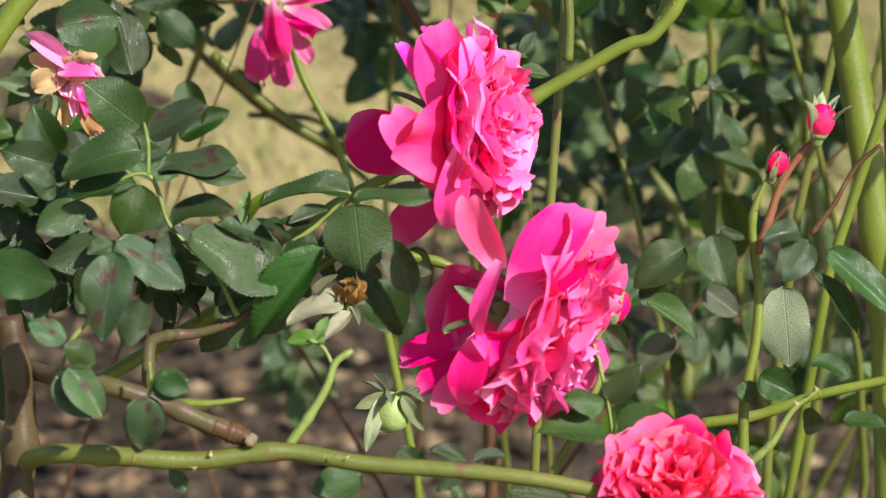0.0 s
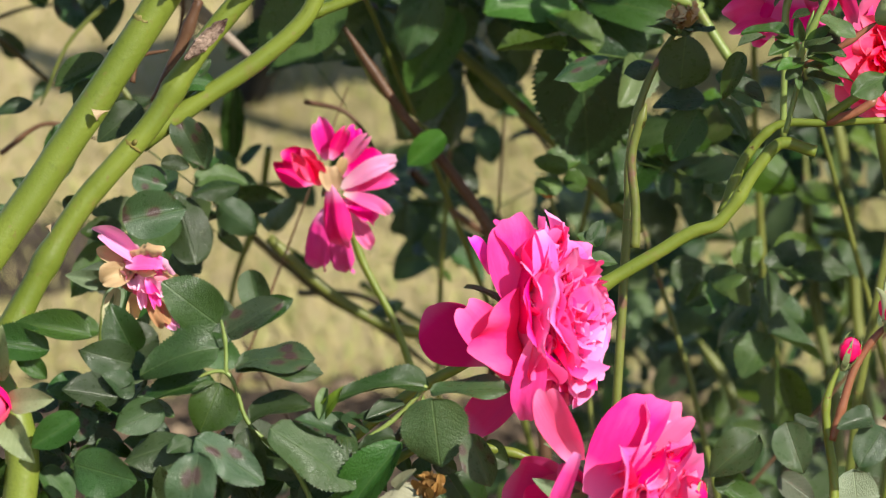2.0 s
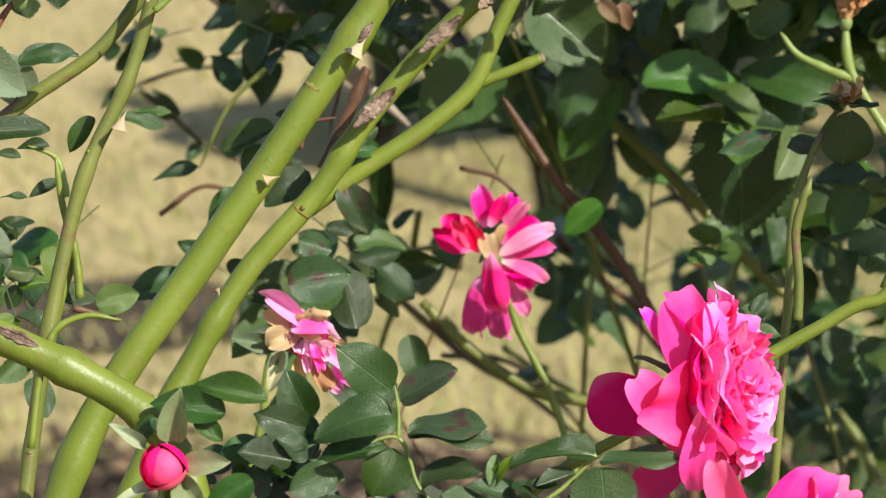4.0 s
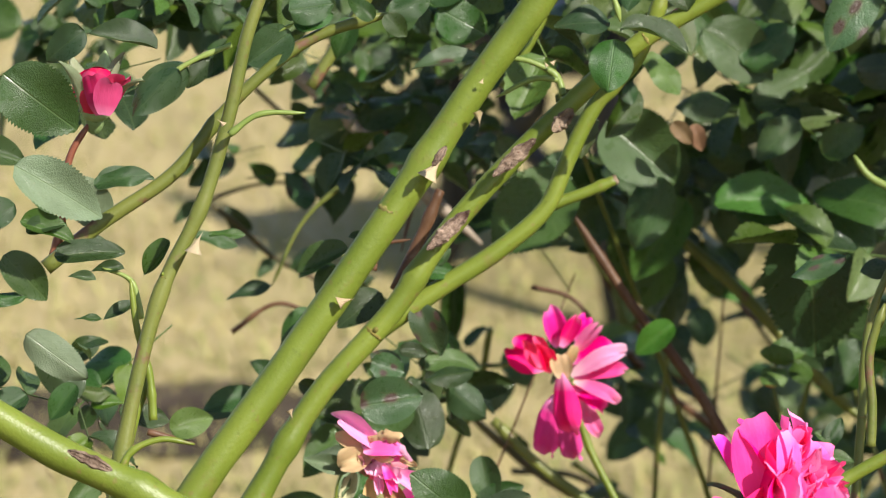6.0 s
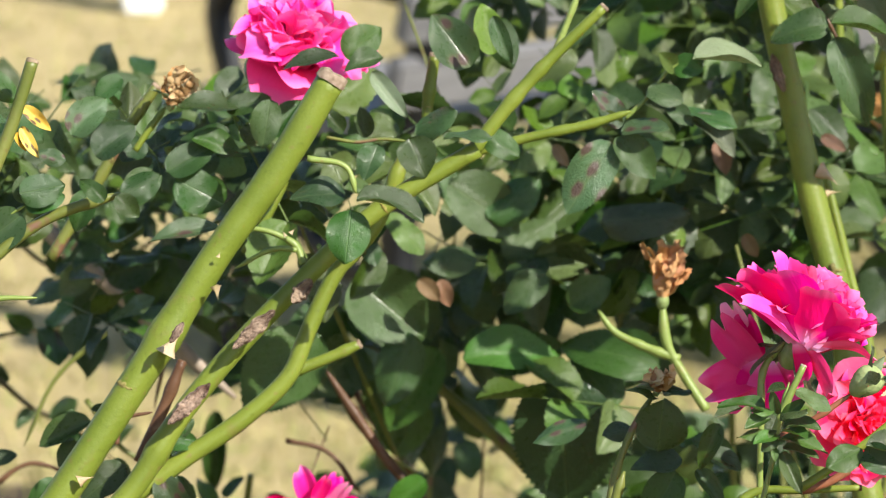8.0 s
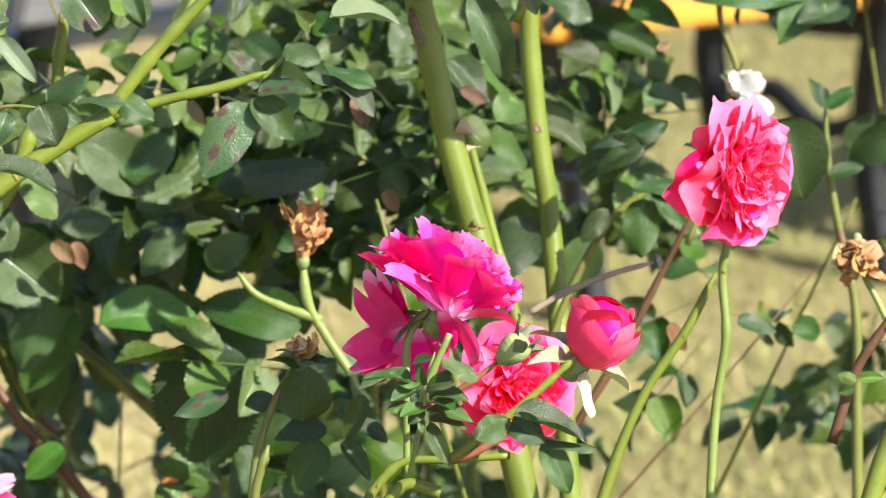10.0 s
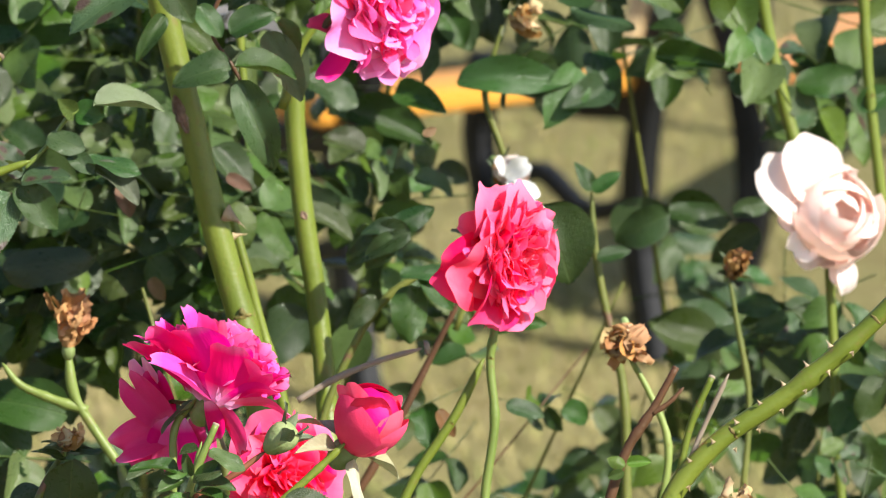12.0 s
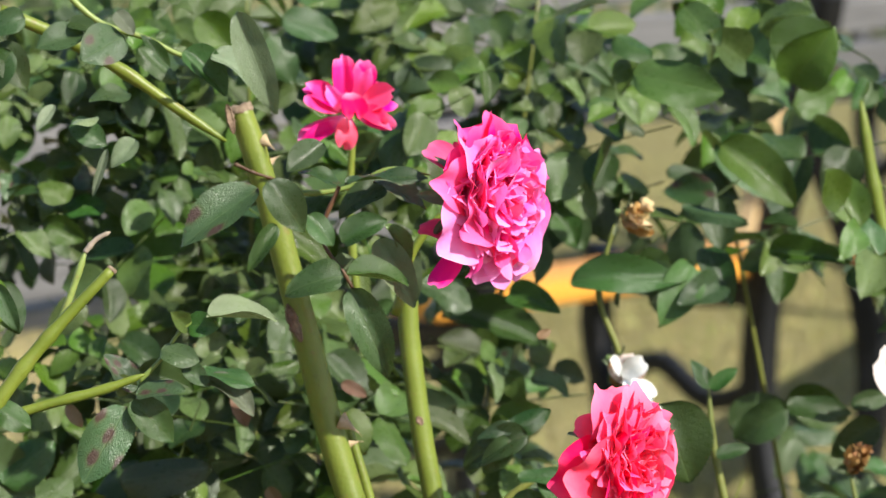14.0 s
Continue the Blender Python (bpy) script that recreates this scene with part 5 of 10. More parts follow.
leaf(bud_cane, (0.1387, 1.172, 0.7949), (0.1453, 1.1631, 0.7972), 0.85, 16, 2)
leaf(bud_cane, (0.1531, 1.17, 0.796), (0.1676, 1.1679, 0.7957), 0.69, 73, 5)
leaf(bud_cane, (0.1179, 1.18, 0.8056), (0.1216, 1.1778, 0.798), 0.91, 16, -1)
kink_cane = cane(front_bush, [(0.0324, 1.303, 0.8667), (0.0394, 1.304, 0.8718), (0.0622, 1.308, 0.8851), (0.0784, 1.31, 0.8942), (0.0852, 1.31, 0.8963), (0.0903, 1.311, 0.9014), (0.1023, 1.315, 0.9192), (0.1096, 1.317, 0.9267), (0.1236, 1.315, 0.924)], 0.00281, 0.00238, GREEN, 'kinked light green cane', nodes=2, taper=False)
ring_twig = cane(kink_cane, [(0.0549, 1.328, 0.882), (0.0552, 1.332, 0.8964), (0.0537, 1.337, 0.9175), (0.0592, 1.341, 0.9367)], 0.00197, 0.00175, OLIVE, name='twig', nodes=2)
leaf(kink_cane, (0.0374, 1.309, 0.8875), (0.0426, 1.312, 0.898), 0.6, 20, 0)
leaf(kink_cane, (0.0406, 1.309, 0.8886), (0.0319, 1.31, 0.8927), 0.6, 50, 0)
leaf(kink_cane, (0.0353, 1.307, 0.8823), (0.0482, 1.308, 0.8836), 0.5, 50, 0)
pod = rose_hip(low_cane, (-0.011, 1.285, 0.7515), (-0.0116, -0.005, 0.9999), 0.01491, HIP_GREEN, 'green rose hip with hanging sepals')
leaf(pod, (-0.0103, 1.282, 0.7594), (-0.0248, 1.28, 0.7548), 0.36, 30, 0, material=SEPAL_GREEN)
leaf(pod, (-0.0146, 1.282, 0.7583), (-0.0201, 1.274, 0.739), 0.28, 10, 0, material=SEPAL_GREEN)
leaf(pod, (-0.0066, 1.282, 0.7594), (0.002, 1.278, 0.7462), 0.34, 20, 0, material=SEPAL_GREEN)
leaf(pod, (-0.007, 1.283, 0.76), (-0.0001, 1.284, 0.7615), 0.3, 40, 0, material=LEAF_PALE)
leaf(low_cane, (0.0082, 1.131, 0.7957), (0.0218, 1.13, 0.794), 0.5, 50, 0)
leaf(low_cane, (0.0238, 1.13, 0.7932), (0.0344, 1.131, 0.7961), 0.5, 60, 0)
leaf(low_cane, (0.0199, 1.129, 0.7913), (0.0104, 1.126, 0.7831), 0.5, 40, 0)
leaf(low_cane, (0.0162, 1.127, 0.785), (0.0222, 1.124, 0.7779), 0.5, 30, 0)
leaf(low_cane, (-0.024, 1.322, 0.7105), (-0.0442, 1.318, 0.7042), 0.7, 30, 0)
leaf(low_cane, (-0.0106, 1.326, 0.719), (0.0031, 1.324, 0.7128), 0.6, 30, 0)
leaf(low_cane, (0.035, 1.321, 0.7049), (0.06, 1.32, 0.7033), 0.5, 40, 0)
leaf(low_cane, (-0.0937, 1.314, 0.7046), (-0.1007, 1.317, 0.7131), 0.6, 30, 0)

# ---- tall rose bush with the long canes ----
tall_bush = thing('rose_bush', (-0.2322, 1.5, 0), 'tall rose bush with thick arching green canes', 'rose bush', 'rose bushes')
main_cane = cane(tall_bush, [(-0.2464, 1.299, 0), (-0.2464, 1.299, 0.7762), (-0.2287, 1.321, 0.8278), (-0.1795, 1.353, 0.9018), (-0.1553, 1.365, 0.9366), (-0.1286, 1.378, 0.9763), (-0.104, 1.389, 1.014), (-0.0791, 1.397, 1.048), (-0.0576, 1.404, 1.083)], 0.00714, 0.00622, GREEN, 'thick smooth green cane with a pruned top', nodes=3, taper=False)
cut_end(main_cane, (-0.0576, 1.404, 1.083), (0.5138, 0.1699, 0.8409), 0.00622, CUT)
second_cane = cane(tall_bush, [(-0.219, 1.34, 0), (-0.219, 1.34, 0.7852), (-0.1893, 1.367, 0.8493), (-0.1695, 1.38, 0.8821), (-0.1401, 1.393, 0.9152), (-0.1219, 1.401, 0.9422), (-0.0944, 1.411, 0.9739), (-0.0666, 1.419, 1.001), (-0.0434, 1.425, 1.022), (0.0009, 1.431, 1.049)], 0.00564, 0.00376, GREEN, 'long green cane with brown bark scars', nodes=3, taper=False)
second_tip = cane(second_cane, [(-0.0016, 1.44, 1.046), (0.017, 1.444, 1.069), (0.0333, 1.447, 1.086), (0.053, 1.449, 1.105)], 0.00331, 0.00213, GREEN, name='branch', nodes=2, taper=False)
cut_end(second_tip, (0.053, 1.449, 1.105), (0.7122, 0.0863, 0.6966), 0.00213, CUT)
fork_cane = cane(second_cane, [(-0.1479, 1.419, 0.9006), (-0.1245, 1.426, 0.9164), (-0.0962, 1.433, 0.9347), (-0.0786, 1.438, 0.9509), (-0.0705, 1.443, 0.9696), (-0.0588, 1.449, 0.993), (-0.0423, 1.453, 1.012), (-0.0329, 1.458, 1.035), (-0.0283, 1.46, 1.047)], 0.00431, 0.00288, GREEN, 'green side cane with a pruned stub', name='branch', nodes=2)
stub = cane(fork_cane, [(-0.0805, 1.468, 0.9445), (-0.0648, 1.47, 0.9499), (-0.0507, 1.472, 0.9559)], 0.00269, 0.00220, GREEN, name='branch', nodes=2, taper=False)
cut_end(stub, (-0.0507, 1.472, 0.9559), (0.9121, 0.1365, 0.3867), 0.00220, CUT)
right_twig = cane(second_tip, [(-0.0019, 1.46, 1.042), (0.0219, 1.461, 1.048), (0.0529, 1.462, 1.055), (0.0648, 1.462, 1.059)], 0.00240, 0.00144, GREEN, name='twig', nodes=2)
scar(second_cane, (-0.0987, 1.393, 0.9734), (-0.0816, 1.397, 0.9887), 0.00302)
scar(second_cane, (-0.125, 1.385, 0.9438), (-0.1079, 1.391, 0.9594), 0.00325)
scar(second_cane, (-0.0749, 1.402, 0.9906), (-0.0669, 1.405, 0.9997), 0.00349)
scar(main_cane, (-0.1207, 1.357, 0.9847), (-0.1152, 1.359, 0.9928), 0.00181)
thorn(main_cane, (-0.1041, 1.376, 1.003), (-0.1018, 1.375, 0.9973))
thorn(main_cane, (-0.1027, 1.379, 1.015), (-0.1018, 1.379, 1.018))
thorn(main_cane, (-0.1231, 1.369, 0.9785), (-0.1164, 1.372, 0.9907))
thorn(main_cane, (-0.1573, 1.353, 0.9292), (-0.1495, 1.355, 0.9324))
thorn(main_cane, (-0.1782, 1.357, 0.882), (-0.1758, 1.356, 0.8776))
thorn(main_cane, (-0.1046, 1.391, 0.9993), (-0.1026, 1.39, 0.9926))
thorn(main_cane, (-0.1996, 1.352, 0.8734), (-0.1979, 1.353, 0.8766))
thorn(main_cane, (-0.1559, 1.371, 0.9252), (-0.1532, 1.371, 0.9274))
dead_stub = cane(second_cane, [(-0.1411, 1.424, 0.9166), (-0.1297, 1.432, 0.942), (-0.1237, 1.436, 0.957)], 0.00288, 0.00216, BROWN, name='twig', nodes=2, taper=False)
cut_end(dead_stub, (-0.1237, 1.436, 0.957), (0.356, 0.2508, 0.9002), 0.00216, BROWN)
left_cane = cane(tall_bush, [(-0.2408, 1.214, 0), (-0.2408, 1.214, 0.7793), (-0.2358, 1.241, 0.848), (-0.2277, 1.262, 0.9086), (-0.2174, 1.276, 0.9518), (-0.2024, 1.287, 0.985), (-0.1935, 1.295, 1.016), (-0.1867, 1.302, 1.048), (-0.1724, 1.311, 1.086), (-0.1662, 1.314, 1.105)], 0.00324, 0.00238, OLIVE, 'slender olive cane with a single thorn', nodes=4, taper=False)
cut_end(left_cane, (-0.1662, 1.314, 1.105), (0.3015, 0.1771, 0.9369), 0.00238, CUT)
thorn(left_cane, (-0.2043, 1.272, 0.9686), (-0.2018, 1.275, 0.979))
thorn(left_cane, (-0.1942, 1.284, 1.015), (-0.197, 1.284, 1.018))
left_branch = cane(left_cane, [(-0.2645, 1.29, 0.9561), (-0.2437, 1.298, 0.9726), (-0.2163, 1.307, 0.9913), (-0.1996, 1.314, 1.012), (-0.189, 1.317, 1.023), (-0.1633, 1.325, 1.042), (-0.1461, 1.327, 1.048), (-0.1335, 1.329, 1.051)], 0.00307, 0.00197, OLIVE, name='branch', nodes=2)
leaf(left_branch, (-0.1343, 1.319, 1.052), (-0.1193, 1.322, 1.06), 0.7, 30, 0)
leaf(left_branch, (-0.1364, 1.319, 1.052), (-0.1276, 1.318, 1.044), 0.7, 20, 0)
leaf(left_branch, (-0.1407, 1.318, 1.05), (-0.1495, 1.319, 1.059), 0.6, 35, 0)
left_arm = cane(left_cane, [(-0.192, 1.284, 1.011), (-0.1826, 1.286, 1.018), (-0.1636, 1.289, 1.019)], 0.00129, 0.00086, SHOOT, name='twig', nodes=2)
base_branch = cane(left_cane, [(-0.2207, 1.272, 0.9015), (-0.2223, 1.276, 0.916), (-0.2282, 1.281, 0.9369), (-0.2308, 1.285, 0.9537)], 0.00174, 0.00109, GREEN, name='branch', nodes=2)
near_cane = cane(front_bush, [(-0.1709, 1.138, 0), (-0.1709, 1.138, 0.7602), (-0.1674, 1.161, 0.8155), (-0.1671, 1.177, 0.8609), (-0.1799, 1.182, 0.8802), (-0.2126, 1.184, 0.901), (-0.2409, 1.183, 0.9141), (-0.265, 1.183, 0.9283), (-0.285, 1.182, 0.9405), (-0.3145, 1.18, 0.957)], 0.00611, 0.00631, GREEN, 'thick green cane bending low', nodes=2, taper=False)
short_side = cane(near_cane, [(-0.2236, 1.173, 0.8733), (-0.2197, 1.184, 0.904), (-0.216, 1.187, 0.9136), (-0.2052, 1.19, 0.9183), (-0.1931, 1.192, 0.9162)], 0.00143, 0.00102, GREEN, name='twig', nodes=2)
scar(near_cane, (-0.2337, 1.161, 0.922), (-0.2179, 1.161, 0.9151), 0.00240)
fork_low = cane(tall_bush, [(-0.2412, 1.25, 0.8249), (-0.2382, 1.261, 0.8555), (-0.229, 1.276, 0.8988), (-0.2252, 1.281, 0.9154), (-0.2277, 1.284, 0.928)], 0.00218, 0.00152, GREEN, nodes=2)
left_top = cane(tall_bush, [(-0.2458, 1.718, 0.9944), (-0.2258, 1.716, 0.964), (-0.1974, 1.714, 0.9378), (-0.1689, 1.711, 0.9117), (-0.123, 1.706, 0.8708)], 0.00451, 0.00366, GREY, 'thick tan woody cane', nodes=2)
brown_arch = cane(tall_bush, [(0.0206, 1.6, 0), (0.0206, 1.6, 0.7126), (0.0166, 1.617, 0.7638), (-0.0004, 1.627, 0.797), (-0.023, 1.637, 0.8305), (-0.0453, 1.643, 0.8563), (-0.0622, 1.649, 0.8798), (-0.0763, 1.653, 0.9008)], 0.00327, 0.00218, BROWN, 'brown arching twig', nodes=2)
dark_arch = cane(tall_bush, [(-0.1152, 1.684, 0.7863), (-0.0921, 1.679, 0.7649), (-0.0578, 1.674, 0.744), (-0.0239, 1.672, 0.7368), (0.0045, 1.666, 0.7189)], 0.00254, 0.00310, OLIVE, nodes=2)
dark_arch2 = cane(tall_bush, [(-0.0307, 1.76, 0.8693), (-0.0042, 1.754, 0.8474), (0.0223, 1.748, 0.8229), (0.0458, 1.741, 0.7986), (0.0722, 1.733, 0.7745)], 0.00290, 0.00348, OLIVE, nodes=2)
leaf(left_cane, (-0.1731, 1.324, 1.044), (-0.1896, 1.319, 1.032), 0.75, 10, 0)
leaf(left_cane, (-0.1721, 1.324, 1.047), (-0.157, 1.327, 1.051), 0.75, 25, 0)
leaf(left_cane, (-0.1732, 1.324, 1.048), (-0.1723, 1.327, 1.06), 0.6, 30, 0)
leaf(left_cane, (-0.2128, 1.316, 1.032), (-0.234, 1.309, 1.017), 0.6, 35, 0)
leaf(left_cane, (-0.2032, 1.318, 1.034), (-0.2127, 1.314, 1.023), 0.55, 30, 0)
leaf(left_cane, (-0.2237, 1.315, 1.038), (-0.2494, 1.312, 1.047), 0.45, 60, 0)
leaf(left_cane, (-0.2515, 1.312, 1.045), (-0.2662, 1.307, 1.035), 0.7, 20, 0)
leaf(left_cane, (-0.2416, 1.298, 0.9725), (-0.259, 1.299, 0.9898), 0.7, 20, 0, material=LEAF_PALE)
leaf(left_cane, (-0.2391, 1.296, 0.9619), (-0.2605, 1.292, 0.9645), 0.5, 40, 0)
leaf(left_cane, (-0.2461, 1.3, 0.9853), (-0.2249, 1.305, 0.9914), 0.45, 55, 0)
leaf(left_cane, (-0.2551, 1.304, 1.009), (-0.2659, 1.303, 1.016), 0.6, 20, 0)
leaf(left_cane, (-0.2453, 1.292, 0.9515), (-0.2559, 1.291, 0.9538), 0.4, 50, 0)
leaf(left_cane, (-0.2347, 1.295, 0.9555), (-0.2475, 1.293, 0.9558), 0.4, 50, 0)
leaf(left_cane, (-0.2179, 1.3, 0.9658), (-0.2282, 1.296, 0.9533), 0.5, 40, 0)
leaf(left_cane, (-0.2029, 1.303, 0.9677), (-0.1888, 1.305, 0.9676), 0.35, 60, 0)
leaf(left_cane, (-0.2427, 1.289, 0.9367), (-0.2533, 1.287, 0.9369), 0.3, 60, 0)
leaf(left_cane, (-0.2301, 1.292, 0.9428), (-0.2427, 1.289, 0.9367), 0.4, 50, 0)
leaf(left_cane, (-0.2352, 1.28, 0.9031), (-0.2159, 1.282, 0.8985), 0.5, 40, 0)
leaf(left_cane, (-0.2503, 1.279, 0.9076), (-0.2678, 1.281, 0.9268), 0.6, 20, 0)
stk = cane(left_cane, [(-0.1904, 1.321, 1.041), (-0.1807, 1.323, 1.043), (-0.1721, 1.324, 1.047)], 0.00088, 0.00066, SHOOT, name='leaf_stalk', nodes=2)
stk = cane(left_cane, [(-0.1957, 1.32, 1.039), (-0.2107, 1.316, 1.033), (-0.2256, 1.312, 1.023)], 0.00110, 0.00088, SHOOT, name='leaf_stalk', nodes=2)
stk = cane(left_cane, [(-0.2278, 1.291, 0.9364), (-0.2325, 1.294, 0.9512), (-0.2432, 1.294, 0.9557)], 0.00132, 0.00066, SHOOT, name='leaf_stalk', nodes=2)
leaf(second_cane, (-0.1051, 1.425, 1.0174), (-0.1351, 1.4183, 1.014), 0.42, 73, 13, material=LEAF_SPOT)
leaf(second_cane, (-0.099, 1.45, 1.0634), (-0.1236, 1.4401, 1.0661), 0.63, 74, 9)
leaf(second_cane, (-0.1061, 1.47, 1.0241), (-0.1282, 1.4672, 1.0189), 0.70, 20, -4)
leaf(second_cane, (-0.1037, 1.47, 1.0437), (-0.1284, 1.4661, 1.0465), 0.70, 56, 8)
leaf(second_cane, (-0.0855, 1.455, 1.05), (-0.0739, 1.458, 1.065), 0.6, 30, 0)
leaf(second_cane, (-0.1612, 1.425, 0.9344), (-0.1834, 1.42, 0.9264), 0.5, 45, 0)
leaf(second_cane, (-0.1466, 1.422, 0.9159), (-0.1651, 1.416, 0.9022), 0.6, 35, 0)
leaf(second_cane, (-0.1681, 1.422, 0.9275), (-0.1749, 1.419, 0.916), 0.6, 30, 0)
leaf(second_cane, (-0.1326, 1.425, 0.9251), (-0.116, 1.427, 0.9252), 0.6, 30, 0)
leaf(second_cane, (-0.1322, 1.422, 0.9113), (-0.1223, 1.417, 0.8919), 0.6, 15, 0, material=LEAF_SPOT)
leaf(second_cane, (-0.1418, 1.422, 0.9159), (-0.1277, 1.425, 0.9205), 0.6, 30, 0)
leaf(second_cane, (-0.1506, 1.414, 0.8884), (-0.1362, 1.414, 0.8838), 0.8, 20, 0, material=LEAF_SPOT)
leaf(second_cane, (-0.1547, 1.408, 0.8702), (-0.1284, 1.412, 0.8747), 0.75, 15, 0, material=LEAF_SPOT)
leaf(second_cane, (-0.1769, 1.415, 0.9045), (-0.1869, 1.408, 0.8841), 0.6, 20, 0)
leaf(second_cane, (-0.1389, 1.416, 0.893), (-0.127, 1.417, 0.8918), 0.6, 30, 0)
leaf(second_cane, (-0.1232, 1.427, 0.9275), (-0.1186, 1.429, 0.9344), 0.5, 30, 0)
leaf(second_cane, (-0.1613, 1.426, 0.939), (-0.147, 1.426, 0.9344), 0.35, 60, 0)
stk = cane(second_cane, [(-0.1484, 1.404, 0.93), (-0.1463, 1.407, 0.9391), (-0.1335, 1.409, 0.9426)], 0.00117, 0.00070, BROWN, name='leaf_stalk', nodes=2)
young_shoot = cane(second_cane, [(-0.0716, 1.426, 1.001), (-0.0741, 1.428, 1.008), (-0.0836, 1.428, 1.014), (-0.1047, 1.427, 1.017)], 0.00164, 0.00094, SHOOT, name='shoot', nodes=2)
young_arm = cane(second_cane, [(-0.0736, 1.418, 1.009), (-0.0806, 1.417, 1.01), (-0.099, 1.415, 1.002)], 0.00117, 0.00093, SHOOT, name='shoot', nodes=2)
thorn(young_shoot, (-0.0763, 1.424, 1.015), (-0.074, 1.425, 1.018))
thorn(young_shoot, (-0.0786, 1.423, 1.014), (-0.0798, 1.424, 1.017))
leaf(fork_cane, (-0.0519, 1.394, 1.038), (-0.0743, 1.389, 1.0368), 0.70, 62, 11)
leaf(fork_cane, (-0.0475, 1.393, 1.0364), (-0.0197, 1.3892, 1.0318), 0.58, 72, 9)
leaf(fork_cane, (-0.0497, 1.392, 1.0314), (-0.052, 1.3842, 1.011), 0.82, 16, 3)
leaf(fork_cane, (-0.0402, 1.43, 1.0511), (-0.0458, 1.421, 1.0379), 0.66, 19, -13)
leaf(fork_cane, (-0.0275, 1.428, 1.0539), (-0.0207, 1.4212, 1.0393), 0.94, 16, 3)
leaf(fork_cane, (-0.025, 1.43, 1.0555), (-0.0096, 1.4226, 1.0673), 0.63, 40, -3)
leaf(fork_cane, (-0.0133, 1.428, 1.0548), (0.007, 1.4254, 1.0548), 0.48, 74, -9)
leaf(fork_cane, (-0.043, 1.44, 1.0798), (-0.0282, 1.4331, 1.0621), 0.34, 38, -9, material=LEAF_PALE)
leaf(fork_cane, (-0.0567, 1.44, 1.0868), (-0.0805, 1.4375, 1.0821), 0.51, 72, -4)
leaf(fork_cane, (-0.0384, 1.44, 1.0862), (-0.0541, 1.4342, 1.0829), 0.67, 59, 1)
leaf(fork_cane, (-0.0849, 1.44, 1.068), (-0.0885, 1.4378, 1.0478), 0.62, 17, 8)
leaf(fork_cane, (-0.0547, 1.44, 1.054), (-0.0627, 1.4353, 1.0654), 0.48, 35, 8)
leaf(fork_cane, (-0.0454, 1.445, 1.0509), (-0.0478, 1.4429, 1.0644), 0.54, 17, 13)
leaf(fork_cane, (-0.0544, 1.455, 1.083), (-0.0403, 1.457, 1.096), 0.8, 20, 0)
leaf(fork_cane, (-0.0022, 1.456, 1.079), (-0.0178, 1.459, 1.101), 0.7, 25, 0, material=LEAF_SPOT)
leaf(fork_cane, (0.0073, 1.457, 1.084), (0.0023, 1.46, 1.105), 0.6, 25, 0, material=LEAF_YOUNG)
stk = cane(fork_cane, [(-0.0671, 1.389, 1.053), (-0.0511, 1.389, 1.049), (-0.0475, 1.387, 1.039)], 0.00137, 0.00091, SHOOT, name='leaf_stalk', nodes=2)
stk = cane(fork_cane, [(-0.0614, 1.43, 1.054), (-0.0484, 1.43, 1.052), (-0.0391, 1.431, 1.053), (-0.0273, 1.431, 1.052)], 0.00070, 0.00070, OLIVE, name='leaf_stalk', nodes=2)
short_cane = cane(tall_bush, [(-0.0215, 1.478, 1.032), (-0.0206, 1.483, 1.061), (-0.0179, 1.486, 1.079)], 0.00267, 0.00243, GREEN, 'short pruned cane', nodes=2, taper=False)
cut_end(short_cane, (-0.0179, 1.486, 1.079), (0.1478, 0.1533, 0.9771), 0.00243, CUT)
short_twig = cane(short_cane, [(-0.0196, 1.486, 1.077), (-0.0124, 1.486, 1.08), (-0.0039, 1.486, 1.08)], 0.00097, 0.00073, SHOOT, name='twig', nodes=2)
leaf(right_twig, (0.0909, 1.47, 1.0798), (0.1191, 1.4663, 1.0819), 0.54, 73, -3, material=LEAF_PALE)
leaf(right_twig, (0.0572, 1.466, 1.0451), (0.0381, 1.4591, 1.0157), 0.55, 26, 13, material=LEAF_SPOT)
leaf(right_twig, (0.0584, 1.468, 1.0465), (0.0765, 1.4632, 1.0315), 0.61, 39, -10)
leaf(right_twig, (0.0609, 1.468, 1.0499), (0.0805, 1.4615, 1.0531), 0.68, 71, -10, material=LEAF_SPOT)
leaf(right_twig, (0.0617, 1.47, 1.0511), (0.0489, 1.4673, 1.0669), 0.53, 37, 2, material=LEAF_SPOT)
leaf(right_twig, (0.0721, 1.472, 1.0672), (0.087, 1.4644, 1.0627), 0.67, 48, -12)
leaf(right_twig, (0.0834, 1.474, 1.0763), (0.0946, 1.4684, 1.0761), 0.88, 16, 6)
leaf(right_twig, (0.0833, 1.474, 1.0752), (0.0777, 1.4659, 1.0826), 0.66, 27, -3, material=LEAF_YOUNG)
leaf(right_twig, (0.0816, 1.47, 1.0591), (0.0897, 1.4609, 1.0549), 0.64, 40, -9)
leaf(right_twig, (0.0871, 1.47, 1.0581), (0.1095, 1.4623, 1.0526), 0.57, 71, 8)
leaf(right_twig, (0.0906, 1.468, 1.0552), (0.1094, 1.459, 1.043), 0.49, 57, 0, material=LEAF_PALE)
leaf(right_twig, (0.0071, 1.44, 1.1029), (0.0148, 1.4372, 1.0834), 0.37, 26, -13)
leaf(right_twig, (0.0035, 1.44, 1.0546), (0.0182, 1.4338, 1.0457), 0.65, 38, -9)
leaf(right_twig, (0.0592, 1.472, 1.0508), (0.0537, 1.465, 1.0568), 0.87, 16, -12, material=LEAF_YOUNG)
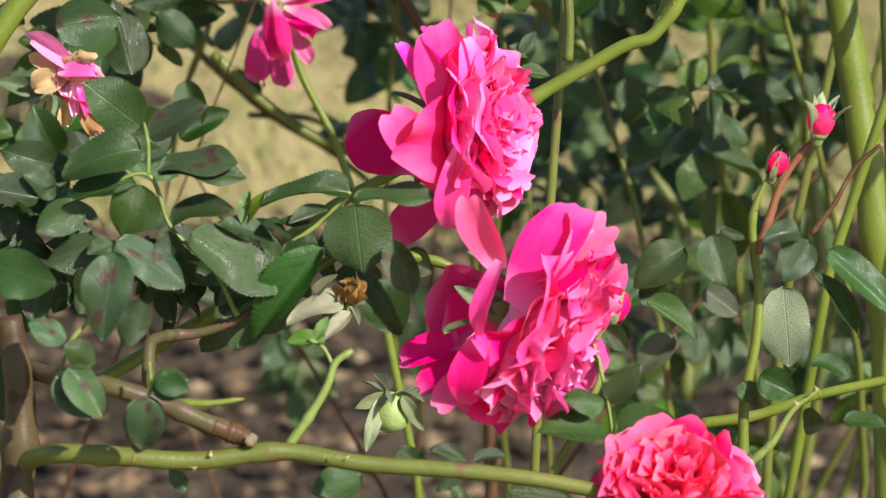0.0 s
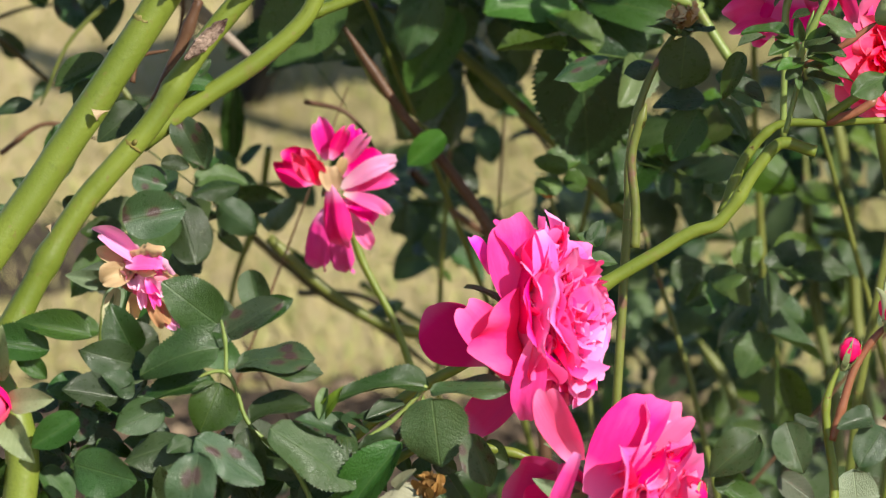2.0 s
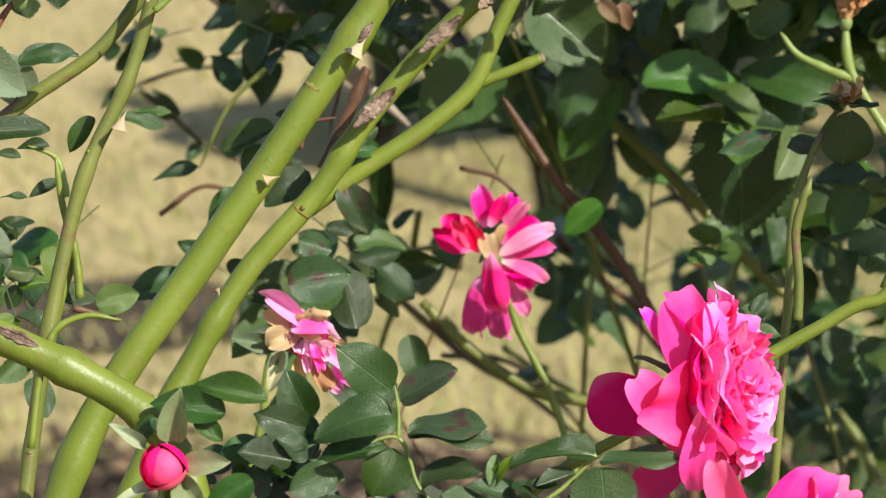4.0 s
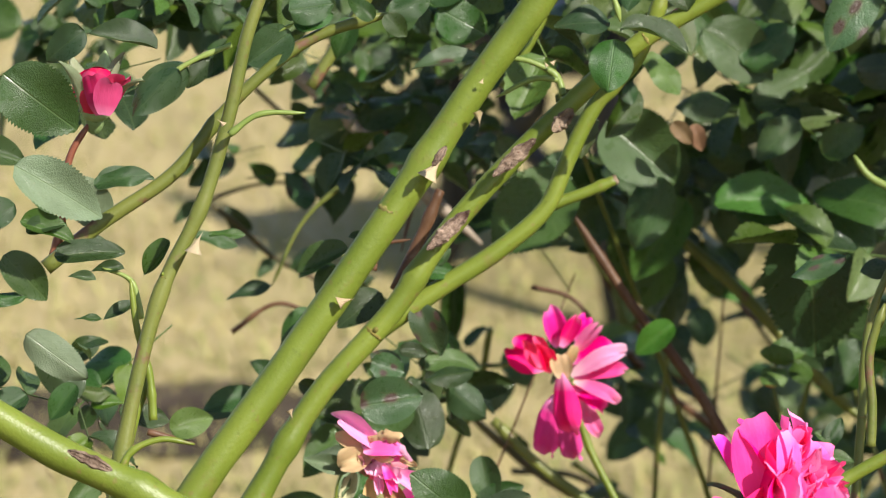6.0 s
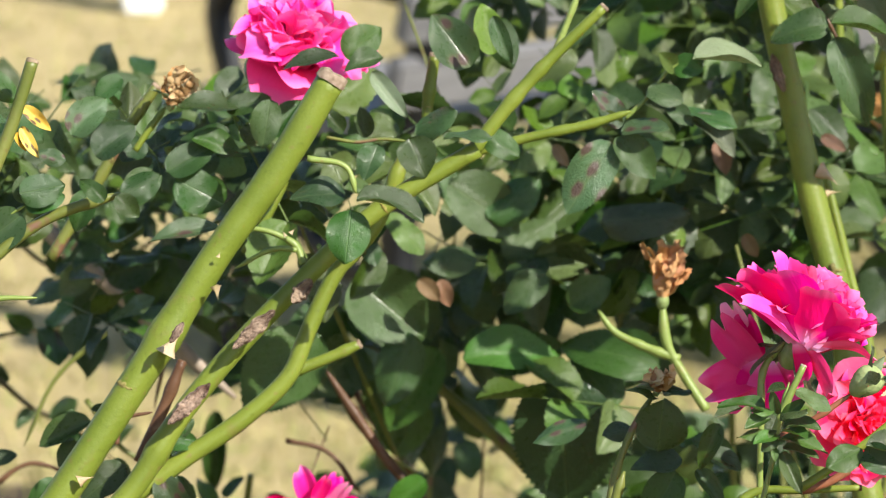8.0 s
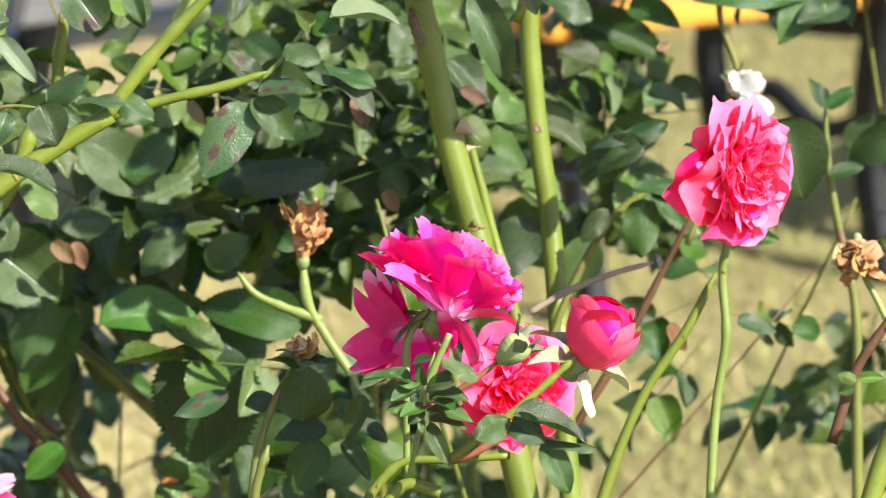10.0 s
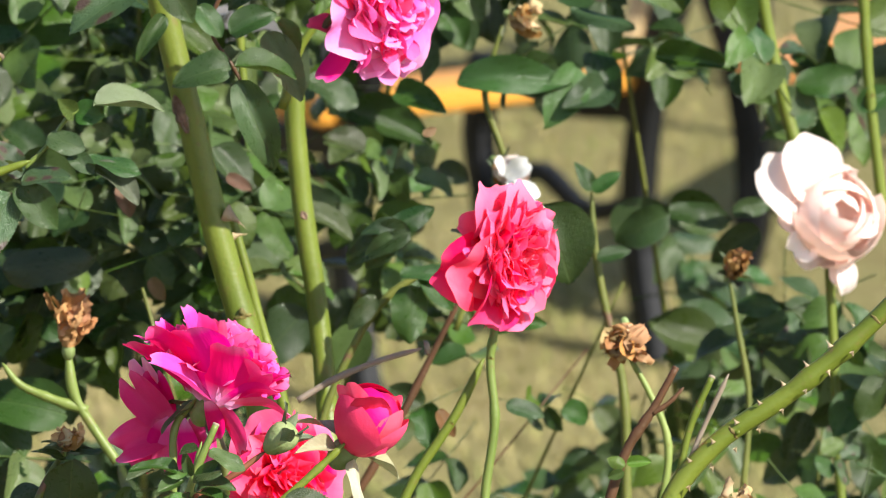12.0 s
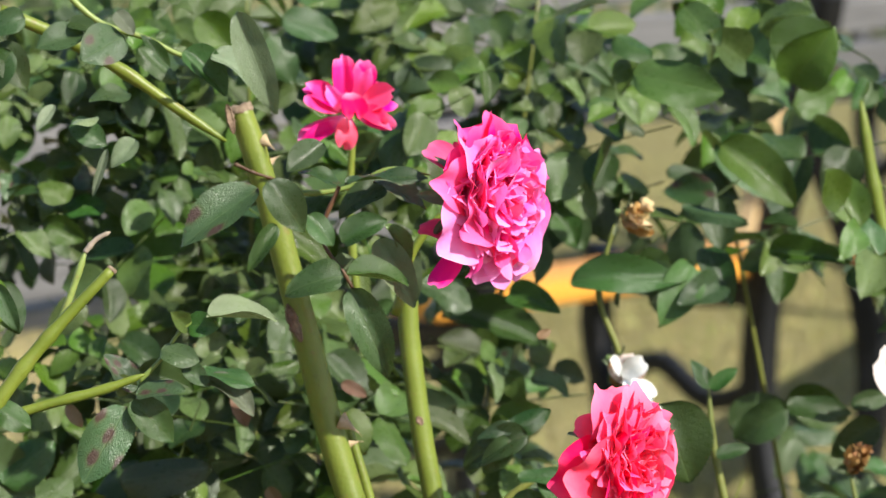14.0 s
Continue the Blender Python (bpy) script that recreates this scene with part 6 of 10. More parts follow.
stk = cane(right_twig, [(0.0627, 1.472, 1.054), (0.0721, 1.473, 1.063), (0.0815, 1.474, 1.075), (0.0934, 1.475, 1.082)], 0.00096, 0.00072, SHOOT, name='leaf_stalk', nodes=2)
red_bud_stem = cane(tall_bush, [(-0.2626, 1.296, 0.9595), (-0.2598, 1.3, 0.9705), (-0.2594, 1.302, 0.979), (-0.2565, 1.306, 0.9981), (-0.2486, 1.31, 1.011)], 0.00175, 0.00132, REDSTEM, 'reddish flower stalk', nodes=2)
bud_red = rosebud(red_bud_stem, (-0.2478, 1.311, 1.012), (0.0973, -0.0524, 0.9939), 0.02017, 0.01403, RED, 'dark red rosebud with thin green sepals', 8, 17, sepal_size=1.3, seed=3)
loose_petal(bud_red, (-0.243, 1.3, 1.0148), (-0.2344, 1.3, 1.0318), 0.62, (-0.6, 0.7, 0.3), CRIMSON, 'guard', 1)
loose_petal(bud_red, (-0.2429, 1.297, 1.015), (-0.2459, 1.296, 1.0314), 0.72, (0.1, 0.95, 0.2), CRIMSON, 'guard', 2)
loose_petal(bud_red, (-0.2418, 1.296, 1.0152), (-0.238, 1.293, 1.03), 0.7, (-0.2, 0.95, 0.2), CRIMSON, 'guard', 4)
loose_petal(bud_red, (-0.2438, 1.3, 1.0144), (-0.2518, 1.302, 1.0275), 0.5, (0.7, 0.6, 0.3), CRIMSON, 'guard', 0)
leaf(red_bud_stem, (-0.2768, 1.278, 1.034), (-0.2495, 1.279, 1.012), 0.75, 15, 0)
leaf(red_bud_stem, (-0.2531, 1.272, 0.9833), (-0.2679, 1.272, 0.9919), 0.6, 30, 0)
leaf(red_bud_stem, (-0.2428, 1.276, 0.9925), (-0.2219, 1.28, 0.9965), 0.45, 50, 0)
leaf(red_bud_stem, (-0.2569, 1.268, 0.9667), (-0.2308, 1.273, 0.9684), 0.45, 50, 0)
leaf(red_bud_stem, (-0.2719, 1.27, 0.9857), (-0.2883, 1.264, 0.9757), 0.6, 20, 0)
leaf(red_bud_stem, (-0.2675, 1.268, 0.9752), (-0.253, 1.272, 0.9791), 0.5, 40, 0)
leaf(red_bud_stem, (-0.2757, 1.264, 0.9671), (-0.2586, 1.264, 0.9502), 0.6, 30, 0)
leaf(red_bud_stem, (-0.212, 1.29, 1.035), (-0.2297, 1.284, 1.018), 0.5, 30, 0)
leaf(red_bud_stem, (-0.2868, 1.271, 1.007), (-0.2681, 1.274, 1.002), 0.6, 30, 0)
leaf(red_bud_stem, (-0.2667, 1.259, 0.9379), (-0.2432, 1.259, 0.921), 0.5, 25, 0, material=LEAF_PALE)
leaf(red_bud_stem, (-0.2474, 1.257, 0.919), (-0.2574, 1.252, 0.9069), 0.6, 30, 0)
leaf(red_bud_stem, (-0.2697, 1.268, 0.9794), (-0.2487, 1.271, 0.9728), 0.5, 50, 0)
leaf(red_bud_stem, (-0.2794, 1.26, 0.9506), (-0.267, 1.263, 0.9524), 0.5, 40, 0)
leaf(red_bud_stem, (-0.2657, 1.239, 1.007), (-0.2328, 1.241, 0.9886), 0.5, 25, 0, material=LEAF_PALE)
bud_near = rosebud(front_bush, (-0.1738, 1.161, 0.871), (0.0331, -0.9243, 0.3803), 0.01233, 0.01551, BUDPINK, 'round coral rosebud with spread pale sepals', 5, 78, count=4, sepal_size=0.5, seed=12, sepal_mat=SEPAL_GREEN)
part('sepal', LEAF_MESHES[SEPAL_GREEN.name][3], None, bud_near, m=blade_pose((-0.1705, 1.158, 0.8822), (-0.1675, 1.15, 0.9019), 0.5, 10))
part('sepal', LEAF_MESHES[SEPAL_GREEN.name][0], None, bud_near, m=blade_pose((-0.1668, 1.158, 0.8739), (-0.1502, 1.146, 0.8793), 0.44, 25))
part('sepal', LEAF_MESHES[SEPAL_GREEN.name][1], None, bud_near, m=blade_pose((-0.1689, 1.158, 0.8685), (-0.1579, 1.144, 0.8577), 0.5, 5))
part('sepal', LEAF_MESHES[SEPAL_GREEN.name][4], None, bud_near, m=blade_pose((-0.1736, 1.16, 0.8663), (-0.1904, 1.15, 0.8639), 0.26, 40))
part('sepal', LEAF_MESHES[SEPAL_GREEN.name][1], None, bud_near, m=blade_pose((-0.1803, 1.16, 0.8793), (-0.1907, 1.152, 0.8896), 0.3, 30))
bud_near_stem = cane(front_bush, [(-0.19, 1.167, 0.8034), (-0.1827, 1.178, 0.8313), (-0.1781, 1.186, 0.8501), (-0.1779, 1.19, 0.8616)], 0.00183, 0.00163, GREEN, nodes=2)
faded_rose = withered(tall_bush, (-0.0771, 1.556, 0.8493), (0.55, -0.70, 0.45), 0.0100, FADED, 'fading loose pink rose with drooping petals', 7, 60, 21, STRAW)
loose_petal(faded_rose, (-0.0773, 1.545, 0.8615), (-0.0807, 1.54, 0.8813), 0.52, (0.2, -0.9, 0.2), MAGENTA, 'ruffle')
loose_petal(faded_rose, (-0.0758, 1.54, 0.8629), (-0.0676, 1.538, 0.8787), 0.4, (0.2, -0.8, 0.5), MAGENTA, 'ruffle')
loose_petal(faded_rose, (-0.0693, 1.552, 0.8626), (-0.0643, 1.55, 0.8749), 0.65, (0.2, -0.9, 0.2), PINK, 'ruffle')
loose_petal(faded_rose, (-0.0702, 1.542, 0.8598), (-0.0573, 1.538, 0.8755), 0.34, (0.2, -0.7, 0.6), FADED, 'ruffle')
loose_petal(faded_rose, (-0.0728, 1.545, 0.855), (-0.051, 1.54, 0.864), 0.48, (0.2, -0.7, 0.6), MAGENTA, 'ruffle')
loose_petal(faded_rose, (-0.0711, 1.536, 0.8508), (-0.0472, 1.53, 0.8662), 0.32, (0.2, -0.7, 0.7), LILAC, 'ruffle')
loose_petal(faded_rose, (-0.07, 1.54, 0.8492), (-0.0448, 1.534, 0.8531), 0.32, (0.2, -0.7, 0.7), MAGENTA, 'ruffle')
loose_petal(faded_rose, (-0.0697, 1.534, 0.8487), (-0.0487, 1.526, 0.843), 0.32, (0.2, -0.7, 0.7), FADED, 'ruffle')
loose_petal(faded_rose, (-0.0713, 1.542, 0.8438), (-0.0549, 1.536, 0.8339), 0.5, (0.3, -0.8, 0.4), MAGENTA, 'limp')
loose_petal(faded_rose, (-0.0815, 1.55, 0.8507), (-0.1018, 1.545, 0.8635), 0.72, (-0.2, -0.9, 0.3), MAGENTA, 'limp')
loose_petal(faded_rose, (-0.0816, 1.54, 0.8521), (-0.0923, 1.534, 0.8698), 0.55, (-0.1, -0.8, 0.5), CORAL, 'limp')
loose_petal(faded_rose, (-0.0801, 1.536, 0.8519), (-0.087, 1.53, 0.8662), 0.5, (0.1, -0.8, 0.5), CORAL, 'limp')
loose_petal(faded_rose, (-0.0746, 1.534, 0.8499), (-0.0758, 1.532, 0.8623), 0.8, (0.0, -1.0, 0.2), STRAW, 'guard')
loose_petal(faded_rose, (-0.0732, 1.536, 0.8547), (-0.0692, 1.532, 0.8664), 0.4, (0.3, -0.9, 0.2), STRAW, 'guard')
loose_petal(faded_rose, (-0.0757, 1.534, 0.8525), (-0.0747, 1.526, 0.8248), 0.52, (0.5, 0.8, 0.2), MAGENTA, 'limp')
loose_petal(faded_rose, (-0.079, 1.545, 0.8388), (-0.0856, 1.538, 0.8111), 0.5, (0.4, 0.8, 0.2), MAGENTA, 'limp')
loose_petal(faded_rose, (-0.0736, 1.54, 0.8363), (-0.0725, 1.534, 0.8099), 0.5, (0.4, 0.8, 0.2), MAGENTA, 'limp')
loose_petal(faded_rose, (-0.0673, 1.542, 0.8386), (-0.0583, 1.536, 0.8213), 0.4, (0.4, -0.8, 0.2), FADED, 'limp')
faded_stem = cane(tall_bush, [(-0.0272, 1.534, 0), (-0.0272, 1.534, 0.7187), (-0.0487, 1.554, 0.7827), (-0.0646, 1.563, 0.8125), (-0.0726, 1.571, 0.8426)], 0.00208, 0.00156, GREEN, nodes=2)
wither_stem = cane(tall_bush, [(-0.1773, 1.421, 0.7681), (-0.1688, 1.433, 0.8026), (-0.1637, 1.443, 0.8328), (-0.1578, 1.446, 0.8399)], 0.00195, 0.00147, GREEN, nodes=2)
spent_b = shrivelled(wither_stem, (-0.1567, 1.389, 0.859), (0.8461, -0.435, -0.3081), 0.03000, 0.01600, (LILAC, STRAW, FADED, LILAC, STRAW, MAGENTA_HEART, STRAW), 'withered rose with straw and pink petals', 9, 7, 0.00900)
loose_petal(spent_b, (-0.1427, 1.385, 0.8576), (-0.1641, 1.38, 0.8735), 0.3, (0.2, -0.8, 0.5), LILAC, 'limp', 0)
loose_petal(spent_b, (-0.1505, 1.38, 0.8593), (-0.1345, 1.376, 0.861), 0.6, (0.1, -0.6, 0.8), MAGENTA_HEART, 'ruffle', 1)
loose_petal(spent_b, (-0.1487, 1.386, 0.854), (-0.1478, 1.384, 0.8675), 0.5, (0.1, -0.9, 0.3), LILAC, 'outer', 1)
loose_petal(spent_b, (-0.1472, 1.382, 0.8564), (-0.1608, 1.378, 0.8519), 0.75, (0.1, -0.8, 0.5), STRAW, 'limp', 2)
loose_petal(spent_b, (-0.1497, 1.384, 0.8587), (-0.162, 1.38, 0.8653), 0.5, (0.1, -0.8, 0.6), STRAW, 'outer', 2)
loose_petal(spent_b, (-0.139, 1.382, 0.8571), (-0.1276, 1.378, 0.8533), 0.26, (0.2, -0.8, 0.5), STRAW, 'limp', 3)
loose_petal(spent_b, (-0.1421, 1.378, 0.8548), (-0.1373, 1.372, 0.8427), 0.34, (0.3, -0.9, 0.1), MAGENTA_HEART, 'limp', 4)
loose_petal(spent_b, (-0.1446, 1.38, 0.8534), (-0.1431, 1.374, 0.8414), 0.3, (0.1, -0.9, 0.1), LILAC, 'limp', 1)
loose_petal(spent_b, (-0.1421, 1.378, 0.8492), (-0.134, 1.372, 0.8343), 0.45, (0.3, -0.9, 0.1), RUST, 'limp', 5)
loose_petal(spent_b, (-0.1476, 1.382, 0.8479), (-0.1472, 1.378, 0.8357), 0.45, (0.0, -0.9, 0.2), STRAW, 'limp', 0)
loose_petal(spent_b, (-0.1388, 1.38, 0.8512), (-0.123, 1.374, 0.8413), 0.42, (0.2, -0.8, 0.5), LILAC, 'limp', 2)
loose_petal(spent_b, (-0.1337, 1.376, 0.844), (-0.1192, 1.37, 0.8378), 0.45, (0.1, -0.7, 0.7), MAGENTA_HEART, 'outer', 3)
loose_petal(spent_b, (-0.1397, 1.378, 0.8444), (-0.1287, 1.372, 0.8337), 0.4, (0.2, -0.8, 0.4), LILAC, 'limp', 3)
part('sepal', LEAF_MESHES[LEAF_PALE.name][1], None, spent_b, m=blade_pose((-0.1569, 1.386, 0.8496), (-0.1744, 1.38, 0.8553), 0.42, 25))
part('sepal', LEAF_MESHES[SEPAL_DRY.name][1], None, spent_b, m=blade_pose((-0.1546, 1.386, 0.8482), (-0.1606, 1.38, 0.8317), 0.34, 25))
part('sepal', LEAF_MESHES[LEAF_PALE.name][1], None, spent_b, m=blade_pose((-0.1574, 1.386, 0.8464), (-0.1592, 1.38, 0.8396), 0.4, 25))
leaf(wither_stem, (-0.1552, 1.417, 0.8483), (-0.1765, 1.414, 0.8449), 0.3, 30, 0, material=LEAF_PALE)
leaf(wither_stem, (-0.1573, 1.415, 0.8414), (-0.1627, 1.409, 0.8231), 0.4, 20, 0, material=LEAF_PALE)
rose_top = full_rose(tall_bush, (-0.0783, 1.493, 1.076), (0.2202, -0.4328, 0.8742), 0.0290, MAGENTA, 'magenta pink rose behind the pruned cane', seed=14, count=48, skirt=9)
rose_top_stem = cane(tall_bush, [(-0.101, 1.497, 0.9902), (-0.0816, 1.505, 1.027), (-0.0796, 1.513, 1.073)], 0.00198, 0.00173, GREEN, nodes=2)
hip_orange = rose_hip(tall_bush, (0.0225, 1.688, 0.8108), (0.3078, 0.057, 0.9497), 0.00948, HIP_ORANGE, 'ripe orange rose hip')
hip_stem = cane(tall_bush, [(0.0401, 1.674, 0), (0.0401, 1.674, 0.7293), (0.0313, 1.689, 0.7773), (0.0226, 1.697, 0.8069)], 0.00140, 0.00112, OLIVE, nodes=2)
leaf(hip_stem, (-0.1607, 1.59, 0.8338), (-0.1715, 1.591, 0.8389), 0.6, 20, 0)
leaf(wither_stem, (-0.1381, 1.473, 0.8557), (-0.1599, 1.468, 0.8437), 0.8, 15, 0, material=LEAF_SPOT)
leaf(wither_stem, (-0.1434, 1.476, 0.8688), (-0.1571, 1.477, 0.8747), 0.7, 20, 0, material=LEAF_SPOT)
leaf(wither_stem, (-0.1317, 1.484, 0.894), (-0.1262, 1.479, 0.8737), 0.55, 15, 0, material=LEAF_SPOT)
leaf(wither_stem, (-0.1301, 1.468, 0.8343), (-0.1396, 1.476, 0.8652), 0.6, 20, 0)
leaf(wither_stem, (-0.1121, 1.462, 0.8108), (-0.1416, 1.459, 0.8083), 0.8, 15, 0)
leaf(wither_stem, (-0.1096, 1.461, 0.8085), (-0.089, 1.466, 0.8205), 0.5, 30, 0)
leaf(wither_stem, (-0.1078, 1.468, 0.8321), (-0.1023, 1.462, 0.8109), 0.6, 20, 0)
leaf(wither_stem, (-0.1711, 1.456, 0.8082), (-0.2006, 1.454, 0.8107), 0.5, 50, 0)
leaf(wither_stem, (-0.207, 1.467, 0.8581), (-0.23, 1.462, 0.8512), 0.5, 50, 0)
leaf(wither_stem, (-0.1974, 1.47, 0.8652), (-0.2086, 1.47, 0.8724), 0.6, 40, 0)
leaf(wither_stem, (-0.1875, 1.47, 0.8628), (-0.1762, 1.47, 0.8556), 0.6, 30, 0)
leaf(wither_stem, (-0.1113, 1.478, 0.8678), (-0.1334, 1.476, 0.8652), 0.45, 50, 0)
leaf(wither_stem, (-0.1465, 1.458, 0.8059), (-0.1708, 1.452, 0.7965), 0.7, 30, 0)
leaf(wither_stem, (-0.134, 1.457, 0.8013), (-0.1092, 1.457, 0.7944), 0.6, 30, 0)
leaf(wither_stem, (-0.1718, 1.487, 0.9203), (-0.1899, 1.482, 0.9083), 0.5, 40, 0)
leaf(wither_stem, (-0.174, 1.485, 0.9131), (-0.1811, 1.48, 0.8987), 0.5, 30, 0)
leaf(wither_stem, (-0.1834, 1.479, 0.8939), (-0.1952, 1.473, 0.8771), 0.6, 20, 0)
leaf(wither_stem, (-0.1344, 1.486, 0.906), (-0.1244, 1.486, 0.8988), 0.6, 30, 0)
leaf(hip_stem, (-0.1399, 1.504, 0.8442), (-0.1648, 1.504, 0.8518), 0.75, 15, 0, material=LEAF_SPOT)
leaf(hip_stem, (-0.1776, 1.518, 0.9126), (-0.1924, 1.514, 0.9056), 0.5, 30, 0)
leaf(hip_stem, (-0.2047, 1.511, 0.8961), (-0.2243, 1.506, 0.8905), 0.35, 50, 0)
leaf(hip_stem, (-0.1302, 1.515, 0.8827), (-0.1351, 1.511, 0.8658), 0.7, 20, 0, material=LEAF_SPOT)
leaf(hip_stem, (-0.1626, 1.515, 0.8929), (-0.1551, 1.512, 0.8782), 0.6, 30, 0)
leaf(hip_stem, (-0.2092, 1.498, 0.8504), (-0.2312, 1.492, 0.839), 0.5, 30, 0)
leaf(hip_stem, (-0.2391, 1.511, 0.9188), (-0.2195, 1.513, 0.9134), 0.4, 50, 0)

# ---- rose bush with the clustered blooms ----
cluster_bush = thing('rose_bush', (0.149, 1.5, 0), 'rose bush with clustered pink blooms and thick canes', 'rose bush', 'rose bushes')
thick_cane = cane(cluster_bush, [(0.2011, 1.42, 0), (0.2011, 1.42, 0.635), (0.1974, 1.455, 0.7224), (0.1899, 1.466, 0.7816), (0.1797, 1.483, 0.8373), (0.17, 1.497, 0.8861), (0.1591, 1.526, 0.9624), (0.147, 1.539, 1.01), (0.1372, 1.549, 1.056), (0.1291, 1.556, 1.092), (0.1189, 1.563, 1.134), (0.1136, 1.566, 1.152)], 0.00782, 0.00537, GREEN, 'thick green cane with a flat pruned top', nodes=1, taper=False)
cut_end(thick_cane, (0.1136, 1.566, 1.152), (-0.2737, 0.1463, 0.9506), 0.00537, CUT)
thick_side = cane(thick_cane, [(0.1792, 1.536, 0.9129), (0.1747, 1.543, 0.9356), (0.168, 1.55, 0.9609), (0.1604, 1.558, 0.9923), (0.1548, 1.564, 1.015)], 0.00298, 0.00199, GREEN, name='branch', nodes=2)
thorn(thick_cane, (0.1527, 1.543, 1.007), (0.1634, 1.542, 1.011))
thorn(thick_cane, (0.1263, 1.567, 1.129), (0.1314, 1.567, 1.133))
thorn(thick_cane, (0.1216, 1.567, 1.121), (0.1111, 1.568, 1.128))
spot_cane = cane(cluster_bush, [(0.2139, 1.474, 0), (0.2139, 1.474, 0.6386), (0.21, 1.501, 0.7057), (0.2051, 1.512, 0.7668), (0.1988, 1.543, 0.875), (0.1956, 1.585, 0.9661), (0.1912, 1.594, 1.001), (0.1882, 1.603, 1.04), (0.1871, 1.609, 1.071), (0.1839, 1.611, 1.083)], 0.00507, 0.00457, GREEN, 'smooth green cane with a dark spot', nodes=0, taper=False)
scar(spot_cane, (0.1879, 1.579, 1.01), (0.1903, 1.578, 1.006), 0.00175)
scar(thick_cane, (0.1296, 1.5465, 1.0696), (0.135, 1.5425, 1.0532), 0.00290)
thorn(thick_cane, (0.1232, 1.56, 1.1387), (0.1301, 1.553, 1.1355))
thorn(thick_cane, (0.1514, 1.536, 1.0185), (0.1632, 1.53, 1.0134))
dry_stub = cane(thick_cane, [(0.1095, 1.552, 1.1306), (0.1179, 1.553, 1.1262), (0.1271, 1.555, 1.1226)], 0.00085, 0.00060, BROWN, name='twig', nodes=2)
scar(thick_cane, (0.1077, 1.5605, 1.1555), (0.11, 1.5575, 1.1426), 0.00200)
leaf(spot_cane, (0.1849, 1.572, 1.092), (0.1872, 1.566, 1.063), 0.35, 20, 0, material=LEAF_PALE)
leaf(spot_cane, (0.1777, 1.573, 1.097), (0.1909, 1.571, 1.089), 0.4, 40, 0, material=LEAF_YOUNG)
leaf(thick_cane, (0.1144, 1.48, 1.1313), (0.081, 1.4745, 1.1099), 0.51, 51, -8, material=LEAF_SPOT)
leaf(thick_cane, (0.1182, 1.48, 1.1331), (0.1333, 1.4744, 1.1136), 0.62, 28, -5)
leaf(thick_cane, (0.1351, 1.486, 1.1178), (0.1454, 1.4833, 1.105), 0.63, 28, 4)
leaf(thick_cane, (0.1484, 1.485, 1.106), (0.1663, 1.4822, 1.116), 0.64, 43, 8)
leaf(thick_cane, (0.148, 1.475, 1.0931), (0.1241, 1.4728, 1.0918), 0.70, 46, 8)
leaf(thick_cane, (0.149, 1.475, 1.094), (0.1737, 1.4665, 1.0938), 0.62, 74, 0)
leaf(thick_cane, (0.1502, 1.47, 1.0891), (0.1647, 1.4623, 1.0526), 0.41, 25, -7)
leaf(thick_cane, (0.1435, 1.5, 1.1456), (0.1275, 1.4921, 1.1356), 0.59, 40, -2)
leaf(thick_cane, (0.1501, 1.5, 1.1287), (0.1325, 1.4962, 1.1343), 0.64, 71, 13)
leaf(thick_cane, (0.1515, 1.495, 1.1298), (0.1856, 1.4898, 1.131), 0.33, 74, -4)
leaf(thick_cane, (0.1637, 1.5, 1.1274), (0.1853, 1.4911, 1.1232), 0.62, 72, -4, material=LEAF_PALE)
leaf(thick_cane, (0.1694, 1.505, 1.1252), (0.1491, 1.4977, 1.1196), 0.66, 50, -9)
leaf(thick_cane, (0.1635, 1.49, 1.1052), (0.1782, 1.4813, 1.0782), 0.44, 30, -7, material=LEAF_PALE)
leaf(thick_cane, (0.1667, 1.488, 1.1113), (0.1807, 1.4856, 1.0977), 0.47, 46, 13, material=LEAF_YOUNG)
leaf(thick_cane, (0.1522, 1.5, 1.0981), (0.1476, 1.4966, 1.0888), 0.95, 16, 13, material=LEAF_PALE)
leaf(thick_cane, (0.1238, 1.51, 1.1097), (0.1108, 1.5001, 1.0952), 0.37, 36, 3)
leaf(thick_cane, (0.1099, 1.5, 1.2014), (0.1245, 1.4979, 1.1577), 0.31, 23, -12, material=LEAF_PALE)
stk = cane(thick_cane, [(0.1221, 1.512, 1.126), (0.1361, 1.51, 1.123), (0.1551, 1.509, 1.125), (0.1718, 1.508, 1.132), (0.1882, 1.506, 1.129)], 0.00118, 0.00095, SHOOT, name='leaf_stalk', nodes=2)
stk = cane(thick_cane, [(0.1495, 1.499, 1.127), (0.1415, 1.497, 1.106), (0.1506, 1.493, 1.09), (0.1549, 1.491, 1.082)], 0.00094, 0.00070, BROWN, name='leaf_stalk', nodes=2)
top_cane = cane(cluster_bush, [(0.0128, 1.564, 1.199), (0.0433, 1.563, 1.184), (0.0643, 1.561, 1.171), (0.083, 1.558, 1.157), (0.1064, 1.555, 1.14)], 0.00291, 0.00218, GREEN, 'green cane crossing to the pruned top', nodes=2)
top_arm = cane(top_cane, [(0.0348, 1.546, 1.214), (0.0552, 1.543, 1.194), (0.0739, 1.542, 1.187), (0.0902, 1.54, 1.179), (0.1069, 1.54, 1.18)], 0.00144, 0.00096, SHOOT, name='twig', nodes=2)
leaf(top_cane, (0.0636, 1.528, 1.1904), (0.0458, 1.5198, 1.1816), 0.87, 16, -8, material=LEAF_SPOT)
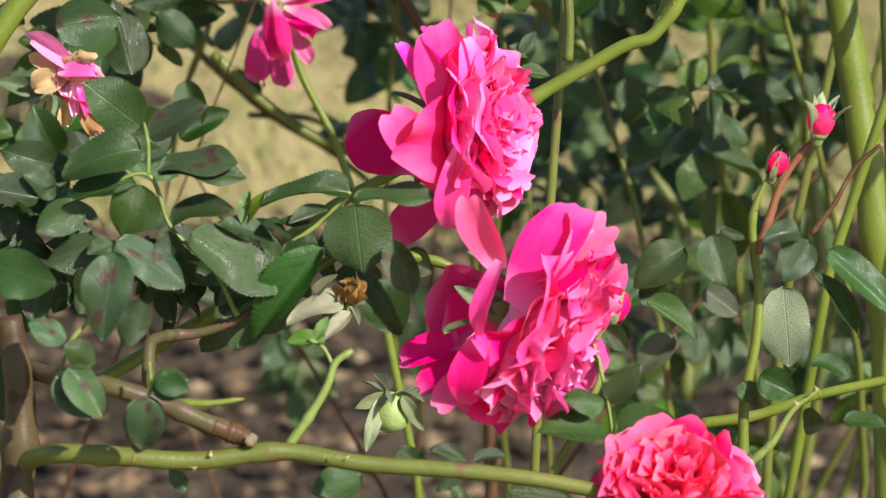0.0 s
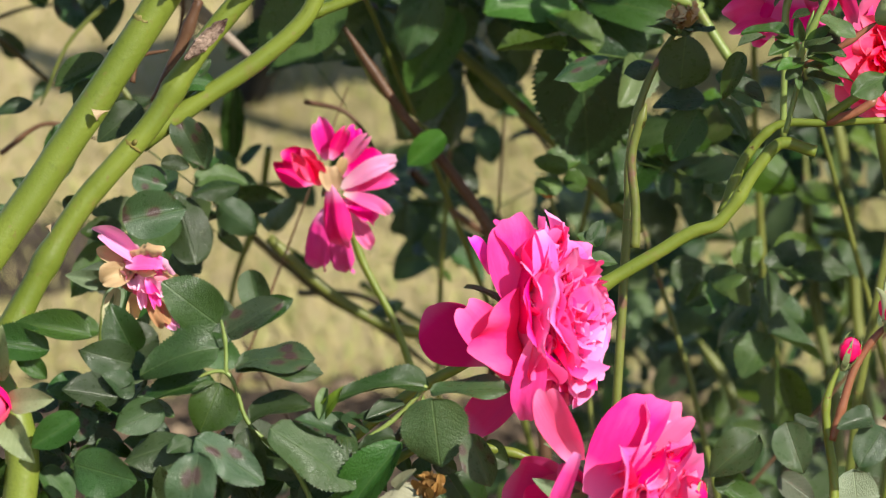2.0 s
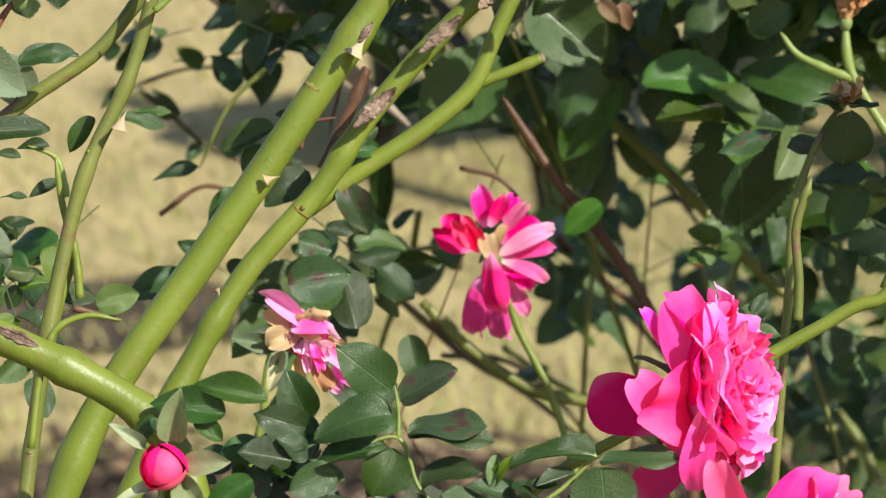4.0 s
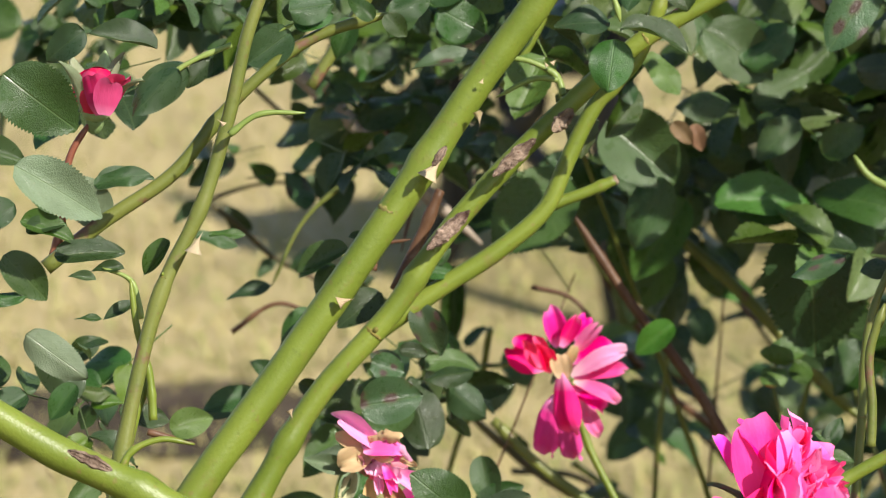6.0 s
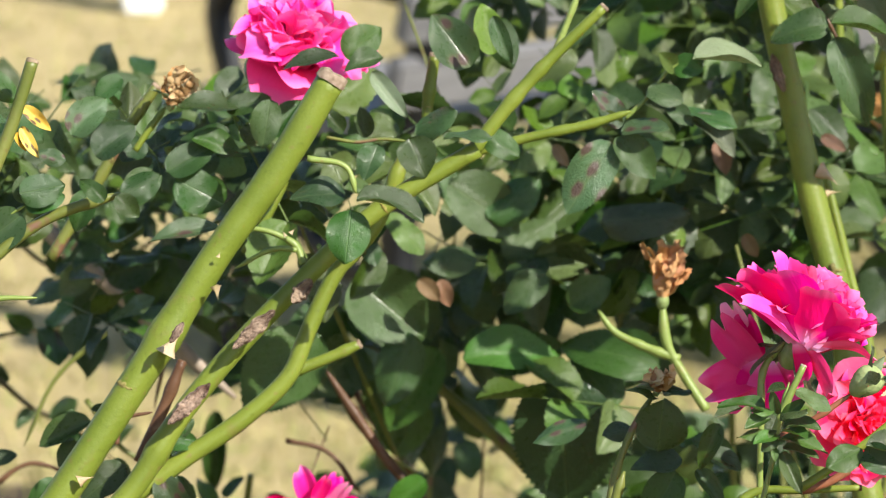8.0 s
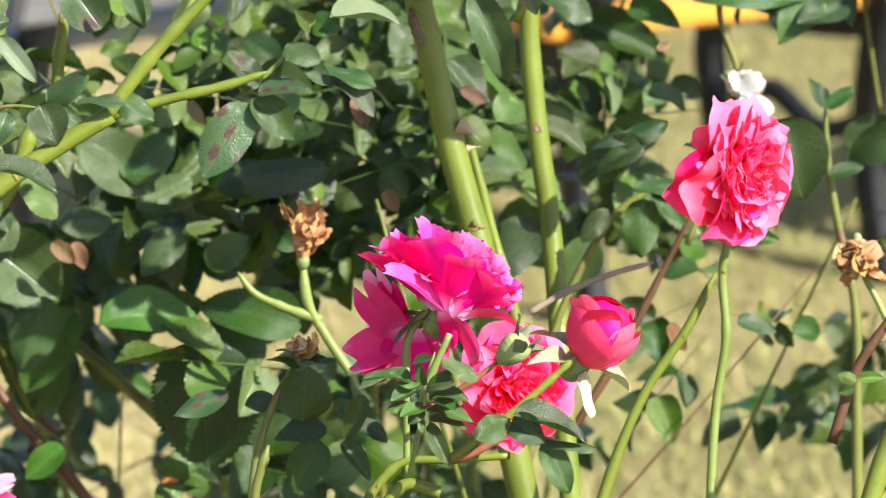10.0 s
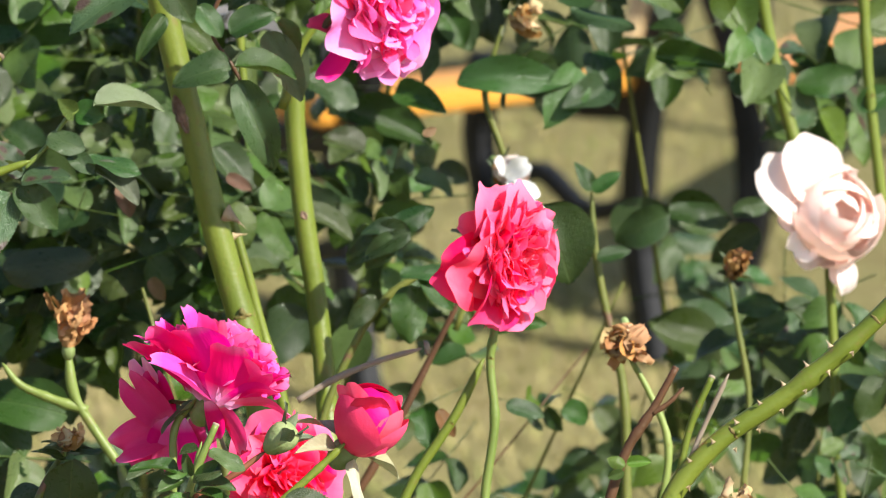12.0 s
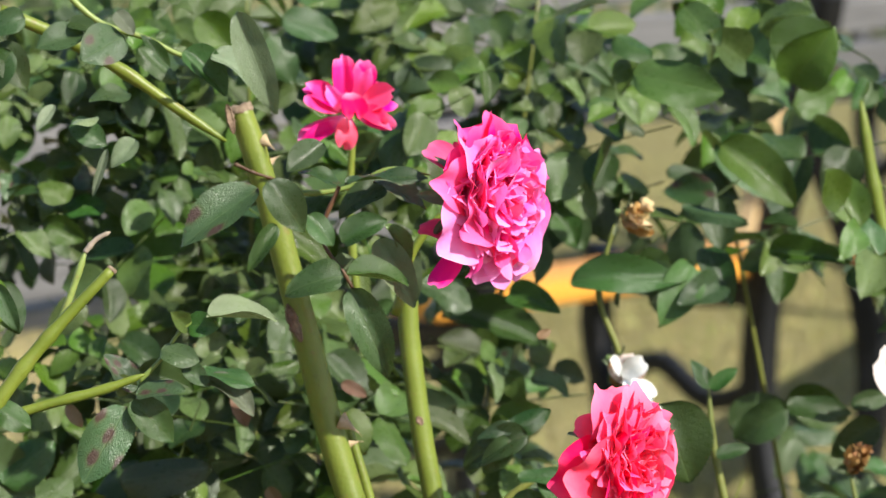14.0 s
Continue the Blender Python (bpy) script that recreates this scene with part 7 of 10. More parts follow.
leaf(top_cane, (0.0477, 1.532, 1.1916), (0.0268, 1.5299, 1.187), 0.68, 46, -9)
leaf(top_cane, (0.0409, 1.536, 1.1962), (0.0525, 1.5303, 1.194), 0.69, 48, 2)
leaf(top_cane, (0.0697, 1.528, 1.1848), (0.0857, 1.5229, 1.1711), 0.46, 51, -9)
leaf(top_cane, (0.0882, 1.522, 1.1835), (0.1064, 1.5161, 1.1664), 0.59, 37, 13)
leaf(top_cane, (0.0999, 1.52, 1.1821), (0.1214, 1.5137, 1.1689), 0.58, 52, 12, material=LEAF_PALE)
leaf(top_cane, (0.0233, 1.532, 1.198), (0.0057, 1.5298, 1.1958), 0.70, 36, 14)
leaf(top_cane, (0.0109, 1.536, 1.1879), (0.0223, 1.5269, 1.1714), 0.66, 23, 1)
leaf(top_cane, (0.0337, 1.526, 1.1627), (0.0256, 1.5198, 1.1527), 0.37, 34, 1, material=LEAF_PALE)
leaf(top_cane, (0.0513, 1.526, 1.1572), (0.0398, 1.5167, 1.1565), 0.58, 72, -12, material=LEAF_PALE)
leaf(top_cane, (0.0668, 1.524, 1.147), (0.0563, 1.5169, 1.1375), 0.57, 34, 1, material=LEAF_PALE)
leaf(top_cane, (0.0548, 1.522, 1.1435), (0.0478, 1.5176, 1.1244), 0.18, 21, 6, material=LEAF_PALE)
leaf(top_cane, (0.0409, 1.53, 1.1554), (0.0544, 1.5222, 1.1449), 0.62, 37, -11)
leaf(top_cane, (0.0655, 1.532, 1.1654), (0.0482, 1.5244, 1.1639), 0.68, 63, -1)
leaf(top_cane, (0.061, 1.532, 1.2001), (0.0682, 1.5261, 1.1909), 0.60, 30, 4, material=LEAF_PALE)
leaf(top_cane, (0.0828, 1.54, 1.1733), (0.0714, 1.5376, 1.1896), 0.34, 38, 3)
leaf(top_cane, (0.0169, 1.533, 1.185), (0.002, 1.53, 1.167), 0.6, 20, 0)
leaf(top_cane, (0.0078, 1.519, 1.09), (0.015, 1.515, 1.068), 0.6, 20, 0)
pruned_twig_b = cane(second_tip, [(0.0315, 1.506, 1.073), (0.0381, 1.508, 1.088), (0.0439, 1.511, 1.103)], 0.00166, 0.00118, SHOOT, name='twig', nodes=2)
pruned_twig_c = cane(second_tip, [(0.0434, 1.511, 1.102), (0.0483, 1.512, 1.107), (0.0544, 1.512, 1.11)], 0.00118, 0.00095, GREY, name='twig', nodes=2)
rose_d = full_rose(cluster_bush, (0.1273, 1.357, 0.9841), (0.40, 0.10, 0.90), 0.0315, MAGENTA, 'magenta pink rose tilted up on its stalk', seed=31, count=84, share=0.3, depth=0.98, rim=0.42)
loose_petal(rose_d, (0.1266, 1.35, 0.9855), (0.0942, 1.345, 1.0107), 0.45, (0.2, 0.3, 0.9), MAGENTA, 'guard')
loose_petal(rose_d, (0.1288, 1.338, 0.9897), (0.1039, 1.337, 1.022), 0.5, (0.4, 0.6, 0.7), MAGENTA, 'guard')
loose_petal(rose_d, (0.1302, 1.334, 0.99), (0.1159, 1.326, 1.0211), 0.66, (0.4, 0.7, 0.5), MAGENTA, 'guard')
loose_petal(rose_d, (0.1302, 1.33, 0.9899), (0.1316, 1.322, 1.0151), 0.7, (0.4, 0.7, 0.5), MAGENTA, 'guard')
loose_petal(rose_d, (0.1307, 1.33, 0.9895), (0.1468, 1.324, 1.0066), 0.7, (0.4, 0.6, 0.6), MAGENTA, 'guard')
loose_petal(rose_d, (0.1304, 1.332, 0.9894), (0.1569, 1.332, 0.985), 0.55, (0.3, 0.3, 0.9), MAGENTA, 'guard')
loose_petal(rose_d, (0.1292, 1.33, 0.9888), (0.1503, 1.326, 0.9983), 0.5, (0.3, 0.5, 0.8), MAGENTA, 'guard')
loose_petal(rose_d, (0.1266, 1.338, 0.9913), (0.1382, 1.333, 0.9688), 0.5, (0.5, 0.5, 0.6), MAGENTA, 'guard')
loose_petal(rose_d, (0.1256, 1.338, 0.9891), (0.1286, 1.335, 0.9741), 0.6, (0.4, 0.6, 0.5), MAGENTA, 'guard')
loose_petal(rose_d, (0.1207, 1.358, 0.9975), (0.1179, 1.356, 1.0228), 0.46, (0.5, -0.3, 0.4), MAGENTA_HEART, 'guard')
loose_petal(rose_d, (0.1239, 1.352, 0.999), (0.1272, 1.35, 1.0213), 0.44, (0.4, 0.5, 0.2), MAGENTA_HEART, 'guard')
loose_petal(rose_d, (0.1266, 1.35, 0.9983), (0.1308, 1.348, 1.0188), 0.4, (0.4, 0.5, 0.2), MAGENTA, 'guard')
loose_petal(rose_d, (0.1165, 1.36, 0.9948), (0.1098, 1.358, 1.0169), 0.44, (0.5, -0.4, 0.3), MAGENTA, 'guard')
loose_petal(rose_d, (0.136, 1.345, 0.996), (0.1422, 1.342, 1.01), 0.5, (0.3, 0.6, 0.4), MAGENTA_HEART, 'guard')
loose_petal(rose_d, (0.1282, 1.336, 0.9891), (0.1022, 1.324, 1.0098), 0.36, (0.2, -0.3, 0.9), MAGENTA_HEART, 'guard')
rose_e = withered(cluster_bush, (0.117, 1.38, 0.9713), (-0.55, -0.60, -0.30), 0.0090, MAGENTA, 'drooping magenta rose with curled outer petals', 6, 60, 33)
loose_petal(rose_e, (0.1152, 1.372, 0.9689), (0.0946, 1.362, 0.9959), 0.4, (-0.3, -0.8, 0.3), MAGENTA, 'ruffle')
loose_petal(rose_e, (0.1135, 1.378, 0.972), (0.1003, 1.37, 0.9999), 0.32, (-0.2, -0.9, 0.3), LILAC, 'ruffle')
loose_petal(rose_e, (0.1143, 1.374, 0.9707), (0.1068, 1.368, 0.9953), 0.4, (-0.2, -0.9, 0.1), MAGENTA, 'ruffle')
loose_petal(rose_e, (0.1151, 1.37, 0.9695), (0.0893, 1.36, 0.9636), 0.6, (-0.3, -0.8, 0.4), MAGENTA, 'ruffle')
loose_petal(rose_e, (0.1138, 1.368, 0.9746), (0.1002, 1.358, 0.9571), 0.5, (0.3, 0.8, 0.3), MAGENTA, 'ruffle')
loose_petal(rose_e, (0.1148, 1.366, 0.9751), (0.1075, 1.358, 0.9569), 0.55, (0.4, 0.8, 0.2), MAGENTA, 'ruffle')
loose_petal(rose_e, (0.1179, 1.364, 0.9756), (0.1172, 1.356, 0.9561), 0.55, (0.4, 0.8, 0.2), MAGENTA, 'ruffle')
loose_petal(rose_e, (0.1214, 1.366, 0.975), (0.1274, 1.358, 0.9587), 0.55, (0.4, 0.8, 0.2), MAGENTA, 'ruffle')
rose_f = full_rose(cluster_bush, (0.1586, 1.39, 0.9444), (0.30, -0.90, 0.10), 0.0245, CORAL, 'coral pink rose behind the buds', seed=35, count=40, skirt=8, share=0.2, wide=1.0, depth=0.6, rim=0.4)
cl_stem_d = cane(cluster_bush, [(0.1125, 1.339, 0.9237), (0.1133, 1.348, 0.9572), (0.1149, 1.354, 0.9762), (0.1227, 1.355, 0.9857)], 0.00132, 0.00132, SHOOT, nodes=2)
cl_stub = cane(cluster_bush, [(0.1139, 1.316, 0.953), (0.1196, 1.319, 0.9674), (0.1275, 1.323, 0.984)], 0.00150, 0.00129, SHOOT, nodes=2, taper=False)
cut_end(cl_stub, (0.1275, 1.323, 0.984), (0.4199, 0.2071, 0.8836), 0.00129, GREY)
cl_stem_bud = cane(cluster_bush, [(0.1264, 1.31, 0.9387), (0.1502, 1.313, 0.9552), (0.1654, 1.315, 0.9677), (0.1758, 1.316, 0.9771)], 0.00172, 0.00129, GREEN, nodes=2)
cl_stem_green = cane(cluster_bush, [(0.1183, 1.317, 0.9572), (0.1334, 1.318, 0.9654), (0.1454, 1.319, 0.9737)], 0.00129, 0.00107, REDSTEM, nodes=2)
bud_open = rosebud(cl_stem_bud, (0.1785, 1.325, 0.9734), (0.5438, -0.322, 0.775), 0.02766, 0.02204, BUDPINK, 'opening coral rosebud with brown-tipped sepals', 9, 105, sepal_size=.85, seed=15)
loose_petal(bud_open, (0.1834, 1.318, 0.9742), (0.1748, 1.317, 1.0001), 0.5, (0.6, 0.75, 0.2), BUDPINK, 'guard', 0)
loose_petal(bud_open, (0.1867, 1.322, 0.9719), (0.1956, 1.321, 0.9942), 0.62, (-0.3, 0.9, 0.2), BUDPINK, 'guard', 2)
loose_petal(bud_open, (0.1869, 1.312, 0.9729), (0.1822, 1.311, 0.998), 0.62, (0.2, 0.95, 0.2), BUDPINK, 'guard', 3)
bud_green = green_bud(cl_stem_green, (0.146, 1.319, 0.9741), Vector((0.7417, -0.1007, 0.6632)), 0.01502, 0.01159, 'closed green rosebud')
cl_cane = cane(cluster_bush, [(0.0888, 1.331, 0.8947), (0.1004, 1.338, 0.9195), (0.1093, 1.34, 0.9278), (0.129, 1.339, 0.9295), (0.1518, 1.337, 0.9311)], 0.00219, 0.00132, GREEN, 'green cane with a dry tip', nodes=2, taper=False)
cut_end(cl_cane, (0.1518, 1.337, 0.9311), (0.9945, -0.0787, 0.0694), 0.00132, BROWN)
cl_brown = cane(cl_cane, [(0.1281, 1.329, 0.9325), (0.139, 1.329, 0.936), (0.1478, 1.33, 0.9413)], 0.00196, 0.00152, REDSTEM, name='twig', nodes=2)
leaf(cl_stem_d, (0.1114, 1.305, 0.9713), (0.0958, 1.3015, 0.9779), 0.47, 68, -8, material=LEAF_FRESH)
leaf(cl_stem_d, (0.1163, 1.305, 0.969), (0.1137, 1.3021, 0.9795), 0.40, 19, -11, material=LEAF_FRESH)
leaf(cl_stem_d, (0.1173, 1.305, 0.97), (0.1262, 1.2955, 0.9745), 0.68, 57, 13, material=LEAF_FRESH)
leaf(cl_stem_d, (0.1135, 1.305, 0.9681), (0.1037, 1.3, 0.9663), 0.62, 62, 7, material=LEAF_FRESH)
leaf(cl_stem_d, (0.1233, 1.305, 0.9791), (0.1363, 1.2993, 0.9727), 0.53, 60, 1, material=LEAF_FRESH)
leaf(cl_stem_d, (0.1162, 1.305, 0.9637), (0.1008, 1.3, 0.9633), 0.46, 73, 4, material=LEAF_FRESH)
leaf(cl_stem_d, (0.1184, 1.305, 0.9645), (0.1323, 1.3011, 0.9671), 0.60, 73, -7, material=LEAF_FRESH)
leaf(cl_stem_d, (0.1173, 1.305, 0.9592), (0.1346, 1.2989, 0.9606), 0.45, 74, -8, material=LEAF_FRESH)
leaf(cl_stem_d, (0.1186, 1.305, 0.957), (0.1321, 1.2995, 0.9548), 0.46, 71, 12, material=LEAF_FRESH)
leaf(cl_stem_d, (0.1165, 1.305, 0.9601), (0.1103, 1.3028, 0.9552), 0.65, 30, -11, material=LEAF_FRESH)
leaf(cl_stem_d, (0.1184, 1.305, 0.9548), (0.1255, 1.2966, 0.9403), 0.36, 27, -12, material=LEAF_FRESH)
leaf(cl_stem_d, (0.1152, 1.305, 0.9566), (0.1157, 1.301, 0.952), 0.53, 17, 10, material=LEAF_FRESH)
leaf(cl_stem_d, (0.1126, 1.305, 0.9794), (0.1184, 1.2982, 0.9822), 0.69, 56, -8, material=LEAF_FRESH)
leaf(cl_stem_d, (0.1152, 1.305, 0.9716), (0.1054, 1.3025, 0.9726), 0.67, 74, -6, material=LEAF_FRESH)
leaf(cl_stem_d, (0.1184, 1.305, 0.9671), (0.1254, 1.3006, 0.9766), 0.39, 43, 8, material=LEAF_FRESH)
leaf(cl_stem_d, (0.1169, 1.305, 0.9617), (0.107, 1.2952, 0.961), 0.47, 66, 8, material=LEAF_FRESH)
leaf(cl_stem_d, (0.1194, 1.305, 0.9627), (0.1271, 1.2958, 0.9641), 0.69, 71, 12, material=LEAF_FRESH)
leaf(cl_stem_d, (0.1484, 1.3, 0.9575), (0.1351, 1.291, 0.9528), 0.66, 36, 12)
leaf(cl_stem_d, (0.1492, 1.3, 0.9568), (0.1596, 1.2903, 0.9511), 0.76, 16, -11)
leaf(cl_stem_d, (0.1494, 1.298, 0.9592), (0.1774, 1.2935, 0.9532), 0.41, 71, -7)
leaf(cl_stem_d, (0.1593, 1.302, 0.9494), (0.1802, 1.2952, 0.9483), 0.36, 73, 0)
leaf(cl_stem_d, (0.1616, 1.3, 0.9477), (0.171, 1.2952, 0.929), 0.54, 24, 9)
leaf(cl_stem_d, (0.0952, 1.318, 0.9622), (0.0867, 1.3128, 0.9463), 0.44, 26, -8)
leaf(cl_stem_d, (0.0899, 1.33, 0.9467), (0.1044, 1.3258, 0.9436), 0.66, 62, -1)
leaf(cl_stem_d, (0.0869, 1.33, 0.9405), (0.0976, 1.3231, 0.9279), 0.42, 38, 2)
leaf(cl_stem_d, (0.1035, 1.32, 0.9677), (0.0929, 1.3145, 0.9672), 0.51, 72, -9)
stk = cane(cl_stem_d, [(0.1113, 1.31, 0.9326), (0.116, 1.315, 0.951), (0.1185, 1.319, 0.9654), (0.122, 1.322, 0.9778)], 0.00107, 0.00086, SHOOT, name='leaf_stalk', nodes=2)
dark_twig = cane(cluster_bush, [(0.0534, 1.38, 0), (0.0534, 1.38, 0.8791), (0.0565, 1.392, 0.9178), (0.0638, 1.398, 0.9373), (0.0744, 1.402, 0.9546)], 0.00204, 0.00136, OLIVE, nodes=2)
spent_c = shrivelled(dark_twig, (0.0743, 1.402, 0.9535), (0.1061, -0.0914, 0.9902), 0.01249, 0.01249, (WITHERED, STRAW), 'dry spent bloom with dark sepals', 7, 3, 0.01135)
leaf(dark_twig, (0.0745, 1.395, 0.9293), (0.0762, 1.3898, 0.9519), 0.95, 16, -5)
leaf(dark_twig, (0.0846, 1.398, 0.9261), (0.0635, 1.3946, 0.9226), 0.67, 62, 1)
leaf(dark_twig, (0.0822, 1.396, 0.9208), (0.0709, 1.3925, 0.9003), 0.71, 16, 6)
leaf(dark_twig, (0.0763, 1.4, 0.9547), (0.0877, 1.3927, 0.9569), 0.43, 74, -10)
leaf(dark_twig, (0.0744, 1.398, 0.9516), (0.0605, 1.391, 0.9569), 0.46, 71, -5)
leaf(dark_twig, (0.0643, 1.41, 0.9361), (0.0526, 1.4044, 0.9344), 0.69, 36, 3)
leaf(dark_twig, (0.0455, 1.39, 0.9442), (0.0228, 1.388, 0.9363), 0.4, 40, 0, material=LEAF_SPOT)
leaf(dark_twig, (0.0881, 1.386, 0.9377), (0.1081, 1.382, 0.9279), 0.5, 40, 0)
rose_g = full_rose(cluster_bush, (0.2496, 1.44, 1.0188), (0.72, -0.66, 0.02), 0.0280, CORAL, 'bright coral pink rose on a slim stalk', seed=41, count=70, share=0.35, wide=1.2, depth=0.80, rim=0.46, bowl=((9, 80, 0.96), (11, 62, 1.02), (11, 46, 1.04)))
g_stem = cane(cluster_bush, [(0.2444, 1.421, 0), (0.2444, 1.421, 0.8601), (0.2496, 1.44, 0.9201), (0.2542, 1.447, 0.9471), (0.2534, 1.454, 0.972), (0.2553, 1.457, 0.9856), (0.2519, 1.462, 1.006)], 0.00211, 0.00164, SHOOT, 'slim light green flower stalk', nodes=2)
g_cane = cane(cluster_bush, [(0.1987, 1.441, 0), (0.1987, 1.441, 0.8681), (0.2222, 1.455, 0.9217), (0.2396, 1.459, 0.9467), (0.2522, 1.464, 0.9695)], 0.00236, 0.00189, GREEN, nodes=2)
rose_h = full_rose(cluster_bush, (0.2033, 1.492, 1.1209), (0.72, -0.68, -0.02), 0.0335, PINK, 'hot pink many-petalled rose in full sun', seed=43, count=90, heart=PALE_HEART, share=0.7, wide=1.15, depth=0.84, rim=0.44, bowl=((9, 72, 0.88), (11, 60, 0.94), (11, 46, 1.0)))
loose_petal(rose_h, (0.2029, 1.5, 1.1292), (0.186, 1.505, 1.1407), 0.6, (0.4, -0.7, 0.3), CORAL, 'guard')
loose_petal(rose_h, (0.197, 1.496, 1.1026), (0.1824, 1.5, 1.1086), 0.7, (0.4, -0.5, 0.4), CORAL, 'guard')
loose_petal(rose_h, (0.1976, 1.476, 1.1047), (0.184, 1.468, 1.0883), 0.46, (0.6, 0.7, 0.2), MAGENTA, 'guard')
loose_petal(rose_h, (0.2022, 1.472, 1.1052), (0.1995, 1.468, 1.0909), 0.6, (0.7, 0.4, 0.4), MAGENTA, 'guard')
h_stem = cane(cluster_bush, [(0.1764, 1.547, 1.062), (0.1876, 1.551, 1.093), (0.2028, 1.552, 1.107), (0.2126, 1.551, 1.11)], 0.00195, 0.00171, GREEN, nodes=2)
rose_i = withered(cluster_bush, (0.1633, 1.602, 1.1465), (0.0375, -0.7953, 0.605), 0.0090, MAGENTA, 'loose magenta rose deep in the foliage', 6, 70, 45)
loose_petal(rose_i, (0.1612, 1.598, 1.1471), (0.1421, 1.59, 1.1559), 0.6, (-0.1, -0.9, 0.3), MAGENTA, 'ruffle')
loose_petal(rose_i, (0.1601, 1.594, 1.1476), (0.1604, 1.59, 1.1706), 0.4, (0.1, -0.9, 0.1), MAGENTA, 'ruffle')
loose_petal(rose_i, (0.1646, 1.596, 1.1484), (0.1717, 1.592, 1.1667), 0.52, (0.1, -0.9, 0.1), MAGENTA, 'ruffle')
loose_petal(rose_i, (0.167, 1.6, 1.1491), (0.1756, 1.598, 1.1596), 0.6, (0.1, -0.9, 0.3), CORAL, 'ruffle')
loose_petal(rose_i, (0.1674, 1.592, 1.1476), (0.1835, 1.584, 1.1534), 0.62, (0.1, -0.8, 0.5), CORAL, 'ruffle')
loose_petal(rose_i, (0.167, 1.588, 1.1481), (0.1778, 1.58, 1.1427), 0.6, (0.1, -0.8, 0.5), CORAL, 'ruffle')
loose_petal(rose_i, (0.1628, 1.586, 1.1548), (0.1642, 1.578, 1.1433), 0.9, (0.2, -0.9, 0.2), CORAL, 'ruffle')
loose_petal(rose_i, (0.1581, 1.586, 1.1475), (0.1529, 1.58, 1.1584), 0.5, (0.2, -0.9, 0.2), MAGENTA_HEART, 'ruffle')
loose_petal(rose_i, (0.1608, 1.59, 1.1418), (0.1401, 1.584, 1.1335), 0.36, (0.2, -0.6, 0.7), MAGENTA, 'ruffle')
loose_petal(rose_i, (0.1607, 1.588, 1.1434), (0.1602, 1.582, 1.1312), 0.75, (0.2, -0.9, 0.2), CORAL, 'ruffle')
loose_petal(rose_i, (0.1725, 1.594, 1.1446), (0.1825, 1.588, 1.1389), 0.5, (0.2, -0.8, 0.4), CORAL, 'ruffle')
loose_petal(rose_i, (0.1641, 1.597, 1.147), (0.1603, 1.596, 1.17), 0.5, (0.0254, -0.8673, 0.4972), MAGENTA, 'outer')
loose_petal(rose_i, (0.1654, 1.597, 1.147), (0.1745, 1.595, 1.167), 0.5, (0.0254, -0.8673, 0.4972), MAGENTA, 'outer')
loose_petal(rose_i, (0.1666, 1.597, 1.146), (0.1841, 1.591, 1.147), 0.5, (0.0683, -0.5864, 0.8071), MAGENTA, 'outer')
loose_petal(rose_i, (0.1628, 1.597, 1.146), (0.1431, 1.596, 1.156), 0.5, (0.0683, -0.5864, 0.8071), MAGENTA, 'outer')
loose_petal(rose_i, (0.1615, 1.597, 1.143), (0.1404, 1.593, 1.133), 0.4, (0.0858, -0.4465, 0.8906), MAGENTA, 'outer')
loose_petal(rose_i, (0.1639, 1.597, 1.142), (0.161, 1.591, 1.13), 0.6, (0.0489, -0.7105, 0.702), MAGENTA, 'outer')
loose_petal(rose_i, (0.1677, 1.596, 1.143), (0.1807, 1.59, 1.139), 0.5, (0.6798, 0.732, -0.045), MAGENTA, 'outer')
i_stem = cane(cluster_bush, [(0.1667, 1.605, 1.041), (0.1643, 1.615, 1.096), (0.1676, 1.621, 1.141)], 0.00178, 0.00152, GREEN, nodes=2)
dry_twig = cane(cluster_bush, [(0.1729, 1.457, 0.9558), (0.1871, 1.457, 0.9639), (0.2083, 1.457, 0.9721), (0.2247, 1.455, 0.9769)], 0.00142, 0.00118, GREY, 'dry grey twig with a frayed end', nodes=2)
cut_end(dry_twig, (0.2265, 1.455, 0.9772), (0.9788, -0.0063, 0.2046), 0.00305, GREY)
fan_a = cane(cluster_bush, [(0.1808, 1.537, 0), (0.1808, 1.537, 0.8634), (0.2012, 1.556, 0.9375), (0.2249, 1.562, 0.9738), (0.2477, 1.563, 0.9883)], 0.00226, 0.00150, OLIVE, nodes=2)
fan_b = cane(cluster_bush, [(0.1928, 1.555, 0.8573), (0.225, 1.565, 0.9054), (0.2467, 1.573, 0.9444), (0.2628, 1.578, 0.974)], 0.00203, 0.00127, BROWN, nodes=2)
leaf(fan_a, (0.2331, 1.548, 1.006), (0.2033, 1.55, 0.9966), 0.5, 40, 0)
leaf(fan_a, (0.2257, 1.549, 1.005), (0.2129, 1.547, 0.9905), 0.6, 20, 0)
leaf(fan_a, (0.2233, 1.55, 1.007), (0.2432, 1.549, 1.017), 0.5, 30, 0)
leaf(fan_a, (0.2323, 1.543, 0.9832), (0.2314, 1.537, 0.958), 0.65, 10, 0)
leaf(fan_a, (0.2361, 1.544, 0.988), (0.2515, 1.538, 0.9736), 0.5, 25, 0)
leaf(fan_a, (0.2276, 1.545, 0.988), (0.2521, 1.541, 0.988), 0.4, 50, 0)
leaf(fan_a, (0.2174, 1.544, 0.9784), (0.2046, 1.542, 0.9641), 0.5, 20, 0)
leaf(fan_a, (0.2283, 1.55, 1.01), (0.211, 1.551, 1.005), 0.4, 40, 0)
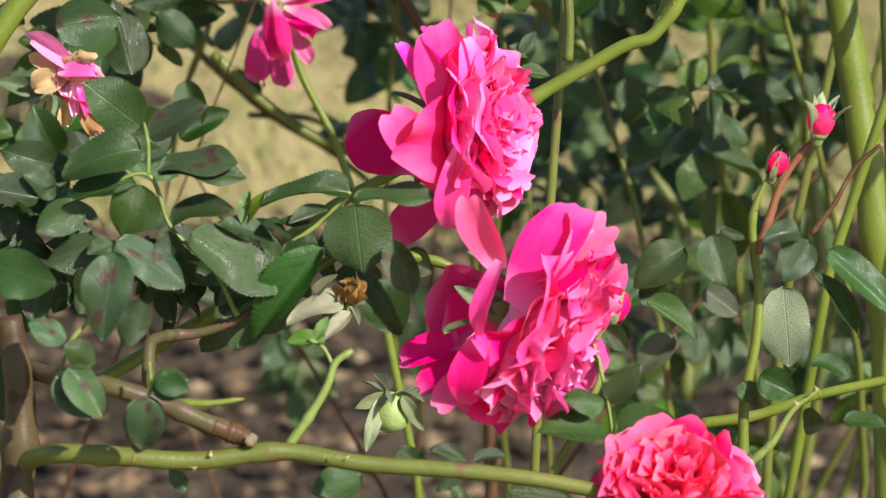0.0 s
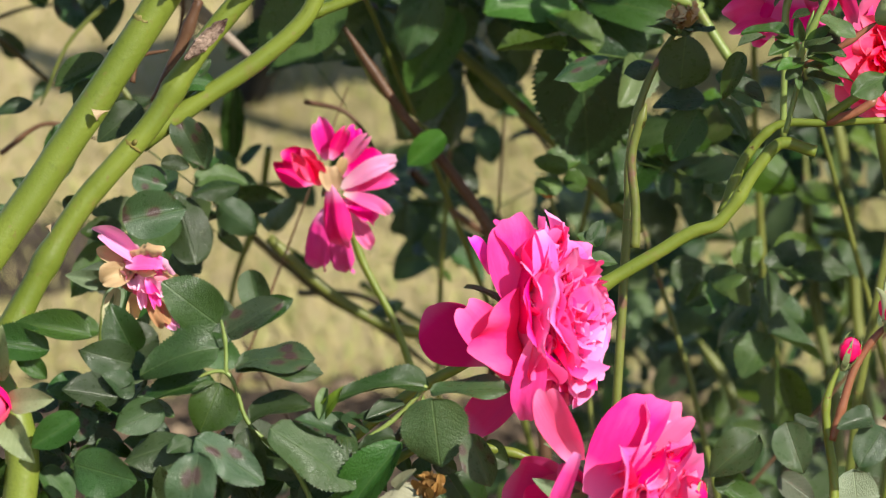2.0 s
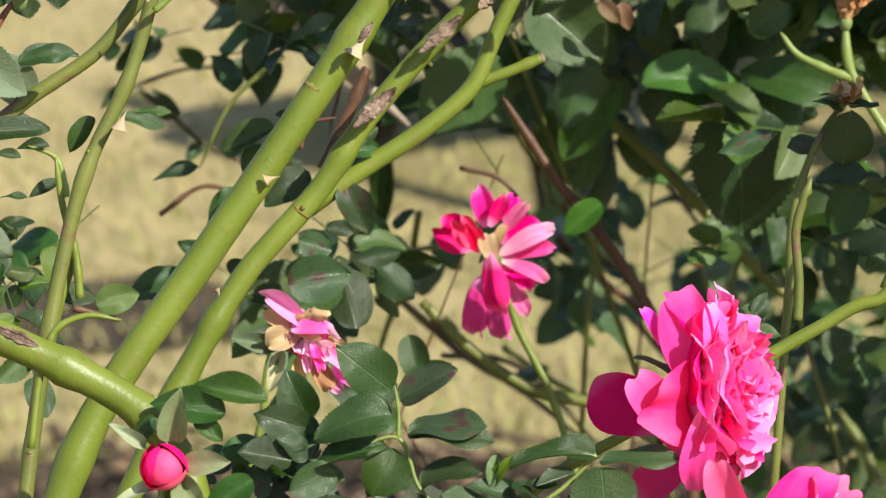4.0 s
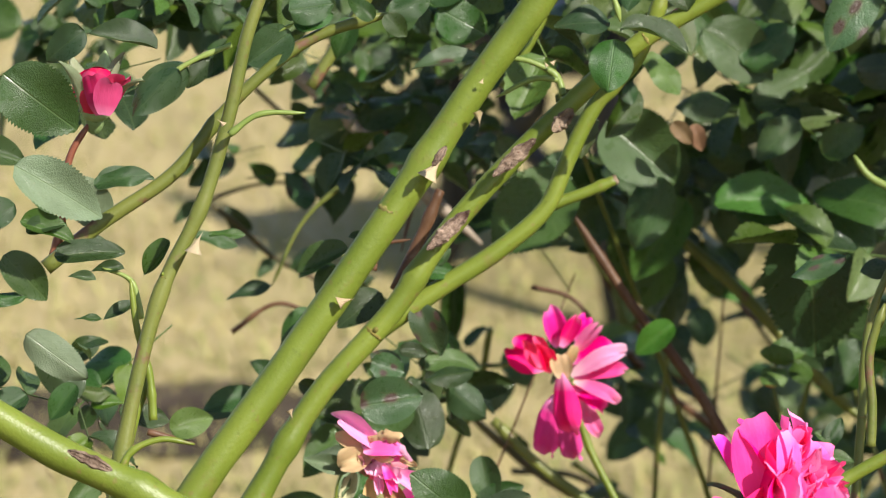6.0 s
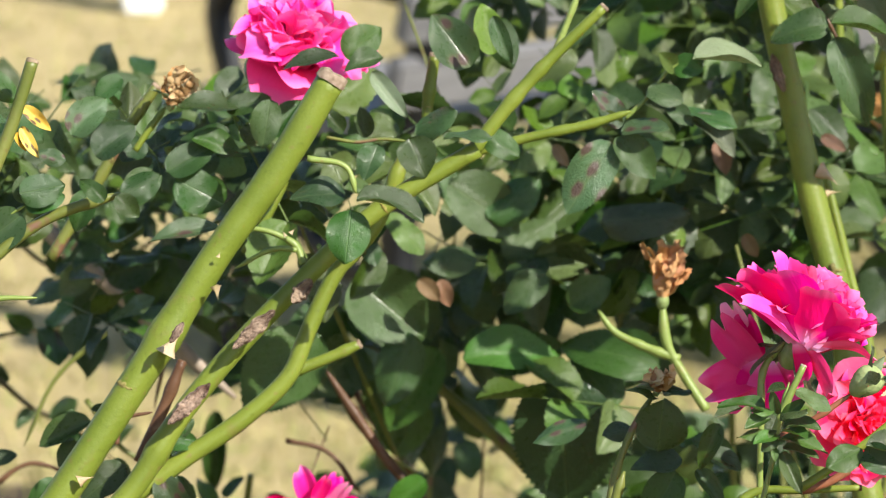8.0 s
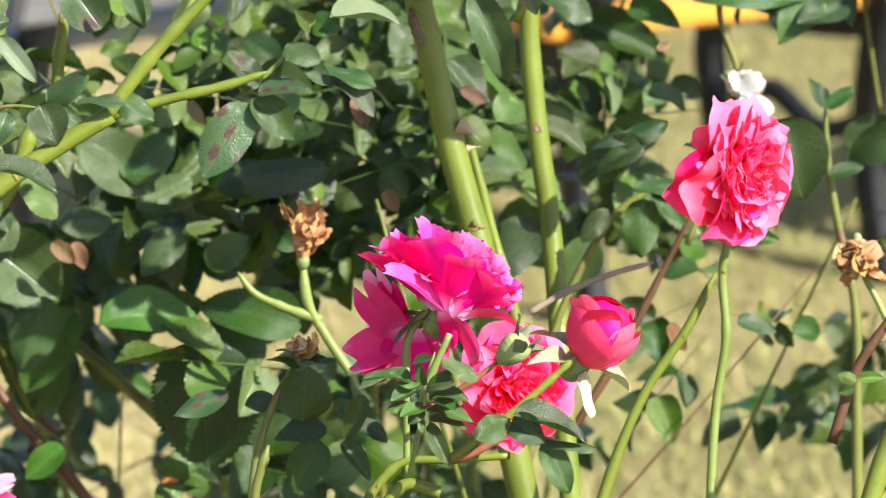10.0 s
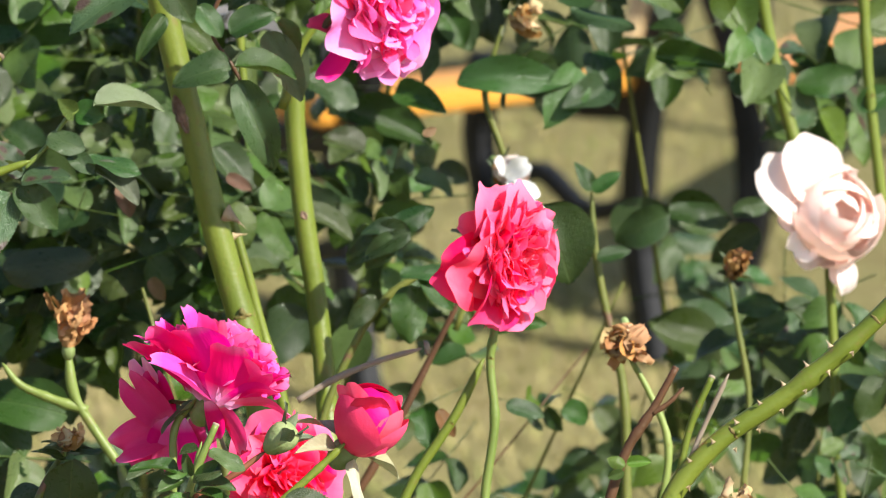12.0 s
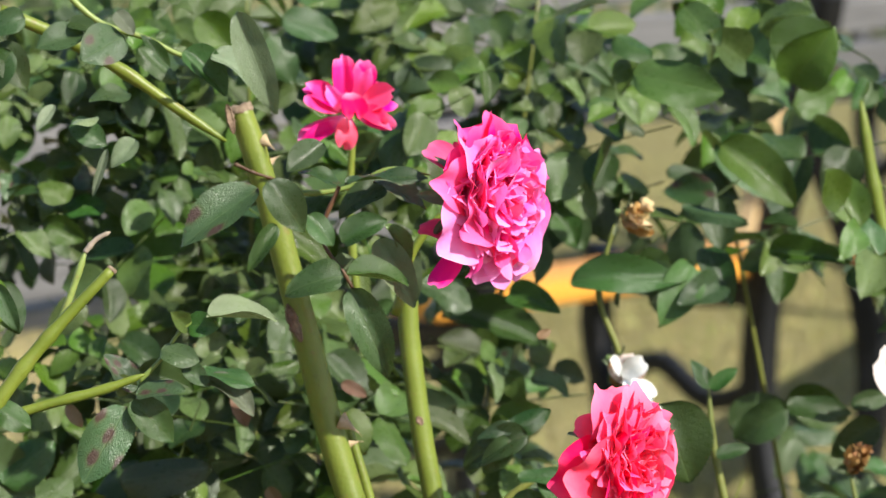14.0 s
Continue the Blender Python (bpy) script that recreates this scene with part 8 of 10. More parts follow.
leaf(g_stem, (0.2978, 1.58, 1.01), (0.3098, 1.57, 0.9754), 0.85, 10, 0)
leaf(g_stem, (0.2746, 1.571, 0.9543), (0.2973, 1.568, 0.9593), 0.4, 40, 0)
leaf(g_stem, (0.2783, 1.562, 0.9224), (0.2956, 1.558, 0.9177), 0.5, 40, 0)
bare_cane = cane(cluster_bush, [(0.3492, 1.634, 0), (0.3492, 1.634, 0.8529), (0.3496, 1.649, 0.9045), (0.3418, 1.661, 0.9461), (0.3382, 1.668, 0.9723), (0.3377, 1.674, 0.9959)], 0.00242, 0.00162, OLIVE, nodes=2)
leaf(bare_cane, (0.3363, 1.664, 0.9975), (0.3283, 1.668, 1.011), 0.5, 40, 0)
leaf(bare_cane, (0.3363, 1.664, 0.9975), (0.3492, 1.663, 1.007), 0.5, 40, 0)
leaf(bare_cane, (0.3365, 1.66, 0.9797), (0.3244, 1.66, 0.9717), 0.5, 30, 0)
leaf(bare_cane, (0.3374, 1.657, 0.9666), (0.3533, 1.655, 0.9707), 0.5, 40, 0)
d_stem = cane(cluster_bush, [(0.1013, 1.524, 0.9128), (0.0917, 1.529, 0.9272), (0.0846, 1.532, 0.9392), (0.0814, 1.538, 0.962)], 0.00223, 0.00198, SHOOT, nodes=2)
d_arm = cane(d_stem, [(0.0894, 1.531, 0.9344), (0.0723, 1.533, 0.9405), (0.06, 1.535, 0.9466), (0.0533, 1.538, 0.9551)], 0.00223, 0.00124, SHOOT, name='twig', nodes=2)
spent_d = shrivelled(d_stem, (0.0816, 1.528, 0.9637), (0.0594, 0.0252, 0.9979), 0.02901, 0.01524, (RUST, RUST, WITHERED), 'rusty brown withered rose on a green stalk', 12, 9, 0.00000)
s_stem = cane(cluster_bush, [(0.3283, 1.476, 0.8805), (0.3364, 1.489, 0.9271), (0.3289, 1.496, 0.9458), (0.3212, 1.501, 0.9598)], 0.00171, 0.00122, SHOOT, nodes=2)
spent_e = shrivelled(s_stem, (0.3204, 1.504, 0.9716), (-0.0385, -0.5957, -0.8022), 0.02077, 0.02321, (RUST, WITHERED, STRAW), 'brown hanging spent rose', 13, 11, 0.00000)
spent_f = shrivelled(cluster_bush, (0.2978, 1.713, 1.003), (0.5439, -0.7328, -0.4088), 0.02056, 0.01919, (BLUSH, BLUSH, WITHERED), 'faded white bloom losing its petals', 8, 13, 0.01096)
loose_petal(spent_f, (0.2986, 1.69, 1.0001), (0.3094, 1.684, 1.0086), 0.7, (0.4, -0.8, 0.5), WHITE, 'outer', 1)
loose_petal(spent_f, (0.2995, 1.69, 0.9978), (0.3138, 1.684, 0.9897), 0.55, (0.4, -0.8, 0.5), WHITE, 'outer', 1)
loose_petal(spent_f, (0.2985, 1.694, 0.9998), (0.294, 1.69, 1.0096), 0.6, (0.4, -0.8, 0.5), WHITE, 'outer', 1)
spent_g = shrivelled(cluster_bush, (0.298, 1.677, 1.081), (0.8406, -0.4839, -0.2435), 0.01864, 0.01331, (STRAW, STRAW, WITHERED), 'yellowed spent bloom', 7, 17, 0.01065)
f_stem = cane(cluster_bush, [(0.2761, 1.698, 0.9228), (0.2941, 1.707, 0.9708), (0.3018, 1.712, 1.002), (0.2933, 1.72, 1.035), (0.3022, 1.724, 1.068)], 0.00164, 0.00137, OLIVE, nodes=2)

# ---- thorny bush and white rose ----
thorny_bush = thing('rose_bush', (0.3294, 1.45, 0), 'thorny rose bush with dry brown twigs', 'rose bush', 'rose bushes')
thorny_cane = cane(thorny_bush, [(0.2853, 1.324, 0), (0.2853, 1.324, 0.8796), (0.2985, 1.336, 0.9253), (0.3104, 1.341, 0.9486), (0.324, 1.342, 0.9636), (0.3526, 1.341, 0.9833), (0.3766, 1.34, 1.003), (0.4028, 1.339, 1.029), (0.4414, 1.337, 1.073)], 0.00420, 0.00353, GREEN, 'green cane set with small red thorns', nodes=4)
thorn(thorny_cane, (0.3123, 1.335, 0.9488), (0.3138, 1.335, 0.9456))
thorn(thorny_cane, (0.3133, 1.338, 0.9583), (0.312, 1.3399, 0.9613))
thorn(thorny_cane, (0.3215, 1.335, 0.9562), (0.3228, 1.335, 0.953))
thorn(thorny_cane, (0.3225, 1.338, 0.9657), (0.321, 1.3399, 0.9687))
thorn(thorny_cane, (0.3306, 1.335, 0.9636), (0.3321, 1.335, 0.9604))
thorn(thorny_cane, (0.3316, 1.338, 0.9731), (0.3301, 1.3399, 0.9763))
thorn(thorny_cane, (0.3397, 1.335, 0.971), (0.3412, 1.335, 0.9678))
thorn(thorny_cane, (0.3407, 1.338, 0.9806), (0.3392, 1.3399, 0.9836))
thorn(thorny_cane, (0.3488, 1.335, 0.9785), (0.3501, 1.335, 0.9753))
thorn(thorny_cane, (0.3498, 1.338, 0.988), (0.3483, 1.338, 0.9912))
thorn(thorny_cane, (0.3578, 1.335, 0.986), (0.3593, 1.335, 0.9828))
thorn(thorny_cane, (0.3588, 1.337, 0.9955), (0.3573, 1.3389, 0.9987))
thorn(thorny_cane, (0.3668, 1.335, 0.9934), (0.3683, 1.3331, 0.9904))
thorn(thorny_cane, (0.3678, 1.337, 1.003), (0.3663, 1.3389, 1.0068))
thorn(thorny_cane, (0.3758, 1.334, 1.001), (0.3773, 1.334, 0.9978))
thorn(thorny_cane, (0.3768, 1.337, 1.011), (0.3753, 1.337, 1.0129))
brown_a = cane(thorny_bush, [(0.2869, 1.38, 0.9195), (0.2995, 1.387, 0.9521), (0.3089, 1.389, 0.9653), (0.3185, 1.391, 0.9819)], 0.00227, 0.00136, BROWN, 'reddish brown dry twig', nodes=2, taper=False)
cut_end(brown_a, (0.3185, 1.391, 0.9819), (0.4957, 0.1275, 0.8591), 0.00136, BROWN)
brown_b = cane(brown_a, [(0.3089, 1.388, 0.9642), (0.3157, 1.388, 0.9687), (0.3215, 1.389, 0.9743)], 0.00114, 0.00068, BROWN, name='twig', nodes=2)
brown_c = cane(thorny_bush, [(0.3203, 1.396, 0.925), (0.3284, 1.403, 0.9559), (0.337, 1.406, 0.9738)], 0.00161, 0.00138, GREEN, nodes=2, taper=False)
cut_end(brown_c, (0.337, 1.406, 0.9738), (0.4287, 0.1487, 0.8911), 0.00138, GREY)
brown_d = cane(thorny_bush, [(0.324, 1.398, 0.9338), (0.3328, 1.401, 0.9538), (0.3437, 1.405, 0.975)], 0.00115, 0.00092, GREY, nodes=2)
leaf(brown_a, (0.295, 1.375, 0.9462), (0.2885, 1.378, 0.9493), 0.7, 20, 0, material=LEAF_YOUNG)
leaf(brown_a, (0.2961, 1.376, 0.9473), (0.3056, 1.374, 0.9485), 0.5, 30, 0, material=LEAF_YOUNG)
leaf(brown_a, (0.2949, 1.375, 0.944), (0.2882, 1.376, 0.9418), 0.6, 20, 0, material=LEAF_YOUNG)
white_bush = thing('rose_bush', (0.4463, 1.75, 0), 'rose bush with a blush white bloom', 'rose bush', 'rose bushes')
rose_white = cupped_rose(white_bush, (0.4611, 1.684, 0.9793), (0.15, -0.90, 0.38), 0.0270, BLUSH, 'blush white cupped rose', seed=51)
loose_petal(rose_white, (0.4539, 1.6892, 0.9756), (0.4288, 1.684, 1.0053), 0.85, (0.2, -0.9, 0.3), BLUSH, 'guard')
loose_petal(rose_white, (0.4545, 1.6875, 0.9832), (0.4448, 1.684, 1.0157), 0.9, (0.2, -0.9, 0.1), BLUSH, 'guard')
loose_petal(rose_white, (0.4516, 1.6892, 0.9683), (0.4333, 1.6857, 0.9818), 0.7, (0.2, -0.9, 0.3), BLUSH, 'guard')
loose_petal(rose_white, (0.4552, 1.684, 0.9693), (0.4374, 1.6788, 0.9613), 0.85, (0.2, -0.9, 0.3), BLUSH, 'guard')
loose_petal(rose_white, (0.4632, 1.6857, 0.9613), (0.4682, 1.6823, 0.9385), 0.48, (0.2, -0.9, 0.2), BLUSH, 'guard')
loose_petal(rose_white, (0.4676, 1.6805, 0.9745), (0.4797, 1.6753, 0.9728), 0.95, (0.0, -0.9, 0.3), BLUSH, 'guard')
loose_petal(rose_white, (0.4528, 1.6997, 0.9806), (0.4447, 1.704, 1.0077), 0.78, (0.2916, -0.9085, 0.2994), BLUSH, 'outer')
loose_petal(rose_white, (0.4648, 1.6918, 0.9574), (0.4652, 1.684, 0.9423), 0.8, (0.0793, -0.8599, 0.5043), BLUSH, 'outer')
loose_petal(rose_white, (0.4538, 1.6979, 0.9736), (0.4355, 1.6997, 0.9751), 0.9, (0.3991, -0.833, 0.3832), BLUSH, 'outer')
loose_petal(rose_white, (0.4534, 1.6962, 0.9642), (0.4463, 1.691, 0.9508), 0.9, (0.1767, -0.8528, 0.4914), BLUSH, 'outer')
loose_petal(rose_white, (0.4676, 1.6944, 0.9739), (0.4829, 1.6866, 0.975), 0.9, (-0.3412, -0.8434, 0.4149), BLUSH, 'outer')
loose_petal(rose_white, (0.4634, 1.6979, 0.9832), (0.4675, 1.697, 1.0017), 0.9, (0.0781, -0.9065, 0.4149), BLUSH, 'outer')
w_stem = cane(white_bush, [(0.4639, 1.65, 0), (0.4639, 1.65, 0.7858), (0.4629, 1.675, 0.8645), (0.4626, 1.69, 0.9179), (0.4606, 1.703, 0.9718)], 0.00251, 0.00223, GREEN, nodes=2)
w_cane = cane(white_bush, [(0.4615, 1.723, 0.9675), (0.4444, 1.741, 1.036), (0.437, 1.75, 1.077), (0.4322, 1.757, 1.119)], 0.00338, 0.00282, GREEN, nodes=2)
w_cane2 = cane(white_bush, [(0.4938, 1.715, 0.9683), (0.4875, 1.73, 1.037), (0.4856, 1.738, 1.078), (0.4809, 1.748, 1.147)], 0.00282, 0.00226, GREEN, nodes=2)
leaf(white_bush, (0.3907, 1.74, 0.969), (0.3627, 1.743, 0.9549), 0.6, 20, 0)
leaf(white_bush, (0.3894, 1.741, 0.9704), (0.4207, 1.733, 0.9667), 0.45, 40, 0)
leaf(white_bush, (0.4208, 1.734, 0.9695), (0.44, 1.73, 0.9753), 0.5, 30, 0)
leaf(white_bush, (0.3927, 1.754, 1.041), (0.4255, 1.747, 1.044), 0.4, 40, 0)
leaf(white_bush, (0.4226, 1.746, 1.036), (0.436, 1.741, 1.025), 0.6, 20, 0)
leaf(white_bush, (0.4442, 1.74, 1.028), (0.463, 1.734, 1.022), 0.7, 20, 0)
leaf(white_bush, (0.4524, 1.739, 1.033), (0.4849, 1.732, 1.039), 0.5, 30, 0)
leaf(white_bush, (0.4819, 1.729, 1.023), (0.5008, 1.726, 1.032), 0.6, 20, 0)
leaf(white_bush, (0.4342, 1.729, 0.9615), (0.4092, 1.731, 0.9473), 0.6, 30, 0)
leaf(white_bush, (0.4463, 1.716, 0.9207), (0.4297, 1.718, 0.9122), 0.6, 30, 0)
leaf(white_bush, (0.4491, 1.716, 0.9235), (0.4649, 1.709, 0.913), 0.5, 40, 0)
leaf(white_bush, (0.4755, 1.705, 0.9079), (0.4712, 1.697, 0.8727), 0.6, 15, 0)
leaf(white_bush, (0.4525, 1.702, 0.8748), (0.4432, 1.698, 0.8504), 0.6, 20, 0)
leaf(white_bush, (0.4736, 1.694, 0.8647), (0.4887, 1.684, 0.8464), 0.6, 20, 0)
leaf(white_bush, (0.441, 1.718, 0.9233), (0.4165, 1.724, 0.9229), 0.4, 40, 0)

# ---- foliage masses behind ----
back_bush = thing('rose_bush', (0.0241, 1.9, 0), 'dense dark green rose bush without blooms', 'rose bush', 'rose bushes')
BACK = []
BACK.append(((0.0172, 1.689, 0.9841), (0.091, 0.1, 0.0496), 6, 0.0317))
BACK.append(((0.0415, 1.654, 0.8717), (0.0767, 0.08, 0.0658), 3, 0.0329))
BACK.append(((-0.0528, 1.767, 0.9157), (0.0464, 0.1, 0.0377), 3, 0.0348))
BACK.append(((-0.0491, 1.595, 1.026), (0.078, 0.08, 0.0286), 7, 0.0286))
BACK.append(((0.0171, 1.672, 0.954), (0.0696, 0.1, 0.0402), 4, 0.0308))
BACK.append(((0.0399, 1.685, 0.8466), (0.0548, 0.07, 0.0356), 3, 0.0301))
BACK.append(((0.0831, 1.766, 0.9686), (0.0902, 0.1, 0.0648), 24, 0.0310))
BACK.append(((0.1502, 1.723, 0.9791), (0.0551, 0.08, 0.0772), 12, 0.0289))
BACK.append(((0.085, 1.743, 0.9907), (0.091, 0.1, 0.0634), 33, 0.0254))
BACK.append(((0.1031, 1.76, 1.085), (0.1047, 0.1, 0.0551), 36, 0.0254))
BACK.append(((0.2336, 1.825, 0.9957), (0.0869, 0.1, 0.0637), 12, 0.0267))
BACK.append(((0.2614, 1.792, 1.13), (0.1128, 0.1, 0.0423), 18, 0.0259))
BACK.append(((0.0668, 1.811, 1.163), (0.0846, 0.1, 0.0338), 24, 0.0259))
BACK.append(((0.2237, 1.982, 1.077), (0.1558, 0.1, 0.0935), 36, 0.0312))
BACK.append(((0.3722, 2.015, 1.098), (0.1118, 0.1, 0.0639), 12, 0.0319))
BACK.append(((0.0893, 1.91, 0.9257), (0.1283, 0.08, 0.0702), 8, 0.0318))
BACK.append(((0.0652, 2.02, 1.1229), (0.075, 0.06, 0.04), 22, 0.03))
BACK.append(((0.1626, 2.06, 1.1306), (0.08, 0.06, 0.035), 20, 0.03))
BACK.append(((0.0338, 1.98, 1.0605), (0.07, 0.06, 0.05), 16, 0.03))
BACK.append(((0.2391, 2.05, 1.1351), (0.07, 0.06, 0.03), 12, 0.03))
BACK.append(((0.1091, 2.0, 1.07), (0.08, 0.06, 0.05), 12, 0.03))
leaf_mass(back_bush, BACK, 5)
left_bush = thing('rose_bush', (-0.1649, 1.75, 0), 'sparse rose bush with thin dark canes', 'rose bush', 'rose bushes')
LEFT = []
LEFT.append(((-0.2335, 1.867, 0.9778), (0.1222, 0.12, 0.0275), 17, 0.0260))
LEFT.append(((-0.1669, 1.913, 0.9113), (0.0376, 0.1, 0.0282), 5, 0.0266))
LEFT.append(((-0.2109, 1.867, 0.9446), (0.055, 0.12, 0.0305), 9, 0.0260))
LEFT.append(((-0.3397, 1.902, 0.9519), (0.0626, 0.12, 0.0188), 5, 0.0266))
LEFT.append(((-0.1606, 1.674, 0.9972), (0.0685, 0.12, 0.0329), 9, 0.0274))
LEFT.append(((-0.2165, 1.677, 0.8885), (0.0725, 0.15, 0.0725), 2, 0.0251))
LEFT.append(((-0.2727, 1.509, 1.014), (0.0401, 0.1, 0.0401), 6, 0.0251))
LEFT.append(((-0.2462, 1.518, 1.04), (0.0551, 0.08, 0.02), 7, 0.0251))
LEFT.append(((-0.162, 1.577, 1.027), (0.0517, 0.1, 0.0258), 9, 0.0258))
LEFT.append(((-0.1221, 1.529, 1.023), (0.0301, 0.08, 0.0301), 6, 0.0263))
LEFT.append(((-0.2589, 1.375, 0.8795), (0.0282, 0.08, 0.0235), 5, 0.0211))
LEFT.append(((-0.1275, 1.715, 0.9307), (0.0395, 0.12, 0.0282), 3, 0.0282))
LEFT.append(((-0.1861, 1.714, 0.931), (0.0451, 0.12, 0.0338), 6, 0.0254))
LEFT.append(((-0.2359, 1.749, 0.8789), (0.0348, 0.12, 0.0261), 1, 0.0246))
LEFT.append(((-0.2038, 1.753, 0.9159), (0.0493, 0.12, 0.0435), 3, 0.0246))
LEFT.append(((-0.2541, 1.708, 0.9821), (0.0395, 0.1, 0.0338), 3, 0.0254))
LEFT.append(((-0.1702, 1.633, 0.8212), (0.0548, 0.12, 0.0274), 4, 0.0274))
LEFT.append(((-0.0333, 1.827, 0.8791), (0.1041, 0.12, 0.0298), 6, 0.0342))
LEFT.append(((-0.1044, 1.767, 0.8499), (0.0579, 0.12, 0.0637), 1, 0.0319))
LEFT.append(((-0.152, 1.554, 0.8409), (0.0517, 0.08, 0.0413), 3, 0.0258))
LEFT.append(((-0.1833, 1.684, 0.7949), (0.0558, 0.08, 0.0307), 2, 0.0362))
LEFT.append(((0.1121, 1.664, 0.7887), (0.0274, 0.1, 0.0274), 3, 0.0274))
leaf_mass(left_bush, LEFT, 6)
right_bush = thing('rose_bush', (0.1666, 1.7, 0), 'rose bush with crowded upright green canes', 'rose bush', 'rose bushes')
RIGHT = []
RIGHT.append(((0.1812, 1.861, 0.594), (0.0626, 0.1, 0.0439), 3, 0.0282))
RIGHT.append(((0.2045, 1.745, 0.5726), (0.0446, 0.1, 0.0387), 3, 0.0268))
RIGHT.append(((0.1932, 1.982, 0.6425), (0.0724, 0.1, 0.0658), 3, 0.0296))
RIGHT.append(((0.4425, 1.846, 1.036), (0.0684, 0.15, 0.0238), 7, 0.0327))
RIGHT.append(((0.5119, 1.876, 1.008), (0.0489, 0.12, 0.0397), 7, 0.0336))
RIGHT.append(((0.4672, 1.706, 0.9023), (0.0395, 0.12, 0.0423), 8, 0.0296))
RIGHT.append(((0.2824, 1.685, 0.8752), (0.0329, 0.1, 0.0329), 4, 0.0247))
RIGHT.append(((0.431, 1.913, 1.108), (0.0763, 0.15, 0.055), 8, 0.0336))
RIGHT.append(((0.3231, 1.825, 1.071), (0.0579, 0.12, 0.0579), 4, 0.0319))
RIGHT.append(((0.43, 1.603, 0.8808), (0.0399, 0.1, 0.0213), 5, 0.0240))
RIGHT.append(((0.2766, 1.903, 0.91), (0.0458, 0.1, 0.0458), 5, 0.0305))
RIGHT.append(((0.4949, 1.892, 0.8282), (0.0626, 0.15, 0.0501), 14, 0.0345))
RIGHT.append(((0.39, 2.008, 0.7812), (0.0526, 0.15, 0.0362), 7, 0.0329))
RIGHT.append(((0.4736, 2.013, 0.8648), (0.0526, 0.15, 0.0395), 3, 0.0362))
RIGHT.append(((0.1154, 1.999, 0.5232), (0.0842, 0.12, 0.0539), 4, 0.0303))
RIGHT.append(((-0.0339, 1.948, 0.528), (0.0822, 0.12, 0.0395), 4, 0.0296))
RIGHT.append(((0.1641, 2.187, 0.6246), (0.1081, 0.15, 0.0828), 13, 0.0396))
RIGHT.append(((-0.0376, 2.006, 0.7129), (0.0658, 0.1, 0.0296), 4, 0.0362))
RIGHT.append(((0.0731, 2.115, 0.7369), (0.0861, 0.12, 0.0448), 9, 0.0327))
RIGHT.append(((0.2031, 2.109, 0.7396), (0.0689, 0.12, 0.0448), 7, 0.0327))
RIGHT.append(((0.1222, 2.269, 0.5421), (0.0977, 0.15, 0.0451), 14, 0.0338))
RIGHT.append(((0.2236, 2.348, 0.4789), (0.0783, 0.15, 0.0587), 8, 0.0352))
RIGHT.append(((0.0472, 2.27, 0.5403), (0.0451, 0.1, 0.0451), 4, 0.0301))
RIGHT.append(((0.1206, 2.143, 0.4794), (0.1081, 0.1, 0.054), 5, 0.0360))
RIGHT.append(((0.0075, 2.299, 0.6443), (0.0752, 0.1, 0.0338), 4, 0.0413))
RIGHT.append(((0.0643, 2.069, 0.5701), (0.0517, 0.1, 0.0413), 3, 0.0345))
leaf_mass(right_bush, RIGHT, 7)
twigs(right_bush, [
    ((0.1743, 2.106, 0), (0.1743, 2.106, 0.7118), 2, 0.06),
    ((0.4756, 1.764, 0), (0.4756, 1.764, 0.9289), 2, 0.05),
], 11, OLIVE, 0.0035)
twigs(left_bush, [
    ((0.0282, 1.909, 0), (0.0282, 1.909, 0.7859), 2, 0.06),
    ((-0.0829, 1.805, 0), (-0.0829, 1.805, 0.8614), 2, 0.09),
    ((-0.1978, 1.75, 0), (-0.1978, 1.75, 0.8961), 2, 0.08),
], 12, BROWN, 0.0022)
twigs(back_bush, [
    ((0.0277, 1.82, 0), (0.0277, 1.82, 0.976), 3, 0.10),
    ((0.1224, 1.85, 0), (0.1224, 1.85, 1.085), 2, 0.09),
    ((0.2742, 1.888, 0), (0.2742, 1.888, 1.103), 3, 0.07),
    ((0.108, 1.838, 0), (0.108, 1.838, 1.013), 2, 0.08),
], 13, OLIVE, 0.003)

# ---- dark twigs behind the canes ----
cane(left_bush, [(-0.2863, 2.05, 0.9025), (-0.2572, 2.06, 0.8875), (-0.2312, 2.07, 0.8602), (-0.2015, 2.08, 0.8291), (-0.1851, 2.09, 0.8026)], 0.00434, 0.00304, GREY, name='twig', nodes=2, sides=8)
cane(left_bush, [(-0.1752, 1.9, 0.901), (-0.2012, 1.91, 0.8824), (-0.2309, 1.92, 0.857), (-0.2673, 1.93, 0.849), (-0.3011, 1.94, 0.8345)], 0.00155, 0.00108, DARKBARK, name='twig', nodes=2, sides=8)
cane(left_bush, [(-0.2797, 1.86, 0.8534), (-0.2626, 1.87, 0.8356), (-0.2483, 1.88, 0.8191), (-0.2276, 1.89, 0.8058), (-0.2066, 1.9, 0.7843)], 0.00167, 0.00117, DARKBARK, name='twig', nodes=2, sides=8)
cane(left_bush, [(-0.2728, 1.95, 0.9051), (-0.2387, 1.96, 0.8776), (-0.2009, 1.97, 0.8863), (-0.1759, 1.98, 0.9046)], 0.00143, 0.00100, DARKBARK, name='twig', nodes=2, sides=8)
cane(left_bush, [(-0.1272, 1.85, 0.7898), (-0.1339, 1.86, 0.7517), (-0.1469, 1.87, 0.716), (-0.16, 1.88, 0.6465)], 0.00211, 0.00148, OLIVE, name='twig', nodes=2, sides=8)
